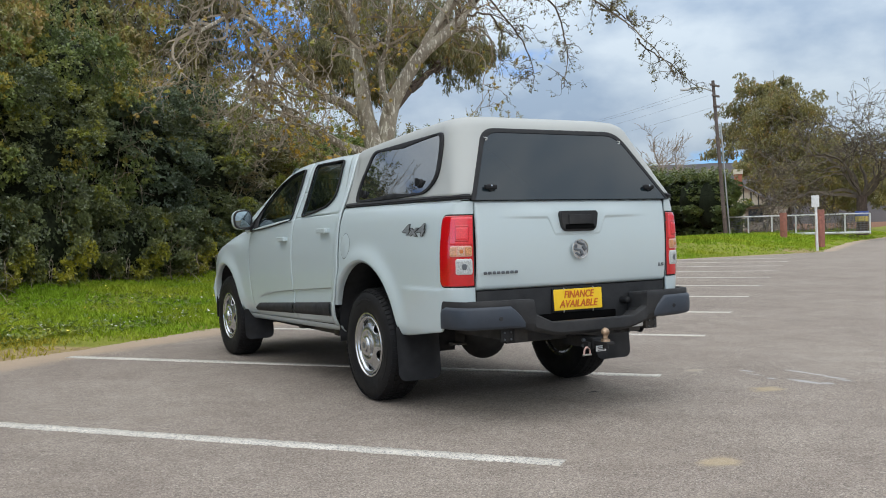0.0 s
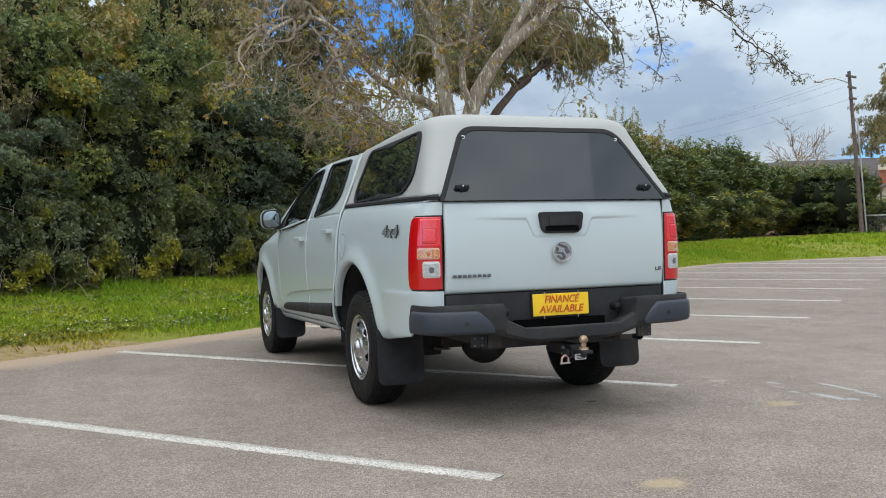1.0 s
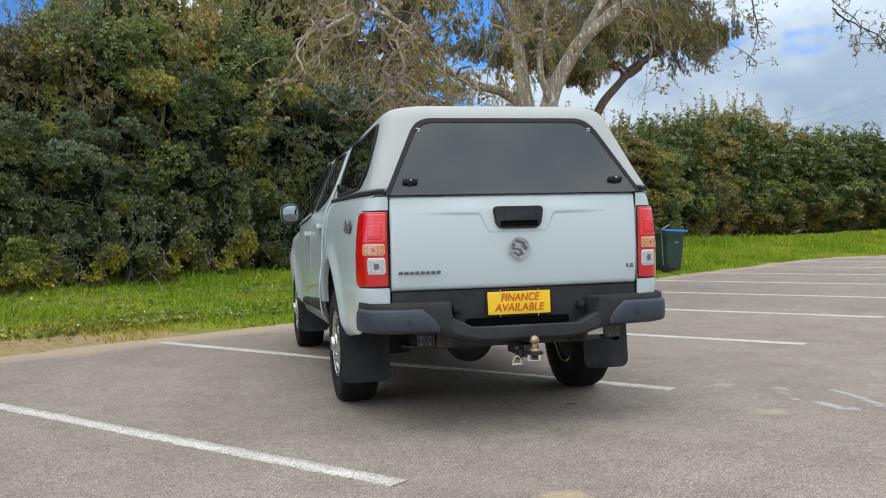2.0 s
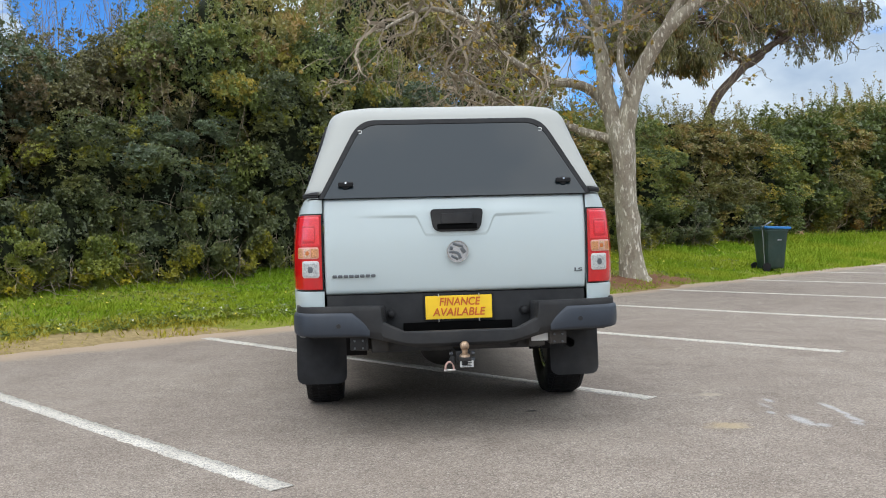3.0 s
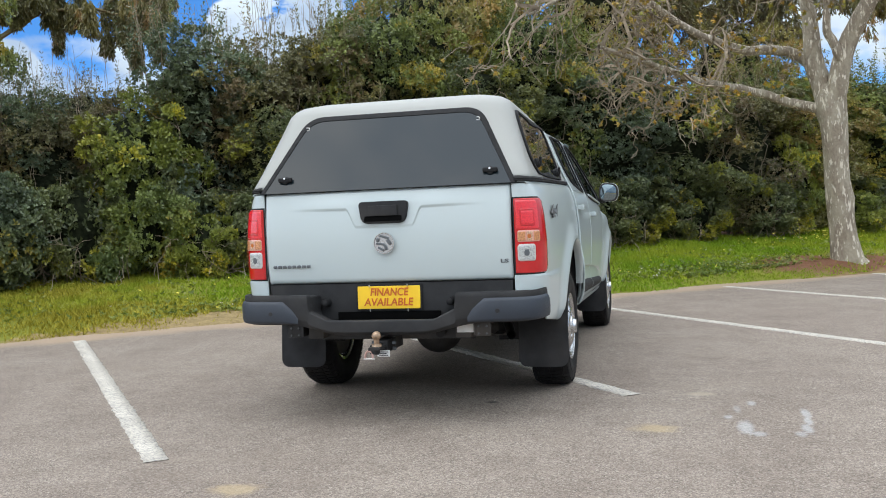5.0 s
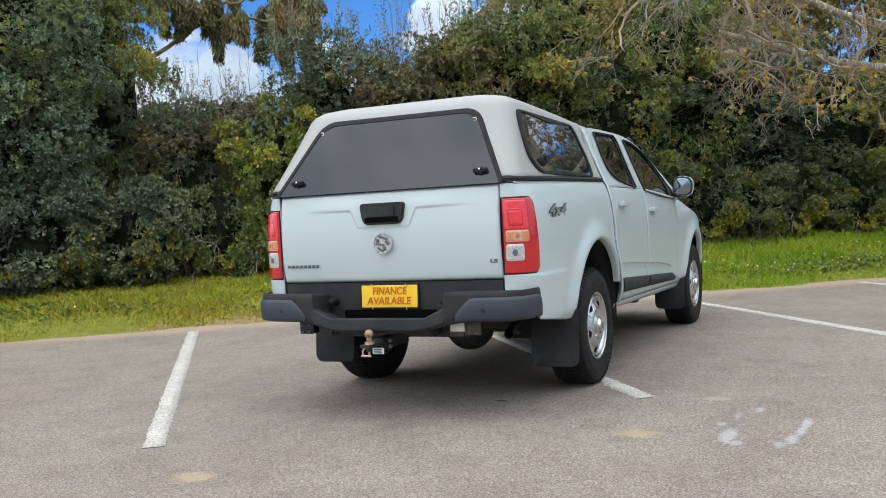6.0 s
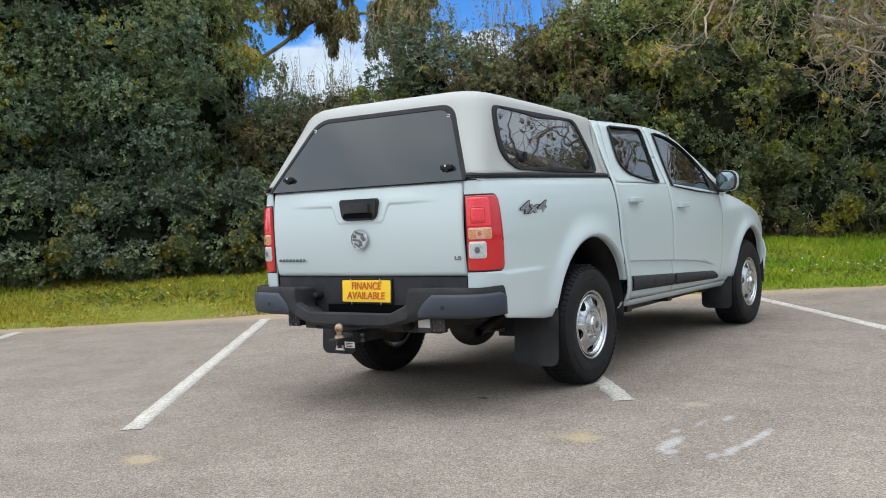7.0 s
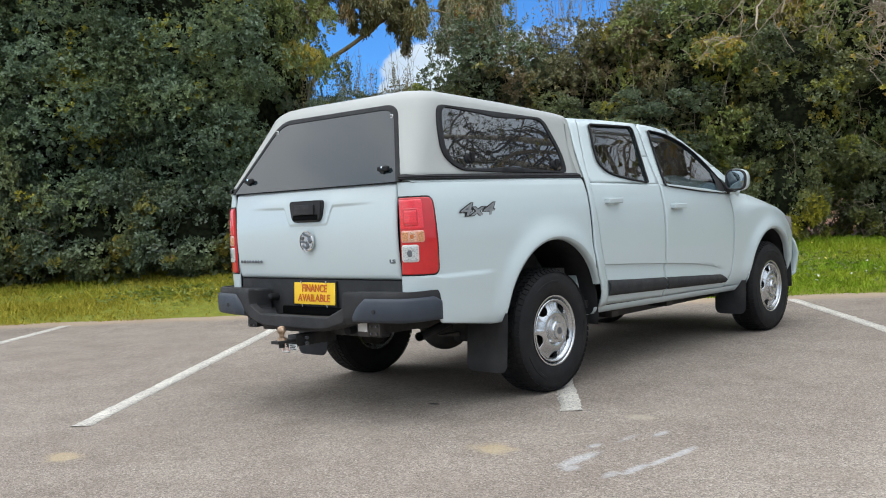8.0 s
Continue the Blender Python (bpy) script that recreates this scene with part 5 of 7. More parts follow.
def far_trees():
    # broad olive tree and a gum behind the fence
    gum_tree(71, away(49.4, 86, 0.3), (0.5, 0.4), 9.0, [(*away(az, 86 + d, z), r, 1400) for az, d, z, r in ((47.9, 0, 8.0, 1.5), (48.5, 1, 10.0, 1.6), (49.3, 0, 11.0, 1.7), (50.1, 1, 10.2, 1.7), (48.8, 0, 7.2, 1.9), (49.7, 1, 8.0, 1.9), (50.6, 0, 7.6, 1.8), (49.7, -1, 4.4, 1.6), (50.0, 0, 4.9, 1.9), (50.9, -1, 5.2, 1.7), (51.6, 0, 7.0, 1.6), (51.3, 0, 3.4, 1.5), (52.3, 1, 5.4, 1.7), (52.1, 1, 3.0, 1.5), (53.0, 1, 3.4, 1.4), (53.0, 2, 6.0, 1.4), (54.0, 2, 3.6, 1.4))], "broad feathery olive tree behind the fence", LEAF_FEATHER, 0.25, size=0.18, lumps=44)
    gum_tree(73, away(48.2, 122, 0.3), (0.5, 0.4), 8.0, [(*away(az, 122, z), r, n) for az, z, r, n in ((47.4, 7.6, 1.6, 900), (48.1, 8.6, 1.8, 1000), (47.9, 6.0, 1.4, 800))], "olive tree with yellowing leaves behind the cottage", LEAF_OLIVE, 0.3, size=0.36, lumps=22)
    gum_tree(72, away(48.6, 108, 0.3), (0.5, 0.4), 15.0, [(*away(az, 108, z), r, n) for az, z, r, n in ((46.0, 9.3, 1.4, 280), (46.4, 11.3, 1.6, 340), (47.0, 13.4, 1.8, 400), (47.8, 15.0, 1.9, 420), (48.7, 15.2, 1.8, 400), (49.4, 14.2, 1.6, 340))], "tall gum tree with airy foliage behind the cottage", LEAF_GUM, 0.30, size=0.34, lumps=22)
    rng = np.random.default_rng(88)
    o = np.array(away(53.1, 61, 0.35))
    tree = thing("bare_tree", "bare grey tree with a painted band on its trunk", "tree", at=pose(*o))
    runs, tips = [], []
    trunk = wander(rng, (0, 0, -0.1), (0, 0, 2.2), 8, 0.02, 0.34, 0.28)
    v, f = tube(*trunk, 14)
    raw("trunk", v, f, BARK_DARK, tree, sharp=180)
    for z, m in ((1.15, BLUE_BAND), (0.85, YELLOW_BAND)):
        bm = bmesh.new()
        cyl(bm, (0, 0, z - 0.15), (0, 0, z + 0.15), 0.36, n=20)
        part("painted_band", bm, m, tree)
    for i in range(9):
        a = i * 0.7 + rng.uniform(0, 0.4)
        branch_out(rng, (0, 0, 2.0), (math.cos(a), math.sin(a), rng.uniform(0.7, 1.6)), rng.uniform(4.4, 6.2), 0.13, 4, runs, tips, 0.06, 0.8, (4, 6), 0.10)
    runs = [(p, np.maximum(r, 0.012)) for p, r in runs]
    tagged(tubes("branch_growth", runs, TWIG_DARK, tree, n=3), kind="stuff")
    P, D = np.array([t[0] for t in tips]), np.array([t[1] for t in tips])
    k = rng.random(len(P)) < 0.3
    v, f = sprigs(P[k], D[k], 3, 0.12, 0.06, rng)
    toned(raw("dead_leaves", v, f, LEAF_BROWN, tree, smooth=False), np.repeat(rng.random(k.sum()), 12))
    # bare tree far off over the hedge
    o = np.array(away(42.6, 120, 0.3))
    tree = thing("bare_tree", "pale bare tree far behind the hedge", "tree", at=pose(*o))
    runs, tips = [wander(rng, (0, 0, -0.1), (0, 0, 6), 8, 0.02, 0.3, 0.22)], []
    for i in range(8):
        a = i * 0.8
        branch_out(rng, (0, 0, 5.5), (math.cos(a), math.sin(a), 1.3), 4.2, 0.12, 3, runs, tips, 0.0, 0.6, (3, 5), 0.06)
    runs = [(p, np.maximum(r, 0.022)) for p, r in runs]
    tagged(tubes("branch_growth", runs, TWIG, tree, n=4), kind="stuff")
    # low hill on the horizon
    az = np.linspace(15, 110, 120)
    h = 25 + 9 * fbm(az * 0.06, az * 0 + 3, 9) + 2 * fbm(az * 0.6, az * 0 + 5, 12) - 10 * step(46, 70, az)
    rows = []
    for d, k in ((380, 0.0), (430, 0.55), (500, 1.0), (700, 0.9)):
        rows.append(np.stack([-3.6 + d * np.sin(np.radians(az)), -5.8 + d * np.cos(np.radians(az)), h * k + 0.2], -1))
    P = np.stack(rows, 1)
    n, m = P.shape[:2]
    i, j = np.meshgrid(np.arange(n - 1), np.arange(m - 1), indexing="ij")
    f = np.stack([i * m + j, i * m + j + 1, (i + 1) * m + j + 1, (i + 1) * m + j], -1).reshape(-1, 4)
    tagged(raw("backdrop", P, f, HILL, sharp=180), "low wooded hill on the horizon", "hill", kind="structure")


far_trees()


def wheelie_bin():
    u, v = 15.75, 6.1
    ob = thing("wheelie_bin", "dark green wheelie bin with a blue lid on the grass", "bin", at=pose(*lot(u, v, float(ground_z(u, v)) - 0.01), 0, 0, 8) @ Matrix.Scale(0.9, 4))
    rows = []
    for z, w, d in ((0.06, 0.40, 0.44), (0.10, 0.43, 0.48), (0.50, 0.47, 0.55), (0.86, 0.52, 0.62), (0.90, 0.56, 0.66), (0.94, 0.56, 0.66)):
        lp = rounded([(-w / 2, -d / 2), (w / 2, -d / 2), (w / 2, d / 2), (-w / 2, d / 2)], 0.05, 5)
        lp = resample(np.vstack([lp, lp[:1]]), 41)
        rows.append(np.concatenate([lp, np.full((41, 1), z)], 1))
    sheet("bin_body", np.stack(rows, 1), BIN_GREEN, ob, 1, 0.012, "dark green tub")
    bm = bmesh.new()
    box(bm, (0.40, 0.44, 0.02), (0, 0, 0.07))
    part("bin_floor", bm, BIN_GREEN, ob)
    bm = bmesh.new()
    box(bm, (0.60, 0.70, 0.055), (0.02, 0, 0.972), Matrix.Rotation(radians(3), 3, "Y"), 0.022, 3)
    part("lid", bm, BIN_BLUE, ob, "blue lid")
    bm = bmesh.new()
    cyl(bm, (-0.36, -0.24, 1.0), (-0.36, 0.24, 1.0), 0.018, n=10)
    box(bm, (0.14, 0.03, 0.05), (-0.31, -0.22, 0.975), Matrix.Rotation(radians(-25), 3, "Y"), 0.008)
    box(bm, (0.14, 0.03, 0.05), (-0.31, 0.22, 0.975), Matrix.Rotation(radians(-25), 3, "Y"), 0.008)
    part("bin_handle", bm, BIN_GREEN, ob)
    bm = bmesh.new()
    box(bm, (0.24, 0.035, 0.025), (-0.17, -0.16, 1.055), Matrix.Rotation(radians(-28), 3, "Y"), 0.008)
    box(bm, (0.012, 0.02, 0.92), (-0.285, -0.20, 0.52), Matrix.Rotation(radians(-3), 3, "Y"), 0.008)
    part("bin_rod", bm, DECAL, ob, "grey rod and slanting stick")
    bm = bmesh.new()
    box(bm, (0.10, 0.006, 0.035), (0.05, -0.300, 0.70), Matrix.Rotation(radians(8), 3, "X"), 0.002)
    part("bin_label", bm, DECAL, ob, "small pale sticker")
    for y in (-0.24, 0.24):
        bm = bmesh.new()
        cyl(bm, (-0.24, y - 0.025, 0.10), (-0.24, y + 0.025, 0.10), 0.10, n=24)
        part("bin_wheel", bm, TYRE, ob)


# ---- the pickup: y runs forward from the rear axle, x to its right ----
def curve1(table):
    """A smooth function through (position, value) pairs."""
    xs, ys = np.array([a for a, _ in table], float), np.array([b for _, b in table], float)
    d = np.diff(ys) / np.diff(xs)
    m = np.concatenate([[d[0]], np.where(d[:-1] * d[1:] > 0, 2 * d[:-1] * d[1:] / (d[:-1] + d[1:] + 1e-12), 0), [d[-1]]])

    def f(x):
        x = np.clip(np.asarray(x, float), xs[0], xs[-1])
        i = np.clip(np.searchsorted(xs, x, side="right") - 1, 0, len(xs) - 2)
        h = xs[i + 1] - xs[i]
        t = (x - xs[i]) / h
        return (2 * t ** 3 - 3 * t ** 2 + 1) * ys[i] + (t ** 3 - 2 * t ** 2 + t) * h * m[i] + (-2 * t ** 3 + 3 * t ** 2) * ys[i + 1] + (t ** 3 - t ** 2) * h * m[i + 1]

    return f


plan_w = curve1(((-1.15, 0.852), (-0.98, 0.884), (-0.6, 0.904), (0, 0.912), (1, 0.912), (2.2, 0.912), (2.9, 0.910), (3.3, 0.895), (3.6, 0.855), (3.85, 0.77), (4.02, 0.62)))
section = curve1(((0.40, -0.085), (0.46, -0.050), (0.54, -0.022), (0.66, -0.012), (0.80, -0.003), (0.95, 0.0), (1.08, -0.008), (1.18, -0.022), (1.25, -0.042), (1.30, -0.066), (1.40, -0.112), (1.52, -0.165), (1.62, -0.207), (1.68, -0.245), (1.72, -0.30), (1.745, -0.40)))
crease_z = curve1(((0.45, 0.741), (1.3, 0.690), (1.83, 0.648), (2.05, 0.618), (2.2, 0.588), (2.4, 0.53)))
WHEELS_Y, ARCH_Z = (0.0, 3.09), (0.455, 0.425)
ARCH_R = (0.484, 0.445)


def side_x(y, z):
    """Half width of the body side at (y, z)."""
    y, z = np.asarray(y, float), np.asarray(z, float)
    x = plan_w(y) + section(z)
    for yc, zc, r in zip(WHEELS_Y, ARCH_Z, ARCH_R):
        d = np.hypot(y - yc, z - zc)
        x = x + 0.030 * np.exp(-((d - r) / 0.075) ** 2) * step(0.30, 0.62, z) * (1 - step(1.0, 1.25, z))
    below = crease_z(y) - z
    x = x - 0.013 * step(0.0, 0.007, below) * (1 - step(0.02, 0.13, below)) * step(0.42, 0.60, y) * (1 - step(2.05, 2.32, y))
    x = x + 0.011 * (1 - step(0.772, 0.786, z)) * (1 - step(-0.72, -0.5, y))
    return x


def sheet(name, P, mat, parent, sign=1, thick=0.012, label="", sharp=50):
    """A curved panel from a grid of points, given some thickness inwards."""
    P = np.array(P, float)
    P[..., 0] *= sign
    n, m = P.shape[:2]
    i, j = np.meshgrid(np.arange(n - 1), np.arange(m - 1), indexing="ij")
    f = np.stack([i * m + j, (i + 1) * m + j, (i + 1) * m + j + 1, i * m + j + 1], -1).reshape(-1, 4)
    if sign < 0:
        f = f[:, ::-1]
    ob = raw(name, P, f, mat, parent, label, sharp=sharp)
    if thick:
        md = ob.modifiers.new("thickness", "SOLIDIFY")
        md.thickness, md.offset = thick, -1
        md.use_even_offset = False
    return ob


def resample(points, n):
    p = np.asarray(points, float)
    s = np.concatenate([[0], np.cumsum(np.linalg.norm(np.diff(p, axis=0), axis=1))])
    t = np.linspace(0, s[-1], n)
    return np.stack([np.interp(t, s, p[:, k]) for k in range(p.shape[1])], -1)


def rounded(points, radius, n=5, closed=True):
    """A polyline with its corners rounded; radius one for all or one each."""
    p = [np.asarray(q, float) for q in points]
    out = []
    for i, q in enumerate(p):
        r = radius[i] if isinstance(radius, (list, tuple)) else radius
        if (not closed and i in (0, len(p) - 1)) or r <= 0:
            out.append(q)
            continue
        a, b = p[i - 1] - q, p[(i + 1) % len(p)] - q
        la, lb = np.linalg.norm(a), np.linalg.norm(b)
        k = min(r, la * 0.48, lb * 0.48)
        a, b = q + a / la * k, q + b / lb * k
        for t in np.linspace(0, 1, n):
            out.append((1 - t) ** 2 * a + 2 * t * (1 - t) * q + t * t * b)
    return np.array(out)


def ruled(bottom, top, n, rows, offset=0.0):
    """A panel on the body side between two curves in (y, z)."""
    b, t = resample(bottom, n), resample(top, n)
    s = np.linspace(0, 1, rows)[None, :, None]
    q = b[:, None] * (1 - s) + t[:, None] * s
    return np.concatenate([(side_x(q[..., 0], q[..., 1]) + offset)[..., None], q], -1)


def fill_loop(loop, offset, xfun, name, mat, parent, sign, rings=8, label=""):
    """A pane inside a closed loop in (y, z), following the surface xfun."""
    lp = resample(np.vstack([loop, loop[:1]]), 64)[:-1]
    c = lp.mean(0)
    ss = np.linspace(1, 0.001, rings)
    q = c + (lp[None] - c) * ss[:, None, None]
    P = np.concatenate([(xfun(q[..., 0], q[..., 1]) + offset)[..., None], q], -1)
    P = np.concatenate([P, P[:, :1]], 1)
    return sheet(name, P, mat, parent, sign, 0.0, label, 180)


def arch_curve(k, a0, a1, n=30):
    t = np.radians(np.linspace(a0, a1, n))
    return np.stack([WHEELS_Y[k] + ARCH_R[k] * np.cos(t), ARCH_Z[k] + ARCH_R[k] * np.sin(t)], -1)


CAR = thing("pickup", "white four-door pickup with a fibreglass canopy, parked on asphalt", "pickup")


def corner_path(z, off=0.0):
    """The rear corner of the body in plan at height z, from the tailgate gap round to the side."""
    d = section(z) + off + 0.011 * (1 - step(0.772, 0.786, z))
    pts = np.array(((0.722, -1.122), (0.770, -1.121), (0.812, -1.108), (0.846, -1.080), (0.871, -1.035), (0.884, -0.98)))
    pts = smooth_path(pts, 18)
    w = np.clip((pts[:, 0] - 0.722) / 0.162, 0, 1)
    pts[:, 0] += d * w
    pts[:, 1] -= off * (1 - w)
    return pts


def body_sides(sign):
    # bed side, with its corner post
    bottom = np.vstack([[(-0.98, 0.530), (-0.56, 0.478)], arch_curve(0, 177, 34), [(0.402, 0.72)]])
    side = ruled(bottom, [(-0.98, 1.285), (0.402, 1.285)], 84, 72)
    zs = side[0, :, 2]
    post = np.stack([np.concatenate([corner_path(z), np.full((18, 1), z)], 1) for z in zs], 1)
    lift = 0.10 * (1 - step(-1.02, -0.985, post[:, :, 1])) * np.clip((0.80 - post[:, :, 2]) / 0.27, 0, 1)
    post[:, :, 2] += lift
    sheet("bed_side", np.concatenate([post[:-1], side], 0), WHITE, CAR, sign, 0.012, sharp=70)
    # rolled top of the bed side
    ys = np.linspace(-1.10, 0.40, 20)
    prof = ((0.0, 1.285), (-0.012, 1.296), (-0.04, 1.298), (-0.07, 1.296))
    sheet("bed_rail", np.stack([np.stack([np.minimum(side_x(ys, 1.285), 0.90 if a == 0 else 9) + a, ys, np.full_like(ys, z)], -1) for a, z in prof], 1), WHITE, CAR, sign, 0.006)
    # arch lips: a rolled edge inside each opening
    for k, (a0, a1) in enumerate(((176, 20), (178, 2))):
        q = arch_curve(k, a0, a1, 40)
        lip = np.stack([np.concatenate([(side_x(q[:, 0], q[:, 1]) - d)[:, None], q + (np.array((WHEELS_Y[k], ARCH_Z[k])) - q) * s], 1) for d, s in ((-0.001, 0.0), (0.006, 0.022), (0.022, 0.034), (0.05, 0.03))], 1)
        sheet("arch_lip", lip, WHITE, CAR, sign, 0.0)
    # cab rear quarter between the bed and the rear door
    gap = [(0.575, 0.47), (0.562, 0.58), (0.540, 0.70), (0.507, 0.81), (0.484, 0.93), (0.465, 1.05), (0.452, 1.16), (0.458, 1.25), (0.476, 1.33), (0.525, 1.46), (0.575, 1.59), (0.625, 1.688)]
    back = [(0.478, 0.47), (0.455, 0.60), (0.410, 0.73), (0.408, 1.00), (0.408, 1.20), (0.424, 1.30), (0.448, 1.45), (0.485, 1.60), (0.512, 1.69)]
    g, b = smooth_path(gap, 48), smooth_path(back, 48)
    sheet("quarter_panel", ruled(b, g - np.array((0.004, 0)), 48, 6), WHITE, CAR, sign, 0.012)
    gg = g[g[:, 1] < 1.66]
    q = np.stack([gg - np.array((0.0105, 0)), gg + np.array((0.001, 0))], 1)
    sheet("door_gap", np.concatenate([(side_x(q[..., 0], q[..., 1]) + 0.0012)[..., None], q], -1), SEAL, CAR, sign, 0.0)
    # rear door: skin below the belt, frame round the window
    door = []
    def door_rows(zb, zc, zt):
        """Heights from the bottom over the crease to the belt, close together at the crease."""
        return np.concatenate([np.linspace(zb, zc - 0.030, 10), zc + np.linspace(-0.024, 0.004, 15), np.linspace(zc + 0.012, zt, 34)])

    for i in range(59):
        y = np.linspace(0.46, 1.328, 40)
        zz = np.stack([door_rows(0.470 - 0.022 * k, float(crease_z(q)), 1.262 - 0.017 * k) for q, k in zip(y, np.linspace(0, 1, 40))])[:, i]
        left = np.interp(zz[0], g[:, 1][g[:, 1] < 1.31], g[:, 0][g[:, 1] < 1.31]) + 0.004
        y = left + (1.328 - left) * np.linspace(0, 1, 40)
        door.append(np.stack([side_x(y, zz), y, zz], -1))
    rear_door = sheet("rear_door", np.stack(door, 1), WHITE, CAR, sign, 0.02, "white rear door")
    up = g[g[:, 1] > 1.262]
    outer = np.vstack([[(0.482, 1.262)], up[::4] + np.array((0.004, 0)), [(0.63, 1.688), (0.95, 1.700), (1.384, 1.692), (1.338, 1.42), (1.328, 1.245), (1.0, 1.262), (0.75, 1.265)]])
    win = rounded([(0.735, 1.322), (0.655, 1.39), (0.680, 1.49), (0.738, 1.660), (1.280, 1.660), (1.245, 1.49), (1.180, 1.252), (0.94, 1.282)], [0.06, 0.04, 0.06, 0.03, 0.03, 0.1, 0.02, 0.1], 6)
    win2 = rounded([(1.388, 1.232), (1.442, 1.43), (1.482, 1.642), (1.72, 1.618), (1.95, 1.540), (2.11, 1.430), (2.225, 1.310), (2.285, 1.225), (2.29, 1.162), (1.87, 1.188)], [0.02, 0.1, 0.03, 0.1, 0.1, 0.1, 0.1, 0.05, 0.02, 0.1], 6)
    outer2 = np.array([(1.336, 1.244), (1.346, 1.42), (1.392, 1.692), (1.55, 1.680), (1.75, 1.645), (1.95, 1.575), (2.15, 1.462), (2.36, 1.330), (2.50, 1.225), (2.50, 1.160), (2.42, 1.152), (2.0, 1.195)])

    def frame_part(name, outer, inner, parent, mat, label=""):
        def loop(pts, c, n=120):
            p = resample(np.vstack([pts, pts[:1]]), 900)[:-1]
            a = np.unwrap(np.arctan2(p[:, 1] - c[1], p[:, 0] - c[0]))
            if a[-1] < a[0]:
                p, a = p[::-1], a[::-1]
            a0 = a[0]
            a = np.mod(a, 2 * np.pi)
            o = np.argsort(a)
            t = np.linspace(0, 2 * np.pi, n)
            aa = np.concatenate([a[o] - 2 * np.pi, a[o], a[o] + 2 * np.pi])
            return np.stack([np.interp(t, aa, np.tile(p[o, k], 3)) for k in (0, 1)], -1)

        c = np.asarray(inner).mean(0)
        o, i = loop(outer, c), loop(inner, c)
        s = np.linspace(0, 1, 5)[None, :, None]
        q = o[:, None] * (1 - s) + i[:, None] * s
        return sheet(name, np.concatenate([side_x(q[..., 0], q[..., 1])[..., None], q], -1), mat, parent, sign, 0.02, label)

    def seal(inner, parent, width=0.007, off=0.0015):
        c = np.asarray(inner).mean(0)
        lp = resample(np.vstack([inner, inner[:1]]), 130)
        d = c - lp
        d /= np.linalg.norm(d, axis=1)[:, None]
        q = np.stack([lp - d * 0.004, lp + d * width], 1)
        sheet("window_seal", np.concatenate([(side_x(q[..., 0], q[..., 1]) + off)[..., None], q], -1), SEAL, parent, sign, 0.012, "black rubber window seal")

    frame_part("window_frame", outer, win, rear_door, WHITE)
    seal(win, rear_door)
    fill_loop(win, -0.002, side_x, "window_pane", GLASS, rear_door, sign, label="tinted window glass").visible_shadow = False
    # front door
    door = []
    edge = curve1(((0.42, 2.28), (0.53, 2.352), (0.64, 2.385), (0.82, 2.398), (1.0, 2.400), (1.16, 2.36)))
    for i in range(59):
        y = np.linspace(1.336, 2.43, 40)
        zz = np.stack([door_rows(0.448 - 0.023 * k, float(crease_z(q)), 1.244 - 0.090 * k) for q, k in zip(y, np.linspace(0, 1, 40))])[:, i]
        y = 1.336 + (float(edge(zz[-1])) - 0.004 - 1.336) * np.linspace(0, 1, 40)
        door.append(np.stack([side_x(y, zz), y, zz], -1))
    front_door = sheet("front_door", np.stack(door, 1), WHITE, CAR, sign, 0.02, "white front door")
    frame_part("window_frame", outer2, win2, front_door, WHITE)
    seal(win2, front_door)
    fill_loop(win2, -0.002, side_x, "window_pane", GLASS, front_door, sign, label="tinted window glass").visible_shadow = False
    # black sail behind the mirror
    tri = np.array([(2.175, 1.345), (2.365, 1.225), (2.365, 1.150), (2.165, 1.172)])
    fill_loop(rounded(tri, 0.02), 0.006, side_x, "mirror_sail", BLACK, front_door, sign)
    # mouldings and handles
    for y0, y1, owner in ((0.580, 1.320, rear_door), (1.344, 2.275, front_door)):
        y = np.linspace(y0, y1, 30)
        zb, zt = np.interp(y, (0.57, 2.27), (0.525, 0.468)), np.interp(y, (0.57, 2.27), (0.628, 0.536))
        zt = np.where(y > 2.2, zt - 0.9 * (y - 2.2) ** 1.0 * 0.35, zt)
        fade = 1.0
        rows = [(zb, 0.0), (zb + 0.004, 0.016), (zb + 0.02, 0.022), (zb + (zt - zb) * 0.55, 0.024), (zb + (zt - zb) * fade - 0.014, 0.019), (zb + (zt - zb) * fade, 0.0)]
        sheet("side_moulding", np.stack([np.stack([side_x(y, z) + o, y, z], -1) for z, o in rows], 1), BLACK, owner, sign, 0.0, "black plastic side moulding")
    for yc, zc, owner in ((0.665, 1.142, rear_door), (1.505, 1.086, front_door)):
        bm = bmesh.new()
        x = float(side_x(yc, zc))
        box(bm, (0.022, 0.165, 0.034), (sign * (x + 0.032), yc, zc), bevel=0.010, segs=3)
        box(bm, (0.034, 0.034, 0.030), (sign * (x + 0.014), yc - 0.062, zc), bevel=0.006)
        box(bm, (0.034, 0.040, 0.034), (sign * (x + 0.014), yc + 0.060, zc), bevel=0.006)
        handle = part("door_handle", bm, WHITE, owner, "white door handle")
        a = np.linspace(0, 2 * np.pi, 33)
        loopc = np.stack([yc + 0.075 * np.cos(a), zc + 0.028 * np.sin(a)], -1)
        rr = np.stack([np.concatenate([(side_x((loopc[:, 0] - yc) * s + yc, (loopc[:, 1] - zc) * s + zc) + d)[:, None], (loopc - (yc, zc)) * s + (yc, zc)], 1) for s, d in ((1.0, 0.0005), (0.9, 0.0012), (0.02, 0.0016))], 1)
        sheet("handle_cup", rr, WHITE, owner, sign, 0.0)
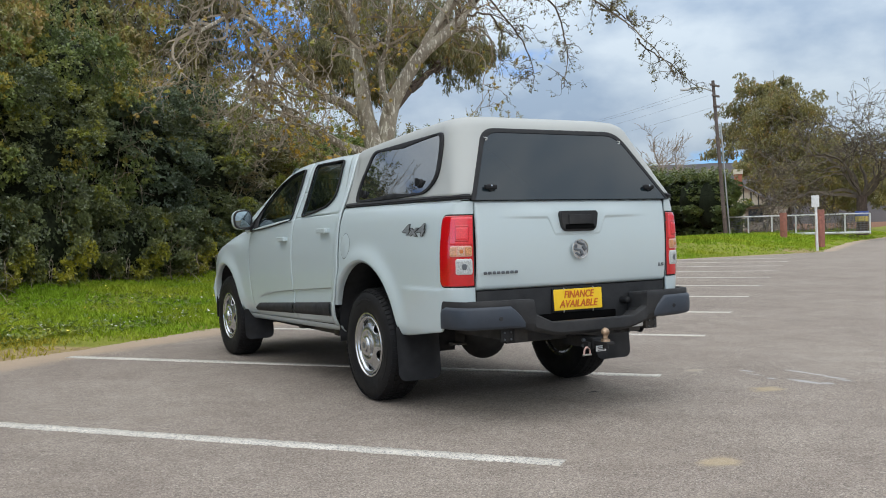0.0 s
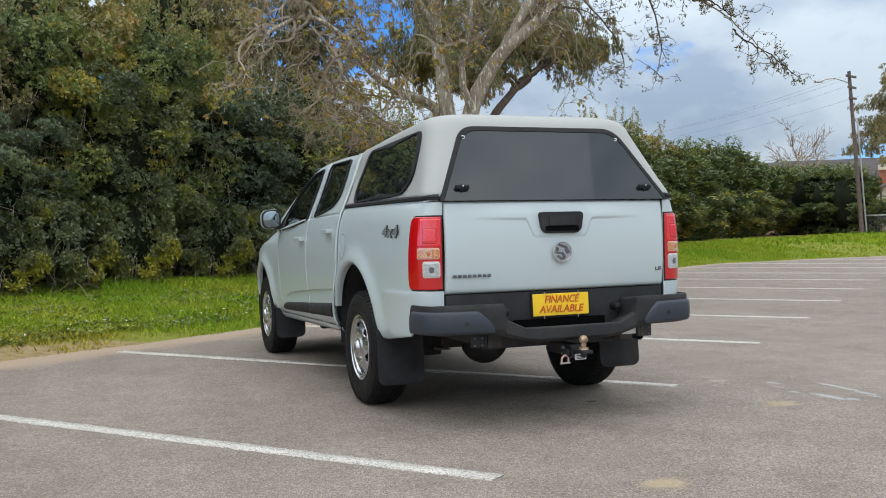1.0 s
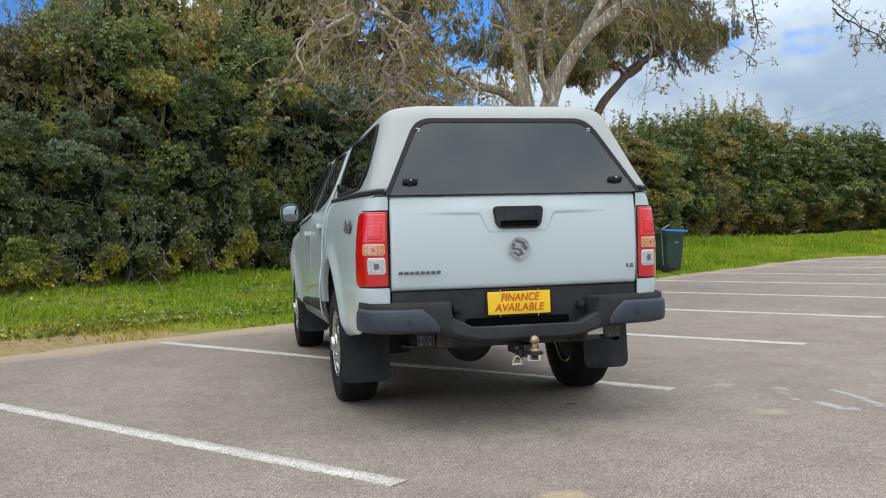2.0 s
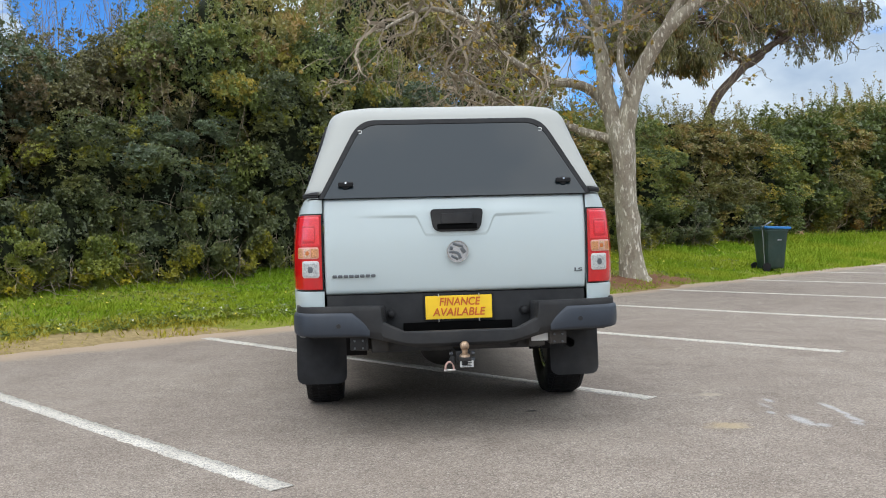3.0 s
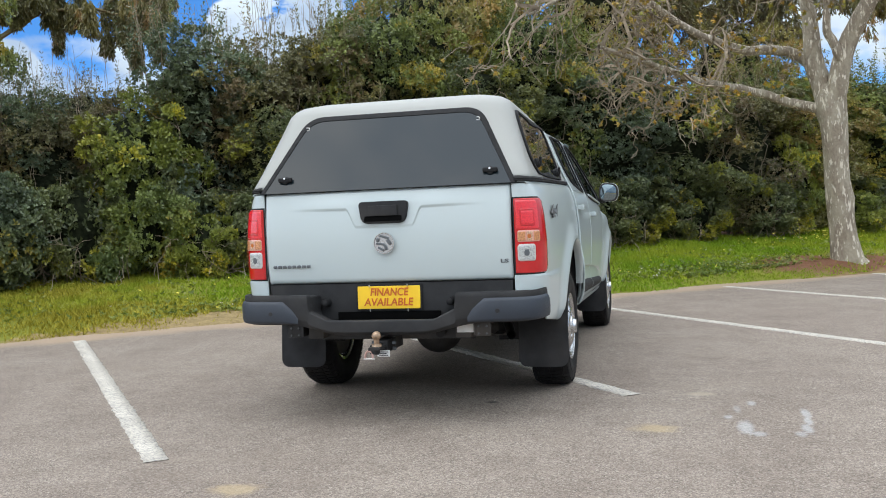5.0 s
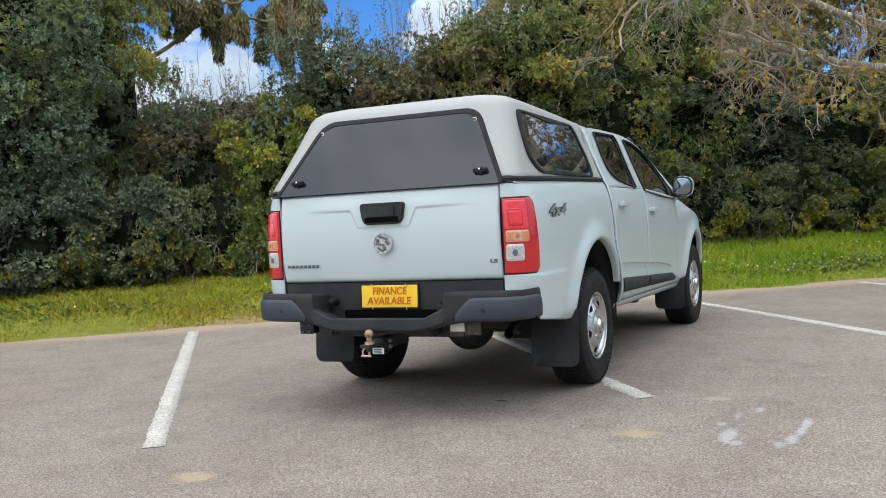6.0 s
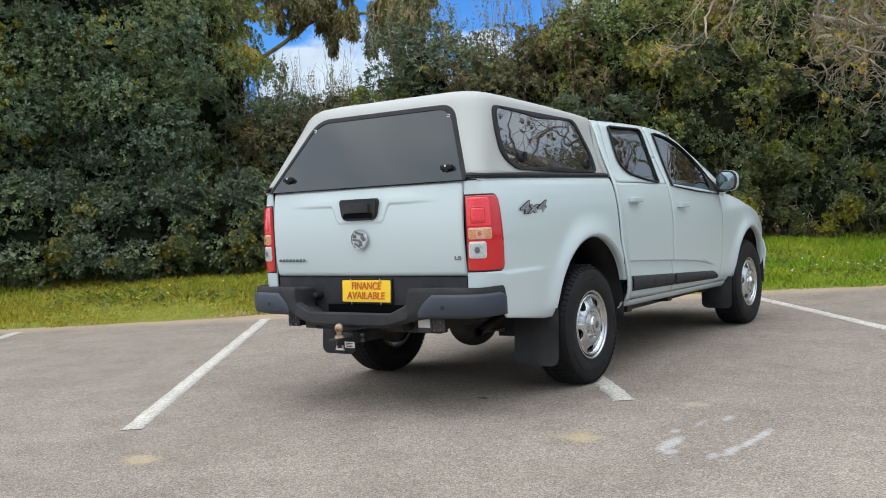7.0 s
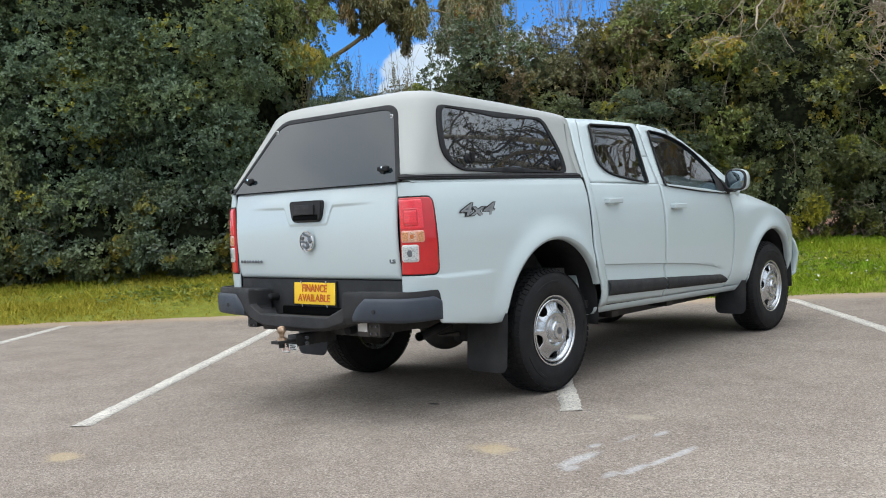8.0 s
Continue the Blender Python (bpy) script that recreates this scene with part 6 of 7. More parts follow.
    # sill
    y = np.linspace(0.45, 2.52, 30)
    prof = ((0.452, 0.0), (0.430, -0.008), (0.408, -0.03), (0.400, -0.07), (0.41, -0.14))
    sheet("sill", np.stack([np.stack([side_x(y, 0.455) + o, y, np.interp(y, (0.45, 2.5), (z + 0.012, z - 0.022))], -1) for z, o in prof], 1), WHITE, CAR, sign, 0.0)
    # front wing
    top = [(2.368, 1.152), (2.50, 1.172), (2.75, 1.150), (3.05, 1.092), (3.35, 1.030), (3.6, 0.965), (3.80, 0.88), (3.93, 0.80)]
    arch = arch_curve(1, 182, -8)
    bottom = np.vstack([[(2.31, 0.42), (2.53, 0.408)], arch, [(3.62, 0.36), (3.93, 0.40)]])
    n = 90
    b, t = resample(bottom, n), resample(top, n)
    rows = []
    for i, sV in enumerate(np.linspace(0, 1, 22)):
        q = b * (1 - sV) + t * sV
        q0 = np.interp(q[:1, 1], (0.42, 0.53, 0.64, 0.82, 1.0, 1.16), (2.28, 2.352, 2.385, 2.398, 2.400, 2.36))
        shift = (q0 + 0.004 - q[0, 0]) * np.exp(-np.linspace(0, 9, n))
        q = q + np.stack([shift, np.zeros(n)], -1)
        zx = np.minimum(q[:, 1], 1.17)
        rows.append(np.stack([side_x(q[:, 0], zx) - 0.05 * step(0.72, 1.0, sV) ** 2, q[:, 0], q[:, 1]], -1))
    sheet("front_wing", np.stack(rows, 1), WHITE, CAR, sign, 0.012)
    # headlight, wrapping round the front corner
    hl = rounded([(3.36, 0.905), (3.42, 0.955), (3.62, 0.935), (3.86, 0.82), (3.88, 0.74), (3.66, 0.78)], 0.03)
    fill_loop(hl, 0.006, lambda y, z: side_x(y, z) - 0.008, "headlight", CLEAR, CAR, sign)
    # tail lamp
    def lampcol(z, off, s0=0.05, s1=0.93):
        p = corner_path(z, off)
        return resample(p, 200)[int(s0 * 199):int(s1 * 199) + 1]
    def lamp_patch(name, z0, z1, s0, s1, off, mat, owner, rows=12, taper=0.0, label="", turn=0.0, both=False):
        """A lens that follows the rear corner; turn rounds its outer corners, and with both its inner ones."""
        zz = z0 + (z1 - z0) * (0.5 - 0.5 * np.cos(np.linspace(0, np.pi, rows)))
        grid = []
        for i, z in enumerate(zz):
            e = min(i, rows - 1 - i)
            o = off * (0.0 if e == 0 else 0.75 if e == 1 else 1.0)
            near = min(z - z0, z1 - z)
            cut = turn * 4.0 * (1 - math.sqrt(max(0.0, 1 - (1 - min(near / turn, 1)) ** 2))) if turn else 0.0
            cut = min(cut, 0.38 * (s1 - s0))
            a, b = s0 + (cut if both else 0), s1 - taper * (z1 - z) / (z1 - z0) - cut
            c = resample(lampcol(z, o, a, b), 24)
            c[0], c[-1] = resample(lampcol(z, 0.0, a, b), 24)[0], resample(lampcol(z, 0.0, a, b), 24)[-1]
            grid.append(np.concatenate([c, np.full((24, 1), z)], 1))
        return sheet(name, np.stack(grid, 1), mat, owner, sign, 0.0, label, 60)

    lamp_patch("lamp_seal", 0.789, 1.211, 0.0, 0.925, 0.004, SEAL, CAR, 30, -0.03, "dark gap round the tail lamp", 0.040)
    lamp = lamp_patch("tail_lamp", 0.797, 1.203, 0.03, 0.90, 0.013, RED, CAR, 34, -0.03, "red tail lamp with clear and amber lenses", 0.036)
    lamp_patch("brake_lens", 1.034, 1.194, 0.06, 0.62, 0.0160, RED_DEEP, lamp, 18, label="bright red lens", turn=0.012)
    lamp_patch("lens_cell", 1.048, 1.150, 0.15, 0.50, 0.0172, RED_DARK, lamp, 16, turn=0.012, both=True)
    lamp_patch("lens_cell", 1.058, 1.140, 0.18, 0.47, 0.0182, RED_DEEP, lamp, 12, turn=0.010, both=True)
    lamp_patch("indicator_lens", 0.966, 1.030, 0.08, 0.62, 0.0175, PINK_LENS, lamp, 16, label="clear indicator lens with amber bulb", turn=0.012, both=True)
    lamp_patch("reversing_lens", 0.862, 0.956, 0.08, 0.49, 0.0175, CLEAR, lamp, 16, label="clear lens with silver reflector", turn=0.016, both=True)
    lamp_patch("reflector", 0.868, 0.950, 0.105, 0.465, 0.0185, FACET, lamp, 14, turn=0.013, both=True)
    for s0, s1, m in ((0.10, 0.27, AMBER), (0.28, 0.43, ROSE), (0.44, 0.60, AMBER)):
        lamp_patch("reflector", 0.971, 1.025, s0, s1, 0.0185, m, lamp, 14, turn=0.005, both=True)
    lamp_patch("bulb", 0.888, 0.930, 0.22, 0.34, 0.0200, BADGE, lamp, 10, turn=0.018, both=True)
    lamp_patch("bulb", 0.984, 1.012, 0.30, 0.385, 0.0200, BULB, lamp, 10, turn=0.012, both=True)
    # mirror: a rounded shell that narrows forwards, with a dark rim and the glass set into it
    def ringed(levels, cx, cz):
        rows = []
        for y, w, h in levels:
            lp = rounded([(-w, -h * 0.92), (w * 0.92, -h), (w, h * 0.80), (-w * 0.80, h)], 0.062 * w / 0.085, 7)
            lp = resample(np.vstack([lp, lp[:1]]), 49)
            rows.append(np.stack([cx + lp[:, 0], np.full(49, y) + 0.10 * lp[:, 0], cz + lp[:, 1]], -1))
        return np.stack(rows, 1)

    housing = sheet("door_mirror", ringed(((2.300, 0.088, 0.088), (2.325, 0.091, 0.091), (2.35, 0.089, 0.088), (2.375, 0.080, 0.078), (2.395, 0.062, 0.058), (2.406, 0.030, 0.028), (2.408, 0.002, 0.002)), 0.982, 1.266)[:, ::-1], WHITE, CAR, sign, 0.0, "white door mirror with black edge", 70)
    sheet("mirror_surround", ringed(((2.306, 0.0885, 0.0885), (2.285, 0.086, 0.086), (2.278, 0.081, 0.081), (2.284, 0.076, 0.076), (2.292, 0.002, 0.002)), 0.982, 1.266), BLACK, housing, sign, 0.0, sharp=50)
    sheet("mirror_glass", ringed(((2.2855, 0.077, 0.077), (2.284, 0.072, 0.072), (2.284, 0.001, 0.001)), 0.982, 1.266), MIRROR, housing, sign, 0.0, sharp=50)
    bm = bmesh.new()
    box(bm, (0.12, 0.07, 0.05), (sign * 0.900, 2.345, 1.196), bevel=0.018)
    part("mirror_arm", bm, BLACK, housing)


for sign in (1, -1):
    body_sides(sign)


def roof_and_front():
    # roof skin between the drip lines
    edge_z = curve1(((0.46, 1.672), (0.60, 1.690), (0.95, 1.702), (1.33, 1.695), (1.55, 1.682), (1.75, 1.647), (1.95, 1.577)))
    ys = np.concatenate([[0.455, 0.47, 0.50], np.linspace(0.56, 1.95, 30)])
    rows = []
    for y in ys:
        ze = float(edge_z(y))
        xe = float(side_x(y, ze))
        t = np.linspace(-1, 1, 41)
        crown = 0.050 * (1 - np.abs(t) ** 2.6) * (0.35 + 0.65 * step(0.44, 0.62, y)) * (1 - 0.25 * step(1.5, 2.0, y))
        rows.append(np.stack([t * xe, np.full(41, y) + 0.10 * (1 - t ** 2) * step(1.5, 1.95, y), ze + crown], -1))
    sheet("roof", np.stack(rows, 0)[:, ::-1], WHITE, CAR, 1, 0.012)
    # cab back wall with its rear window
    bm = bmesh.new()
    box(bm, (1.50, 0.03, 0.86), (0, 0.455, 0.86))
    box(bm, (1.26, 0.03, 0.36), (0, 0.47, 1.46), bevel=0.01)
    part("cab_back", bm, WHITE, CAR)
    # windscreen and pillars
    t = np.linspace(-1, 1, 25)
    rows = [np.stack([t * xw, y + 0.12 * (1 - t ** 2) * k, np.full(25, z) + 0.02 * (1 - t ** 2)], -1) for xw, y, z, k in ((0.60, 1.98, 1.600, 1.0), (0.66, 2.20, 1.455, 1.1), (0.72, 2.42, 1.31, 1.2), (0.77, 2.64, 1.165, 1.3))]
    sheet("windscreen", np.stack(rows, 0)[:, ::-1], GLASS, CAR, 1, 0.0).visible_shadow = False
    for sg in (1, -1):
        p = np.array([(float(side_x(1.75, 1.64)), 1.75, 1.64), (0.675, 1.95, 1.575), (0.725, 2.15, 1.462), (0.785, 2.36, 1.33), (0.835, 2.52, 1.215), (0.855, 2.60, 1.165)])
        p[:, 0] = (p[:, 0] - 0.018) * sg
        v, f = tube(smooth_path(p, 20), np.full(20, 0.036), 10)
        raw("windscreen_pillar", v, f, WHITE, CAR, sharp=180)
    # bonnet
    ys = np.linspace(2.60, 3.95, 24)
    zf = curve1(((2.55, 1.172), (2.75, 1.152), (3.05, 1.094), (3.35, 1.032), (3.6, 0.967), (3.80, 0.882), (3.95, 0.79)))
    rows = []
    for y in ys:
        xe = float(side_x(y, min(float(zf(y)), 1.17))) - 0.058
        s = np.linspace(-1, 1, 31)
        rows.append(np.stack([s * xe, np.full(31, y) + 0.06 * (1 - s ** 2) * step(3.5, 3.95, y), float(zf(y)) + 0.055 * (1 - np.abs(s) ** 3)], -1))
    sheet("bonnet", np.stack(rows, 0)[:, ::-1], WHITE, CAR, 1, 0.015)
    # nose: bumper, grille
    a = np.linspace(-1, 1, 31)
    nose = []
    for z, ya, w in ((0.36, 3.92, 0.72), (0.42, 4.03, 0.78), (0.60, 4.06, 0.80), (0.70, 4.05, 0.78), (0.80, 4.00, 0.74)):
        nose.append(np.stack([a * w, ya - 0.16 * np.abs(a) ** 3, np.full(31, z)], -1))
    sheet("front_bumper", np.stack(nose, 1)[::-1], WHITE, CAR, 1, 0.02)
    bm = bmesh.new()
    for z in (0.66, 0.73):
        box(bm, (0.9, 0.03, 0.045), (0, 4.045, z), bevel=0.008)
    part("grille", bm, BLACK, CAR)
    bm = bmesh.new()
    box(bm, (1.62, 0.30, 0.12), (0, 2.62, 1.08), bevel=0.02)
    part("cowl", bm, BLACK, CAR)


roof_and_front()


def tailgate():
    zs = np.concatenate([np.linspace(0.768, 1.06, 30), np.linspace(1.066, 1.215, 84), np.linspace(1.22, 1.288, 20)])
    xs = np.concatenate([np.linspace(-0.7165, -0.25, 50), np.linspace(-0.245, -0.14, 40), np.linspace(-0.135, 0.135, 30), np.linspace(0.14, 0.245, 40), np.linspace(0.25, 0.7165, 50)])
    x, z = np.meshgrid(xs, zs, indexing="ij")
    ax = np.abs(x)
    pocket = 1 - step(0.160, 0.222, ax)
    crease = 1.180 + 0.016 * ax - 0.100 * pocket
    proud = step(crease - 0.012, crease + 0.008, z) * (1 - step(1.20, 1.275, z)) * (1 - step(0.28, 0.60, ax)) * (1 - 0.45 * pocket)
    y = -1.118 - 0.030 * np.sin(np.clip((z - 0.74) / 0.56, 0, 1) * np.pi) ** 0.7 - 0.0070 * proud + 0.012 * ax ** 2
    y = y + 0.014 * step(1.272, 1.29, z) + 0.010 * (1 - step(0.768, 0.785, z)) + 0.012 * step(0.703, 0.7145, ax)
    gate = sheet("tailgate", np.stack([x, y, z], -1), WHITE, CAR, 1, 0.02, "white tailgate")
    bm = bmesh.new()
    box(bm, (1.43, 0.02, 0.54), (0, -1.09, 1.03))
    part("gate_gap", bm, SEAL, gate)
    bm = bmesh.new()
    lp = rounded([(-0.128, -0.064), (0.128, -0.064), (0.146, 0.060), (-0.146, 0.060)], [0.045, 0.045, 0.030, 0.030], 7)
    face = bm.faces.new([bm.verts.new((0.004 + a, -1.168, 1.160 + b)) for a, b in lp])
    ext = bmesh.ops.extrude_face_region(bm, geom=[face])
    bmesh.ops.translate(bm, vec=(0, 0.03, 0), verts=[v for v in ext["geom"] if isinstance(v, bmesh.types.BMVert)])
    bmesh.ops.bevel(bm, geom=[e for e in bm.edges if all(v.co.y < -1.16 for v in e.verts)], offset=0.005, segments=2, affect="EDGES")
    bezel = part("gate_handle", bm, BLACK, gate, "black recessed tailgate handle")
    bm = bmesh.new()
    box(bm, (0.170, 0.012, 0.056), (0.004, -1.172, 1.168), bevel=0.005)
    part("handle_paddle", bm, BLACK, bezel)
    # near-black strip painted as the shade in the handle's recess
    bm = bmesh.new()
    box(bm, (0.216, 0.006, 0.030), (0.004, -1.1695, 1.124), Matrix.Rotation(radians(-14), 3, "X"), 0.002)
    part("handle_recess", bm, DEEP, bezel)
    # round chrome badge: a ring, a plate and a plain raised shape
    bm = bmesh.new()
    c = Vector((0.003, -1.164, 0.987))
    cyl(bm, c + Vector((0, 0.008, 0)), c + Vector((0, -0.003, 0)), 0.057, 0.053, 40)
    badge = part("round_badge", bm, ALLOY, gate, "round chrome badge")
    a = np.linspace(0, 2 * np.pi, 49)
    ring = np.stack([np.stack([c.x + r * np.cos(a), np.full(49, c.y + y), c.z + r * np.sin(a)], -1) for r, y in ((0.0600, 0.006), (0.0600, -0.004), (0.0585, -0.007), (0.0555, -0.007), (0.0540, -0.003))], 1)
    sheet("badge_ring", ring[::-1], CHROME, badge, 1, 0.0)
    bm = bmesh.new()
    for dx, dz, w, h, r in ((0.004, 0.034, 0.058, 0.015, 18), (0.030, 0.006, 0.022, 0.034, -35), (-0.020, -0.004, 0.052, 0.014, 8), (0.010, -0.024, 0.018, 0.032, -20), (-0.016, -0.032, 0.042, 0.014, 30), (-0.034, 0.018, 0.018, 0.022, 10)):
        box(bm, (w, 0.010, h), c + Vector((dx, -0.004, dz)), Matrix.Rotation(radians(r), 3, "Y"), 0.005, 2)
    part("badge_shape", bm, BADGE, badge)
    # model script as plain bars
    for i in range(8):
        bm = bmesh.new()
        box(bm, (0.024, 0.006, 0.017), (-0.664 + i * 0.0297, -1.142 - 0.0012 * i, 0.868), bevel=0.003, segs=1)
        part("badge_bar", bm, BADGE, gate)
    return gate


GATE = tailgate()


def lettering(text, size, at, mat, owner, name, turn=(90, 0, 0), depth=0.0015, shear=0.0, squeeze=1.0, bold=0.0):
    cu = bpy.data.curves.new(name, "FONT")
    cu.body, cu.size, cu.extrude, cu.align_x, cu.align_y, cu.shear, cu.offset = text, size, depth, "CENTER", "CENTER", shear, bold
    tmp = new(name, cu)
    me = bpy.data.meshes.new_from_object(tmp.evaluated_get(bpy.context.evaluated_depsgraph_get()))
    bpy.data.objects.remove(tmp)
    ob = new(name, me)
    me.materials.clear()
    me.materials.append(mat)
    ob.parent = owner
    ob.matrix_basis = pose(*at, *turn) @ Matrix.Diagonal((squeeze, 1, 1, 1))
    return ob


lettering("LS", 0.027, (0.672, -1.1365, 0.868), BADGE, GATE, "trim_badge", depth=0.002, squeeze=1.75, bold=0.001)


def decals():
    for sg in (1, -1):
        x, yc, zc = float(side_x(-0.69, 1.12)), -0.690, 1.122
        turn = (90, 0, 90 * sg)
        d = lettering("4x4", 0.096, (sg * (x + 0.0035), yc, zc), STEEL, CAR, "side_decal", turn, 0.001, 0.25, 1.98, 0.0050)
        d["label"] = "grey and black lettered decal"
        lettering("4x4", 0.096, (sg * (x + 0.006), yc, zc), DECAL, d, "decal_face", turn, 0.0008, 0.25, 1.98, 0.0010)
        d.children[0].matrix_basis = Matrix.Translation((0, 0, 0.0025)) @ Matrix.Identity(4)
    # fuel flap on the left side
    a = np.linspace(0, 2 * np.pi, 37)
    ring = np.stack([0.285 + 0.078 * np.cos(a), 1.03 + 0.088 * np.sin(a)], -1)
    c = np.array((0.285, 1.03))
    g = np.stack([np.concatenate([(side_x(*((ring - c) * s + c).T) + o)[:, None], (ring - c) * s + c], 1) for s, o in ((1.0, 0.001), (0.965, 0.001))], 1)
    sheet("fuel_flap_gap", g, SEAL, CAR, -1, 0.0)
    g = np.stack([np.concatenate([(side_x(*((ring - c) * s + c).T) + o)[:, None], (ring - c) * s + c], 1) for s, o in ((0.965, 0.0015), (0.9, 0.003), (0.02, 0.0035))], 1)
    sheet("fuel_flap", g, WHITE, CAR, -1, 0.0)


decals()


# ---- canopy ----
def can_x(z):
    return 0.822 - (z - 1.30) * 0.315


def can_drop(y, z):
    return -0.075 * np.clip((z - 1.30) / 0.5, 0, 1.05) * np.clip((y + 0.85) / 1.3, 0, 1.0) ** 1.4


def canopy():
    levels = [(1.312, 0.826, -1.112, 0.396, 0.10), (1.34, 0.812, -1.105, 0.400, 0.105), (1.42, 0.784, -1.062, 0.416, 0.12), (1.52, 0.752, -1.008, 0.440, 0.135), (1.62, 0.720, -0.954, 0.468, 0.15), (1.70, 0.698, -0.908, 0.490, 0.16), (1.750, 0.682, -0.884, 0.498, 0.165), (1.782, 0.660, -0.858, 0.496, 0.17), (1.804, 0.622, -0.822, 0.475, 0.15), (1.820, 0.562, -0.772, 0.40, 0.17), (1.832, 0.46, -0.68, 0.29, 0.16), (1.840, 0.32, -0.54, 0.14, 0.14), (1.845, 0.14, -0.36, -0.05, 0.08), (1.846, 0.02, -0.23, -0.18, 0.01)]
    rows = []
    for z, hx, y0, y1, r in levels:
        tight = min(r, 0.014 + 1.2 * max(0, z - 1.76))
        corners = rounded([(hx, y1 + 0.022), (-hx, y1 + 0.022), (-hx, y0), (hx, y0)], [tight, tight, r, r], 16).reshape(4, 16, 2)
        lp = []
        for k in range(4):
            lp.extend(corners[k])
            s = np.linspace(0, 1, 22)[1:-1, None]
            lp.extend(corners[k][-1] * (1 - s) + corners[(k + 1) % 4][0] * s)
        lp = np.array(lp + [corners[0][0]])
        zz = z + can_drop(lp[:, 1], np.full(len(lp), z))
        rows.append(np.stack([lp[:, 0], lp[:, 1], zz], -1))
    ob = sheet("canopy", np.stack(rows, 1), GEL, CAR, 1, 0.02, "white fibreglass canopy with dark windows", 60)
    # base rail
    for sg in (1, -1):
        line = smooth_path(np.array(((0.742, -1.128), (0.775, -1.118), (0.803, -1.085), (0.818, -1.03), (0.828, -0.93), (0.838, -0.6), (0.842, -0.1), (0.842, 0.395))), 40)
        tang = np.gradient(line, axis=0)
        tang /= np.linalg.norm(tang, axis=1)[:, None]
        outw = np.stack([tang[:, 1], -tang[:, 0]], -1)
        g = np.stack([np.concatenate([line + outw * o, np.full((40, 1), z)], 1) for o, z in ((-0.02, 1.297), (0.004, 1.297), (0.009, 1.302), (0.006, 1.308), (0.009, 1.312), (0.003, 1.320), (-0.03, 1.330))], 1)
        sheet("canopy_rail", g, SEAL, ob, sg, 0.0, "black rubber base rail")
    # moulded flange that meets the cab
    zs = np.linspace(1.30, 1.66, 16)
    yb = np.interp(zs, (1.20, 1.30, 1.45, 1.60, 1.69), (0.410, 0.424, 0.448, 0.485, 0.512))
    for sg in (1, -1):
        rim = np.stack([np.stack([np.minimum(can_x(zs) - 0.012, side_x(yb, zs) + 0.02), yb - 0.045, zs], -1), np.stack([can_x(zs) * 0.4 + side_x(yb, zs) * 0.6, yb - 0.006, zs], -1), np.stack([side_x(yb, zs) - 0.006, yb + 0.008, zs], -1)], 1)
        sheet("canopy_flange", rim, GEL, ob, sg, 0.0)
    # side windows
    cx = lambda y, z: can_x(np.asarray(z)) + 0.0 * np.asarray(y)
    win = rounded([(-0.73, 1.345), (-0.835, 1.43), (-0.805, 1.60), (-0.760, 1.722), (0.205, 1.680), (0.296, 1.45), (0.290, 1.330), (-0.3, 1.329)], [0.07, 0.08, 0.10, 0.05, 0.06, 0.10, 0.04, 0.2], 7)
    lp = resample(np.vstack([win, win[:1]]), 150)
    c = np.array((-0.25, 1.51))
    d = c - lp
    d /= np.linalg.norm(d, axis=1)[:, None]
    for sg in (1, -1):
        g = np.stack([np.concatenate([(can_x((lp + d * w)[:, 1]) + o)[:, None], lp + d * w], 1) for w, o in ((0.0, 0.0), (0.0, 0.010), (0.005, 0.014), (0.034, 0.013), (0.038, 0.004))], 1)
        sheet("side_window_frame", g, SEAL, ob, sg, 0.0, "black window frame")
        fill_loop(lp[:-1] + d[:-1] * 0.034, 0.007, cx, "side_window", TINT_SIDE, ob, sg, label="dark tinted side window")
        for yk, zk in ((-0.62, 1.412), (0.17, 1.380)):
            bm = bmesh.new()
            x = can_x(zk) + 0.008
            cyl(bm, (sg * x, yk, zk), (sg * (x + 0.014), yk, zk + 0.004), 0.030, 0.024, 20)
            box(bm, (0.014, 0.03, 0.05), (sg * (x + 0.018), yk + 0.012, zk + 0.01), bevel=0.006)
            part("window_latch", bm, SEAL, ob)
    # rear window, leaning forward
    lean = lambda z: -1.128 + (z - 1.295) * 0.545
    out = rounded([(-0.740, 1.290), (-0.512, 1.736), (0.526, 1.736), (0.752, 1.290)], [0.0, 0.095, 0.095, 0.0], 9)
    lp = resample(np.vstack([out, out[:1]]), 160)

    def ringof(shrink_side, shrink_top, off):
        q = lp.copy()
        q[:, 0] = 0.006 + (lp[:, 0] - 0.006) * (1 - shrink_side / 0.62)
        q[:, 1] = 1.290 + (lp[:, 1] - 1.290) * (1 - shrink_top / 0.426)
        return np.stack([q[:, 0], lean(q[:, 1]) - off, q[:, 1]], -1)

    g = np.stack([ringof(-0.002, 0, -0.012), ringof(0, 0, 0.004), ringof(0.005, 0.005, 0.008), ringof(0.021, 0.026, 0.008), ringof(0.026, 0.031, 0.0)], 1)
    sheet("rear_window_frame", g, SEAL, ob, 1, 0.0, "black rear window frame")
    q = ringof(0.021, 0.026, 0.004)[:-1]
    cc = q.mean(0)
    P = np.stack([cc + (q - cc) * s for s in np.linspace(1, 0.001, 8)], 0)
    P = np.concatenate([P, P[:, :1]], 1)
    glass = sheet("rear_window", P, TINT, ob, 1, 0.0, "dark tinted lift-up rear window", 180)
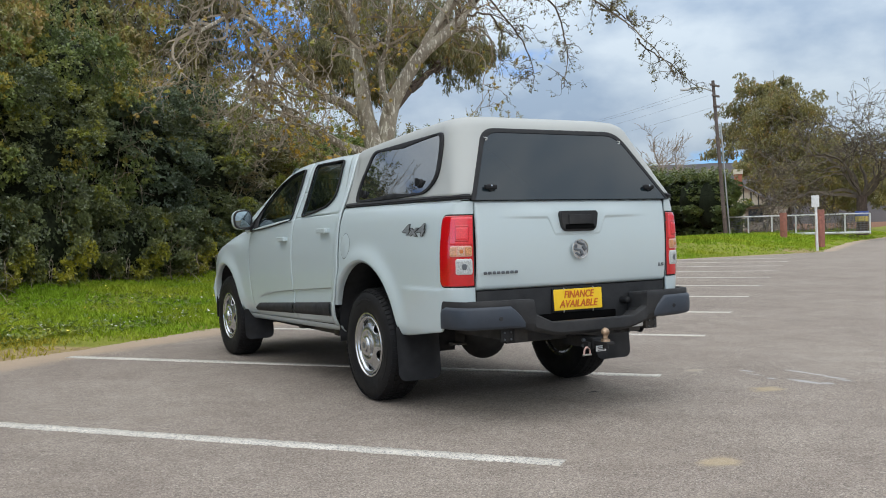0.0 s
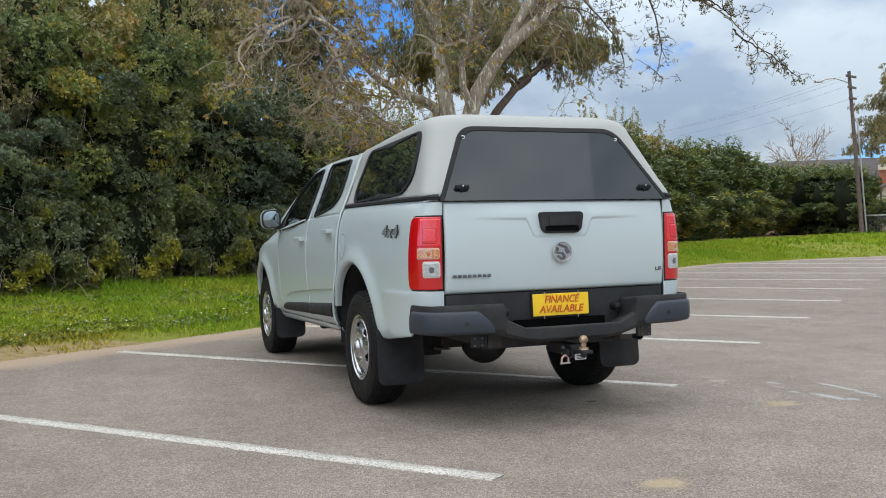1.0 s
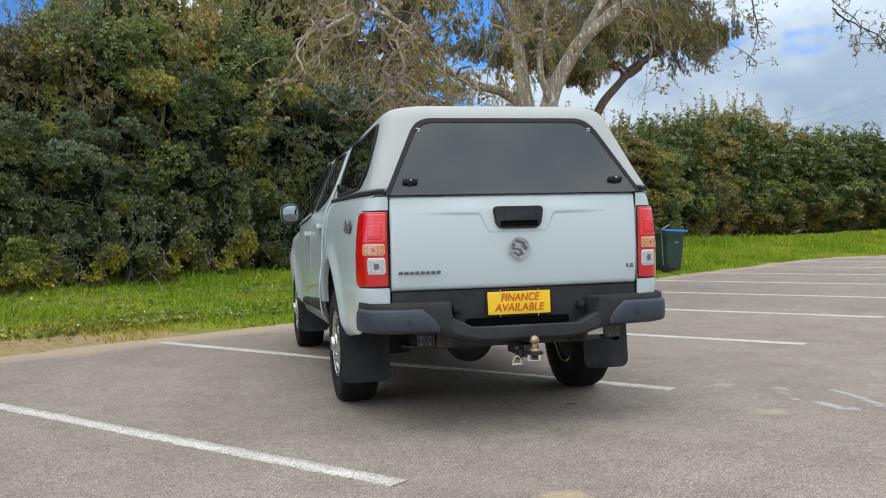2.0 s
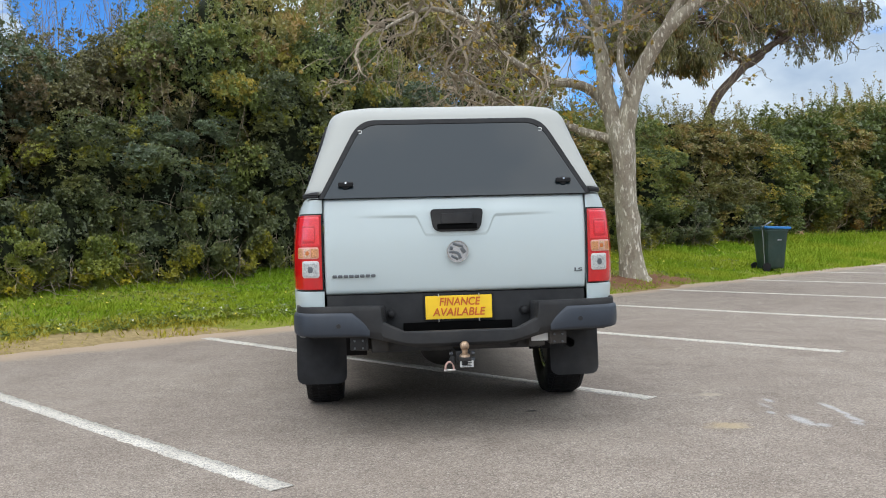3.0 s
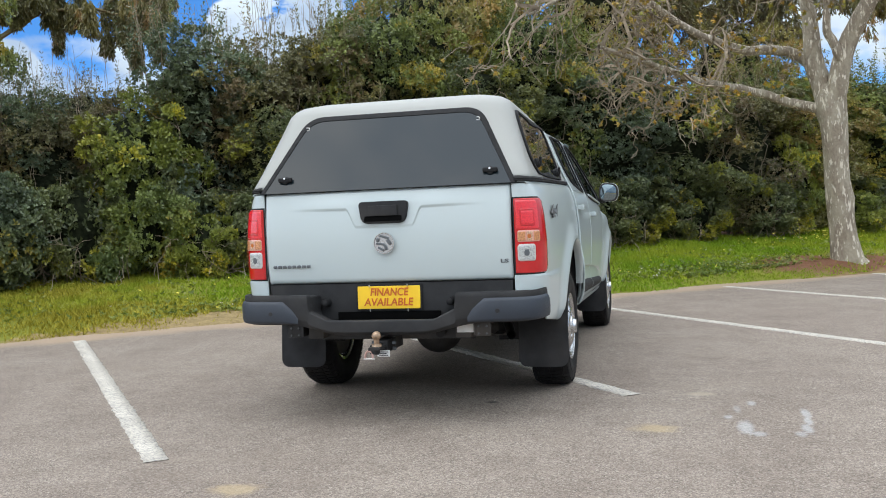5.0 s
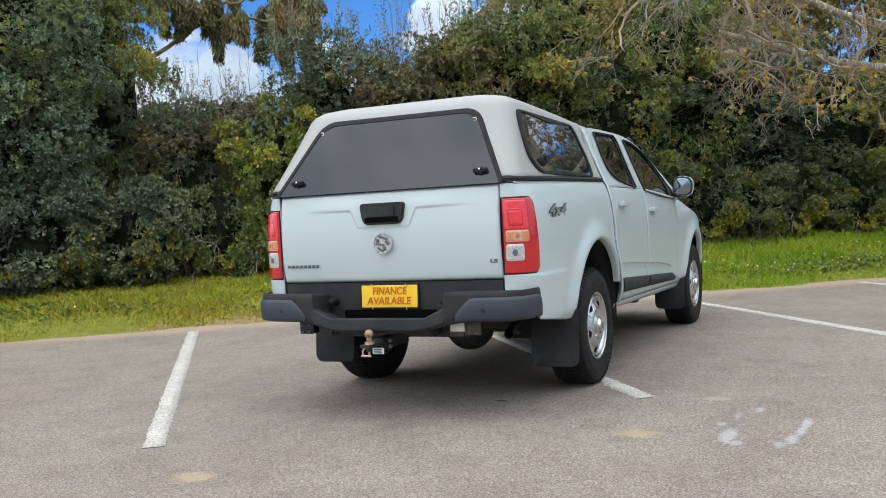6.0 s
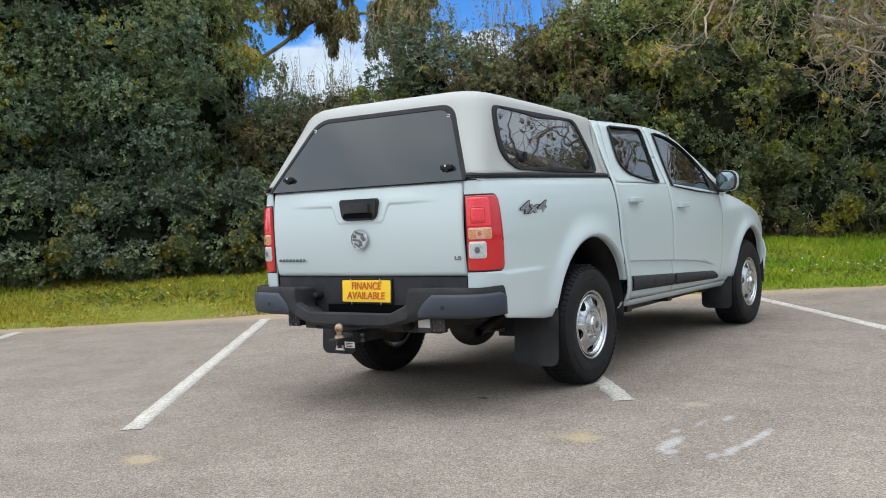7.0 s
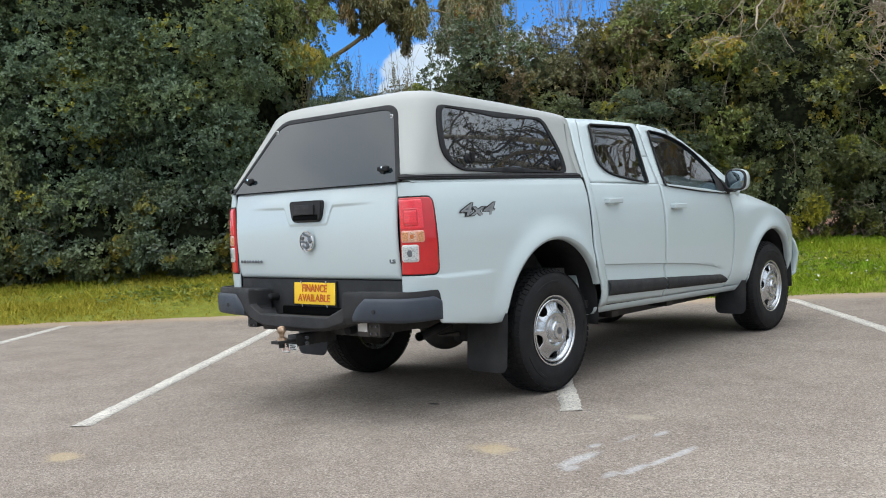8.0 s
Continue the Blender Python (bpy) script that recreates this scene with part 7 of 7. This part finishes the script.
    for sx in (-0.592, 0.606):
        bm = bmesh.new()
        y = lean(1.366)
        box(bm, (0.082, 0.022, 0.026), (sx, y - 0.018, 1.366), bevel=0.010, segs=3)
        cyl(bm, (sx, y, 1.362), (sx, y - 0.026, 1.360), 0.023, 0.018, 18)
        lever = part("window_handle", bm, SEAL, glass, "black tee handle")
        bm = bmesh.new()
        cyl(bm, (sx, y - 0.026, 1.374), (sx, y - 0.033, 1.374), 0.006, n=10)
        part("handle_lock", bm, CHROME, lever)
    for sx in (-0.508, 0.514):
        bm = bmesh.new()
        y = lean(1.665)
        box(bm, (0.020, 0.006, 0.005), (sx, y - 0.007, 1.672), bevel=0.002, segs=1)
        box(bm, (0.005, 0.006, 0.016), (sx + 0.009, y - 0.007, 1.665), bevel=0.002, segs=1)
        box(bm, (0.020, 0.006, 0.005), (sx, y - 0.007, 1.657), bevel=0.002, segs=1)
        part("hinge_mark", bm, LABEL, glass)


canopy()


# ---- rear bumper, plate and tow hitch ----
def bumper():
    half = smooth_path(np.array(((0, -1.300), (0.16, -1.300), (0.30, -1.298), (0.40, -1.288), (0.50, -1.272), (0.64, -1.256), (0.74, -1.240), (0.815, -1.212), (0.858, -1.155), (0.876, -1.08), (0.880, -0.985))), 45)
    flat = half[half[:, 0] < 0.6]
    xs = np.sort(np.concatenate([flat[:, 0], (0.295, 0.305, 0.36, 0.412, 0.417, 0.424, 0.43)]))
    half = np.vstack([np.stack([xs, np.interp(xs, half[:, 0], half[:, 1])], -1), half[half[:, 0] >= 0.6]])
    path = np.vstack([half[::-1] * np.array((-1, 1)), half[1:]])
    tn = np.gradient(path, axis=0)
    tn /= np.linalg.norm(tn, axis=1)[:, None]
    inn = np.stack([-tn[:, 1], tn[:, 0]], -1)
    ax = np.abs(path[:, 0])
    wrap = path[:, 1] > -1.2
    zt = np.where(wrap, 0.712, np.interp(ax, (0.30, 0.415, 0.425), (0.572, 0.625, 0.712)))
    zb = np.where(wrap, 0.556, 0.487 + 0.058 * step(0.20, 0.56, ax))
    deep = np.where(wrap, 0.06, 0.15)
    rows = []
    for k, h in ((1.0, 0.0), (0.22, 0.0), (0.15, 0.03), (0.02, 0.20), (0.0, 0.26), (0.0, 0.84), (0.01, 0.93), (0.05, 1.0), (0.30, 1.0), (0.36, 0.96), (1.0, 0.96)):
        z = zb + (zt - zb) * h
        if k >= 0.36:
            z = np.where((ax < 0.42) & ~wrap & (h > 0.5), zt - 0.032, z)
        q = path + inn * (deep * k)[:, None]
        rows.append(np.concatenate([q, z[:, None]], 1))
    bar = sheet("rear_bumper", np.stack(rows, 1), BLACK, CAR, 1, 0.0, "textured black step bumper", 24)
    bm = bmesh.new()
    box(bm, (1.42, 0.05, 0.215), (0, -1.088, 0.655), bevel=0.006)
    part("bumper_backing", bm, BLACK, bar)
    # ribs of the step tread, and a near-black box painted as the slot's shade
    for i in range(4):
        bm = bmesh.new()
        box(bm, (0.62 - 0.01 * i, 0.012, 0.010), (0, -1.232 + 0.026 * i, 0.544), bevel=0.003, segs=1)
        part("tread_rib", bm, BLACK, bar)
    bm = bmesh.new()
    box(bm, (0.60, 0.020, 0.046), (0, -1.117, 0.580), bevel=0.004)
    part("step_slot", bm, DEEP, bar)
    # corner pads with parking sensors
    for sg in (1, -1):
        hp = half[np.argmax(half[:, 0] > 0.47):]
        t2 = np.gradient(hp, axis=0)
        t2 /= np.linalg.norm(t2, axis=1)[:, None]
        outw = np.stack([t2[:, 1], -t2[:, 0]], -1)
        n = len(hp)
        ss = np.linspace(0, 1, n)
        top = 0.560 + 0.122 * np.clip((hp[:, 0] - 0.478) / 0.10, 0, 1) ** 0.6
        top = np.where(hp[:, 1] > -1.05, top - 0.03 * step(-1.05, -0.98, hp[:, 1]), top)
        bot = np.full(n, 0.553)
        rows = []
        for h, o in ((0.0, -0.004), (0.05, 0.010), (0.16, 0.016), (0.5, 0.018), (0.84, 0.016), (0.95, 0.010), (1.0, -0.004)):
            oo = o * np.minimum(1, np.minimum(ss * 14, (1 - ss) * 14 + 0.02))
            q = hp + outw * oo[:, None]
            rows.append(np.concatenate([q, (bot + (top - bot) * h)[:, None]], 1))
        pad = sheet("corner_pad", np.stack(rows, 1), GREYPLASTIC, bar, sg, 0.0, "slate grey corner pad")
        bm = bmesh.new()
        cyl(bm, (sg * 0.648, -1.262, 0.612), (sg * 0.648, -1.276, 0.612), 0.0145, 0.012, 20)
        part("parking_sensor", bm, BLACK, bar)
        bm = bmesh.new()
        cyl(bm, (sg * 0.365, -1.10, 0.656), (sg * 0.365, -1.165, 0.656), 0.024, 0.021, 20)
        bmesh.ops.create_uvsphere(bm, u_segments=16, v_segments=8, radius=0.021, matrix=Matrix.Translation((sg * 0.365, -1.165, 0.656)) @ Matrix.Diagonal((1, 0.6, 1, 1)))
        part("bump_stop", bm, SEAL, bar)
        # bolted bracket below the corner
        bm = bmesh.new()
        box(bm, (0.09, 0.012, 0.075), (sg * 0.545, -1.17, 0.505), bevel=0.004)
        box(bm, (0.012, 0.16, 0.07), (sg * 0.50, -1.10, 0.505), bevel=0.003)
        br = part("bumper_bracket", bm, STEEL, bar)
        for dx in (-0.022, 0.022):
            for dz in (-0.02, 0.02):
                bm = bmesh.new()
                cyl(bm, (sg * 0.545 + dx, -1.174, 0.500 + dz), (sg * 0.545 + dx, -1.184, 0.500 + dz), 0.006, n=6)
                part("bolt", bm, BADGE, br)
    # yellow notice plate
    bm = bmesh.new()
    box(bm, (0.384, 0.010, 0.146), (0.006, -1.124, 0.682), Matrix.Rotation(radians(-3), 3, "X"), 0.004, 2)
    plate = part("notice_plate", bm, SEAL, CAR, "yellow plate with red lettering")
    bm = bmesh.new()
    box(bm, (0.366, 0.006, 0.128), (0.006, -1.130, 0.682), Matrix.Rotation(radians(-3), 3, "X"), 0.003, 1)
    part("plate_face", bm, PLATE, plate)
    for sx in (-0.105, 0.117):
        for tall, sy, sz in ((0.018, -1.133, 0.612), (0.014, -1.135, 0.748)):
            bm = bmesh.new()
            box(bm, (0.005, 0.006, tall), (sx, sy, sz), bevel=0.001, segs=1)
            part("plate_clip", bm, ZINC, plate)
    lettering("FINANCE", 0.061, (0.008, -1.1345, 0.711), LETTER, plate, "lettering", (93, 0, 0), 0.001, 0.16, 0.88, 0.0011)
    lettering("AVAILABLE", 0.061, (0.004, -1.1375, 0.655), LETTER, plate, "lettering", (93, 0, 0), 0.001, 0.16, 0.95, 0.0011)


bumper()


def tow_hitch():
    bm = bmesh.new()
    box(bm, (0.95, 0.07, 0.075), (0, -1.02, 0.475), bevel=0.008)
    box(bm, (0.075, 0.30, 0.065), (0.005, -1.16, 0.430), bevel=0.006)
    hitch = part("tow_bar", bm, STEEL, CAR, "black steel tow bar")
    bm = bmesh.new()
    box(bm, (0.062, 0.20, 0.018), (0.005, -1.335, 0.434), bevel=0.004)
    cyl(bm, (0.005, -1.385, 0.434), (0.005, -1.385, 0.40), 0.018, n=6)
    part("tow_tongue", bm, STEEL, hitch)
    bm = bmesh.new()
    cyl(bm, (0.006, -1.382, 0.440), (0.006, -1.382, 0.456), 0.028, 0.026, 20)
    cyl(bm, (0.006, -1.382, 0.454), (0.006, -1.382, 0.482), 0.014, 0.016, 20)
    bmesh.ops.create_uvsphere(bm, u_segments=24, v_segments=14, radius=0.025, matrix=Matrix.Translation((0.006, -1.382, 0.499)))
    part("tow_ball", bm, RUST, hitch, "rusty tow ball")
    bm = bmesh.new()
    box(bm, (0.072, 0.004, 0.034), (0.022, -1.318, 0.395), bevel=0.001, segs=1)
    part("rating_label", bm, LABEL, hitch, "white rating label")
    for i, (w, dx, dz) in enumerate(((0.052, 0, 0.008), (0.046, -0.003, -0.001), (0.050, 0.001, -0.010))):
        bm = bmesh.new()
        box(bm, (w, 0.002, 0.004), (0.022 + dx, -1.3205, 0.395 + dz))
        part("label_bar", bm, STEEL, hitch)
    for sx in (-0.045, 0.055):
        for z in (0.444, 0.412):
            bm = bmesh.new()
            cyl(bm, (sx, -1.25, z), (sx + (0.018 if sx > 0 else -0.018), -1.25, z), 0.010, n=6)
            part("bolt", bm, BADGE, hitch)
    # bow shackle hanging beside the tongue
    a = np.linspace(-0.3, np.pi + 0.3, 20)
    ring = np.stack([-0.068 + 0.022 * np.cos(a), np.full(20, -1.30), 0.372 + 0.034 * np.sin(a)], -1)
    v, f = tube(ring, np.full(20, 0.0058), 8)
    sh = raw("shackle", v, f, PINK, hitch, "faded red bow shackle")
    bm = bmesh.new()
    cyl(bm, (-0.098, -1.30, 0.362), (-0.036, -1.30, 0.362), 0.006, n=10)
    part("shackle_pin", bm, ZINC, sh)
    bm = bmesh.new()
    box(bm, (0.020, 0.05, 0.05), (-0.050, -1.28, 0.412), bevel=0.004)
    part("shackle_lug", bm, STEEL, hitch)
    bm = bmesh.new()
    box(bm, (0.095, 0.003, 0.055), (0.445, -1.158, 0.512), bevel=0.001, segs=1)
    part("white_tag", bm, LABEL, hitch, "white tag on the tow bar")
    bm = bmesh.new()
    cyl(bm, (0.30, -1.10, 0.485), (0.30, -1.15, 0.482), 0.026, n=18)
    part("trailer_socket", bm, SEAL, hitch)


tow_hitch()


# ---- wheels ----
def wheel_mesh():
    """One wheel with its tyre, at the origin, its outer face towards +x."""
    hub = thing("wheel", "", "")
    R = 0.372
    prof = [(-0.098, 0.208), (-0.112, 0.225), (-0.122, 0.270), (-0.119, 0.315), (-0.108, 0.348), (-0.092, 0.362), (-0.05, 0.371), (0, R), (0.05, 0.371), (0.092, 0.362), (0.108, 0.348), (0.119, 0.315), (0.122, 0.270), (0.112, 0.225), (0.098, 0.208)]
    n = 96
    a = np.arange(n + 1) * 2 * np.pi / n
    P = np.stack([np.stack([np.full(n + 1, x), r * np.sin(a), r * np.cos(a)], -1) for x, r in prof], 1)
    tyre = sheet("tyre", P[::-1], TYRE, None, 1, 0.0, "black tyre", 45)
    # tread blocks and shoulder lugs
    bm = bmesh.new()
    for i in range(64):
        t = i * 2 * math.pi / 64
        for x, w, r, tw in ((-0.098, 0.032, 0.361, 9), (-0.058, 0.036, 0.3735, -14), (-0.018, 0.030, 0.3755, 12), (0.018, 0.030, 0.3755, -12), (0.058, 0.036, 0.3735, 14), (0.098, 0.032, 0.361, -9)):
            tt = t + (0.05 if abs(x) < 0.08 else 0) + x * 0.3
            m = Matrix.Rotation(-tt, 3, "X")
            tilt = Matrix.Rotation(radians(0 if abs(x) < 0.08 else (28 if x > 0 else -28)), 3, "Y")
            box(bm, (w, 0.027, 0.005), m @ Vector((x, 0, r)), m @ tilt @ Matrix.Rotation(radians(tw), 3, "Z"))
    part("tread", bm, TYRE, tyre, "tread blocks", smooth=False)
    # raised sidewall lettering band as plain bars
    for i in range(3):
        r0 = 0.285
        aa = np.linspace(0, 0.75, 14) + i * 2.09
        g = np.stack([np.stack([np.full(14, 0.1225 + o), rr * np.sin(aa), rr * np.cos(aa)], -1) for rr, o in ((r0, -0.004), (r0 + 0.004, 0.001), (r0 + 0.018, 0.001), (r0 + 0.022, -0.004))], 1)
        sheet("sidewall_band", g, TYRE, tyre, 1, 0.0)
    # rim: barrel, lip and a pressed disc with five openings
    barrel = [(-0.095, 0.208), (-0.09, 0.190), (0.03, 0.178), (0.06, 0.186), (0.092, 0.198), (0.104, 0.213), (0.111, 0.214), (0.111, 0.206), (0.098, 0.196), (0.080, 0.190)]
    P = np.stack([np.stack([np.full(n + 1, x), r * np.sin(a), r * np.cos(a)], -1) for x, r in barrel], 1)
    rim = sheet("rim", P[::-1], ALLOY, None, 1, 0.0, "silver five-hole wheel rim", 45)
    na, nr = 180, 32
    th = np.arange(na + 1) * 2 * np.pi / na
    rr = np.linspace(0.062, 0.192, nr)
    T, Rr = np.meshgrid(th, rr, indexing="ij")
    ph = np.mod(T * 5 / (2 * np.pi) + 0.5, 1) - 0.5
    face = 0.078 + 0.028 * np.exp(-((Rr - 0.10) / 0.036) ** 2) + 0.020 * step(0.172, 0.19, Rr)
    face = face + 0.004 * np.exp(-((np.abs(ph) - 0.30) / 0.035) ** 2) * np.exp(-((Rr - 0.150) / 0.030) ** 2)
    hole = ((ph / (0.195 + 1.2 * np.clip(Rr - 0.13, -0.03, 0.04))) ** 2) ** 1.8 + (((Rr - 0.150) / 0.030) ** 2) ** 1.8 < 1
    idx = np.arange((na + 1) * nr).reshape(na + 1, nr)
    f = np.stack([idx[:-1, :-1], idx[:-1, 1:], idx[1:, 1:], idx[1:, :-1]], -1)
    keep = ~(hole[:-1, :-1] & hole[1:, 1:] & hole[:-1, 1:] & hole[1:, :-1])
    disc = raw("rim_disc", np.stack([face, Rr * np.sin(T), Rr * np.cos(T)], -1), f[keep][:, ::-1], ALLOY, rim, sharp=60)
    md = disc.modifiers.new("thickness", "SOLIDIFY")
    md.thickness, md.offset = 0.012, 1
    bm = bmesh.new()
    cyl(bm, (0.06, 0, 0), (0.144, 0, 0), 0.084, 0.066, 40)
    bmesh.ops.bevel(bm, geom=[e for e in bm.edges if all(v.co.x > 0.1 for v in e.verts)], offset=0.022, segments=5, affect="EDGES")
    for i in range(5):
        m = Matrix.Rotation(-(i + 0.5) * 2 * math.pi / 5, 3, "X")
        box(bm, (0.050, 0.030, 0.020), m @ Vector((0.098, 0, 0.076)), m, 0.006, 2)
    cap = part("centre_cap", bm, ALLOY, rim, "silver centre cap")
    bm = bmesh.new()
    cyl(bm, (0.142, 0, 0), (0.1455, 0, 0), 0.022, n=24)
    part("cap_badge", bm, BADGE, cap)
    bm = bmesh.new()
    cyl(bm, (-0.08, 0, 0), (0.035, 0, 0), 0.172, n=32)
    part("brake_drum", bm, STEEL, rim)
    for o in (tyre, rim):
        o.parent = hub
    return hub


WHEEL = wheel_mesh()


def place_wheels():
    """Sets a wheel at each corner, as parts of the pickup."""
    spots = ((1, 0.0, 36), (-1, 0.0, 30), (1, 3.09, 10), (-1, 3.09, 45))
    for i, (sg, y, spin) in enumerate(spots):
        m = pose(sg * 0.775, y, 0.372, 0, 0, 0 if sg > 0 else 180) @ pose(0, 0, 0, spin)
        for src in list(WHEEL.children):
            o = src.copy()
            scene.collection.objects.link(o)
            o.parent, o.matrix_basis = CAR, m
            for kid in src.children:
                c = kid.copy()
                scene.collection.objects.link(c)
                c.parent = o
                # third level is folded into the second
                for sub in kid.children:
                    s2 = sub.copy()
                    scene.collection.objects.link(s2)
                    s2.parent = o
    for o in [WHEEL, *WHEEL.children_recursive]:
        bpy.data.objects.remove(o)


place_wheels()


def underside():
    # dark liners inside the arches
    for sg in (1, -1):
        for k in (0, 1):
            t = np.radians(np.linspace(-12, 192, 30))
            r = ARCH_R[k] + 0.006
            g = np.stack([np.stack([np.full(30, x), WHEELS_Y[k] + r * np.cos(t), ARCH_Z[k] + r * np.sin(t)], -1) for x in (0.875, 0.70, 0.50)], 1)
            sheet("arch_liner", g, SEAL, CAR, sg, 0.006)
            bm = bmesh.new()
            cyl(bm, (sg * 0.49, WHEELS_Y[k], ARCH_Z[k] + 0.34), (sg * 0.50, WHEELS_Y[k], ARCH_Z[k] + 0.34), 0.36, n=32)
            part("arch_inner", bm, UNDER, CAR)
        for y, zt, x0, x1 in ((-0.475, 0.53, 0.625, 0.925), (2.60, 0.46, 0.64, 0.905)):
            bm = bmesh.new()
            lp = rounded([(x0, 0.19), (x1, 0.19), (x1, zt), (x0, zt)], [0.06, 0.06, 0.01, 0.01], 8)
            bm.faces.new([bm.verts.new((sg * a, y - 0.02 - 0.09 * (zt - b), b)) for a, b in lp])
            bmesh.ops.solidify(bm, geom=bm.faces[:], thickness=0.012)
            part("mud_flap", bm, FLAP, CAR, "black rubber mud flap")
        bm = bmesh.new()
        box(bm, (0.09, 5.0, 0.13), (sg * 0.43, 1.35, 0.52), bevel=0.01)
        part("chassis_rail", bm, UNDER, CAR)
        bm = bmesh.new()
        for i in range(4):
            box(bm, (0.06, 1.2 - 0.2 * i, 0.010), (sg * 0.52, -0.02, 0.40 - 0.011 * i), bevel=0.002, segs=1)
        part("leaf_spring", bm, UNDER, CAR)
    bm = bmesh.new()
    cyl(bm, (-0.72, 0, 0.372), (0.72, 0, 0.372), 0.045, n=18)
    bmesh.ops.create_uvsphere(bm, u_segments=24, v_segments=14, radius=0.165, matrix=Matrix.Translation((0.0, -0.02, 0.372)) @ Matrix.Diagonal((1, 1.05, 1, 1)))
    part("rear_axle", bm, UNDER, CAR)
    bm = bmesh.new()
    cyl(bm, (-0.72, 3.09, 0.372), (0.72, 3.09, 0.372), 0.04, n=14)
    part("front_axle", bm, UNDER, CAR)
    bm = bmesh.new()
    cyl(bm, (0.0, -0.66, 0.46), (0.0, -0.66, 0.66), 0.34, n=40)
    bmesh.ops.bevel(bm, geom=[e for e in bm.edges if len(e.link_faces) == 2 and e.calc_face_angle(0) > 1], offset=0.06, segments=4, affect="EDGES")
    part("spare_tyre", bm, TYRE, CAR)
    bm = bmesh.new()
    box(bm, (0.34, 0.95, 0.24), (-0.26, 1.45, 0.46), bevel=0.05, segs=3)
    part("fuel_tank", bm, UNDER, CAR)
    for sx in (-0.50, 0.50):
        bm = bmesh.new()
        box(bm, (0.10, 2.3, 0.13), (sx, 1.65, 0.375), bevel=0.012)
        for yk in (0.95, 1.7, 2.45):
            box(bm, (0.20, 0.09, 0.05), (sx * 1.22, yk, 0.365), bevel=0.012)
        part("chassis_rail", bm, STEEL, CAR)
    bm = bmesh.new()
    box(bm, (0.96, 0.10, 0.07), (0, 1.95, 0.33), bevel=0.01)
    box(bm, (0.34, 0.75, 0.20), (0.02, 2.35, 0.36), bevel=0.05, segs=3)
    part("gearbox", bm, UNDER, CAR)
    bm = bmesh.new()
    cyl(bm, (0.40, 1.0, 0.40), (0.40, 1.65, 0.40), 0.09, n=20)
    box(bm, (0.42, 0.5, 0.10), (0.05, 2.0, 0.38), bevel=0.03)
    part("silencer", bm, UNDER, CAR)
    p = smooth_path(np.array(((0.40, 1.0, 0.42), (0.42, 0.5, 0.46), (0.44, 0.1, 0.60), (0.50, -0.3, 0.52), (0.62, -0.78, 0.46), (0.66, -0.95, 0.44))), 30)
    v, f = tube(p, np.full(30, 0.026), 12)
    raw("exhaust_pipe", v, f, STEEL, CAR)
    bm = bmesh.new()
    box(bm, (1.42, 1.44, 0.05), (0, -0.35, 0.70))
    box(bm, (1.60, 2.0, 0.05), (0, 1.48, 0.48))
    box(bm, (1.0, 1.3, 0.05), (0, 3.1, 0.44))
    part("floor_pan", bm, UNDER, CAR)
    bm = bmesh.new()
    box(bm, (0.98, 0.05, 0.5), (0, 2.58, 0.72))
    box(bm, (0.98, 1.1, 0.4), (0, 3.2, 0.70))
    part("engine_bay", bm, UNDER, CAR)


underside()


def interior():
    for sx in (-0.36, 0.36):
        bm = bmesh.new()
        box(bm, (0.48, 0.50, 0.16), (sx, 1.62, 0.80), bevel=0.05, segs=3)
        box(bm, (0.46, 0.13, 0.62), (sx, 1.36, 1.10), Matrix.Rotation(radians(-14), 3, "X"), 0.05, 3)
        seat = part("front_seat", bm, SEAT, CAR)
        bm = bmesh.new()
        box(bm, (0.25, 0.10, 0.17), (sx, 1.26, 1.47), Matrix.Rotation(radians(-10), 3, "X"), 0.035, 3)
        part("headrest", bm, SEAT, seat)
        bm = bmesh.new()
        box(bm, (0.24, 0.09, 0.15), (sx, 0.58, 1.40), bevel=0.035, segs=3)
        part("headrest", bm, SEAT, CAR)
    bm = bmesh.new()
    box(bm, (1.36, 0.46, 0.16), (0, 0.90, 0.82), bevel=0.05, segs=3)
    box(bm, (1.36, 0.12, 0.54), (0, 0.62, 1.08), Matrix.Rotation(radians(-10), 3, "X"), 0.04, 3)
    part("rear_bench", bm, SEAT, CAR)
    bm = bmesh.new()
    box(bm, (1.48, 0.34, 0.30), (0, 2.42, 1.02), bevel=0.06, segs=3)
    part("dashboard", bm, SEAT, CAR)
    a = np.linspace(0, 2 * np.pi, 33)
    v, f = tube(np.stack([0.36 + 0.18 * np.cos(a), 2.13 + 0.06 * np.sin(a), 1.13 + 0.17 * np.sin(a)], -1), np.full(33, 0.014), 8)
    raw("steering_wheel", v, f, SEAL, CAR)


interior()

wheelie_bin()
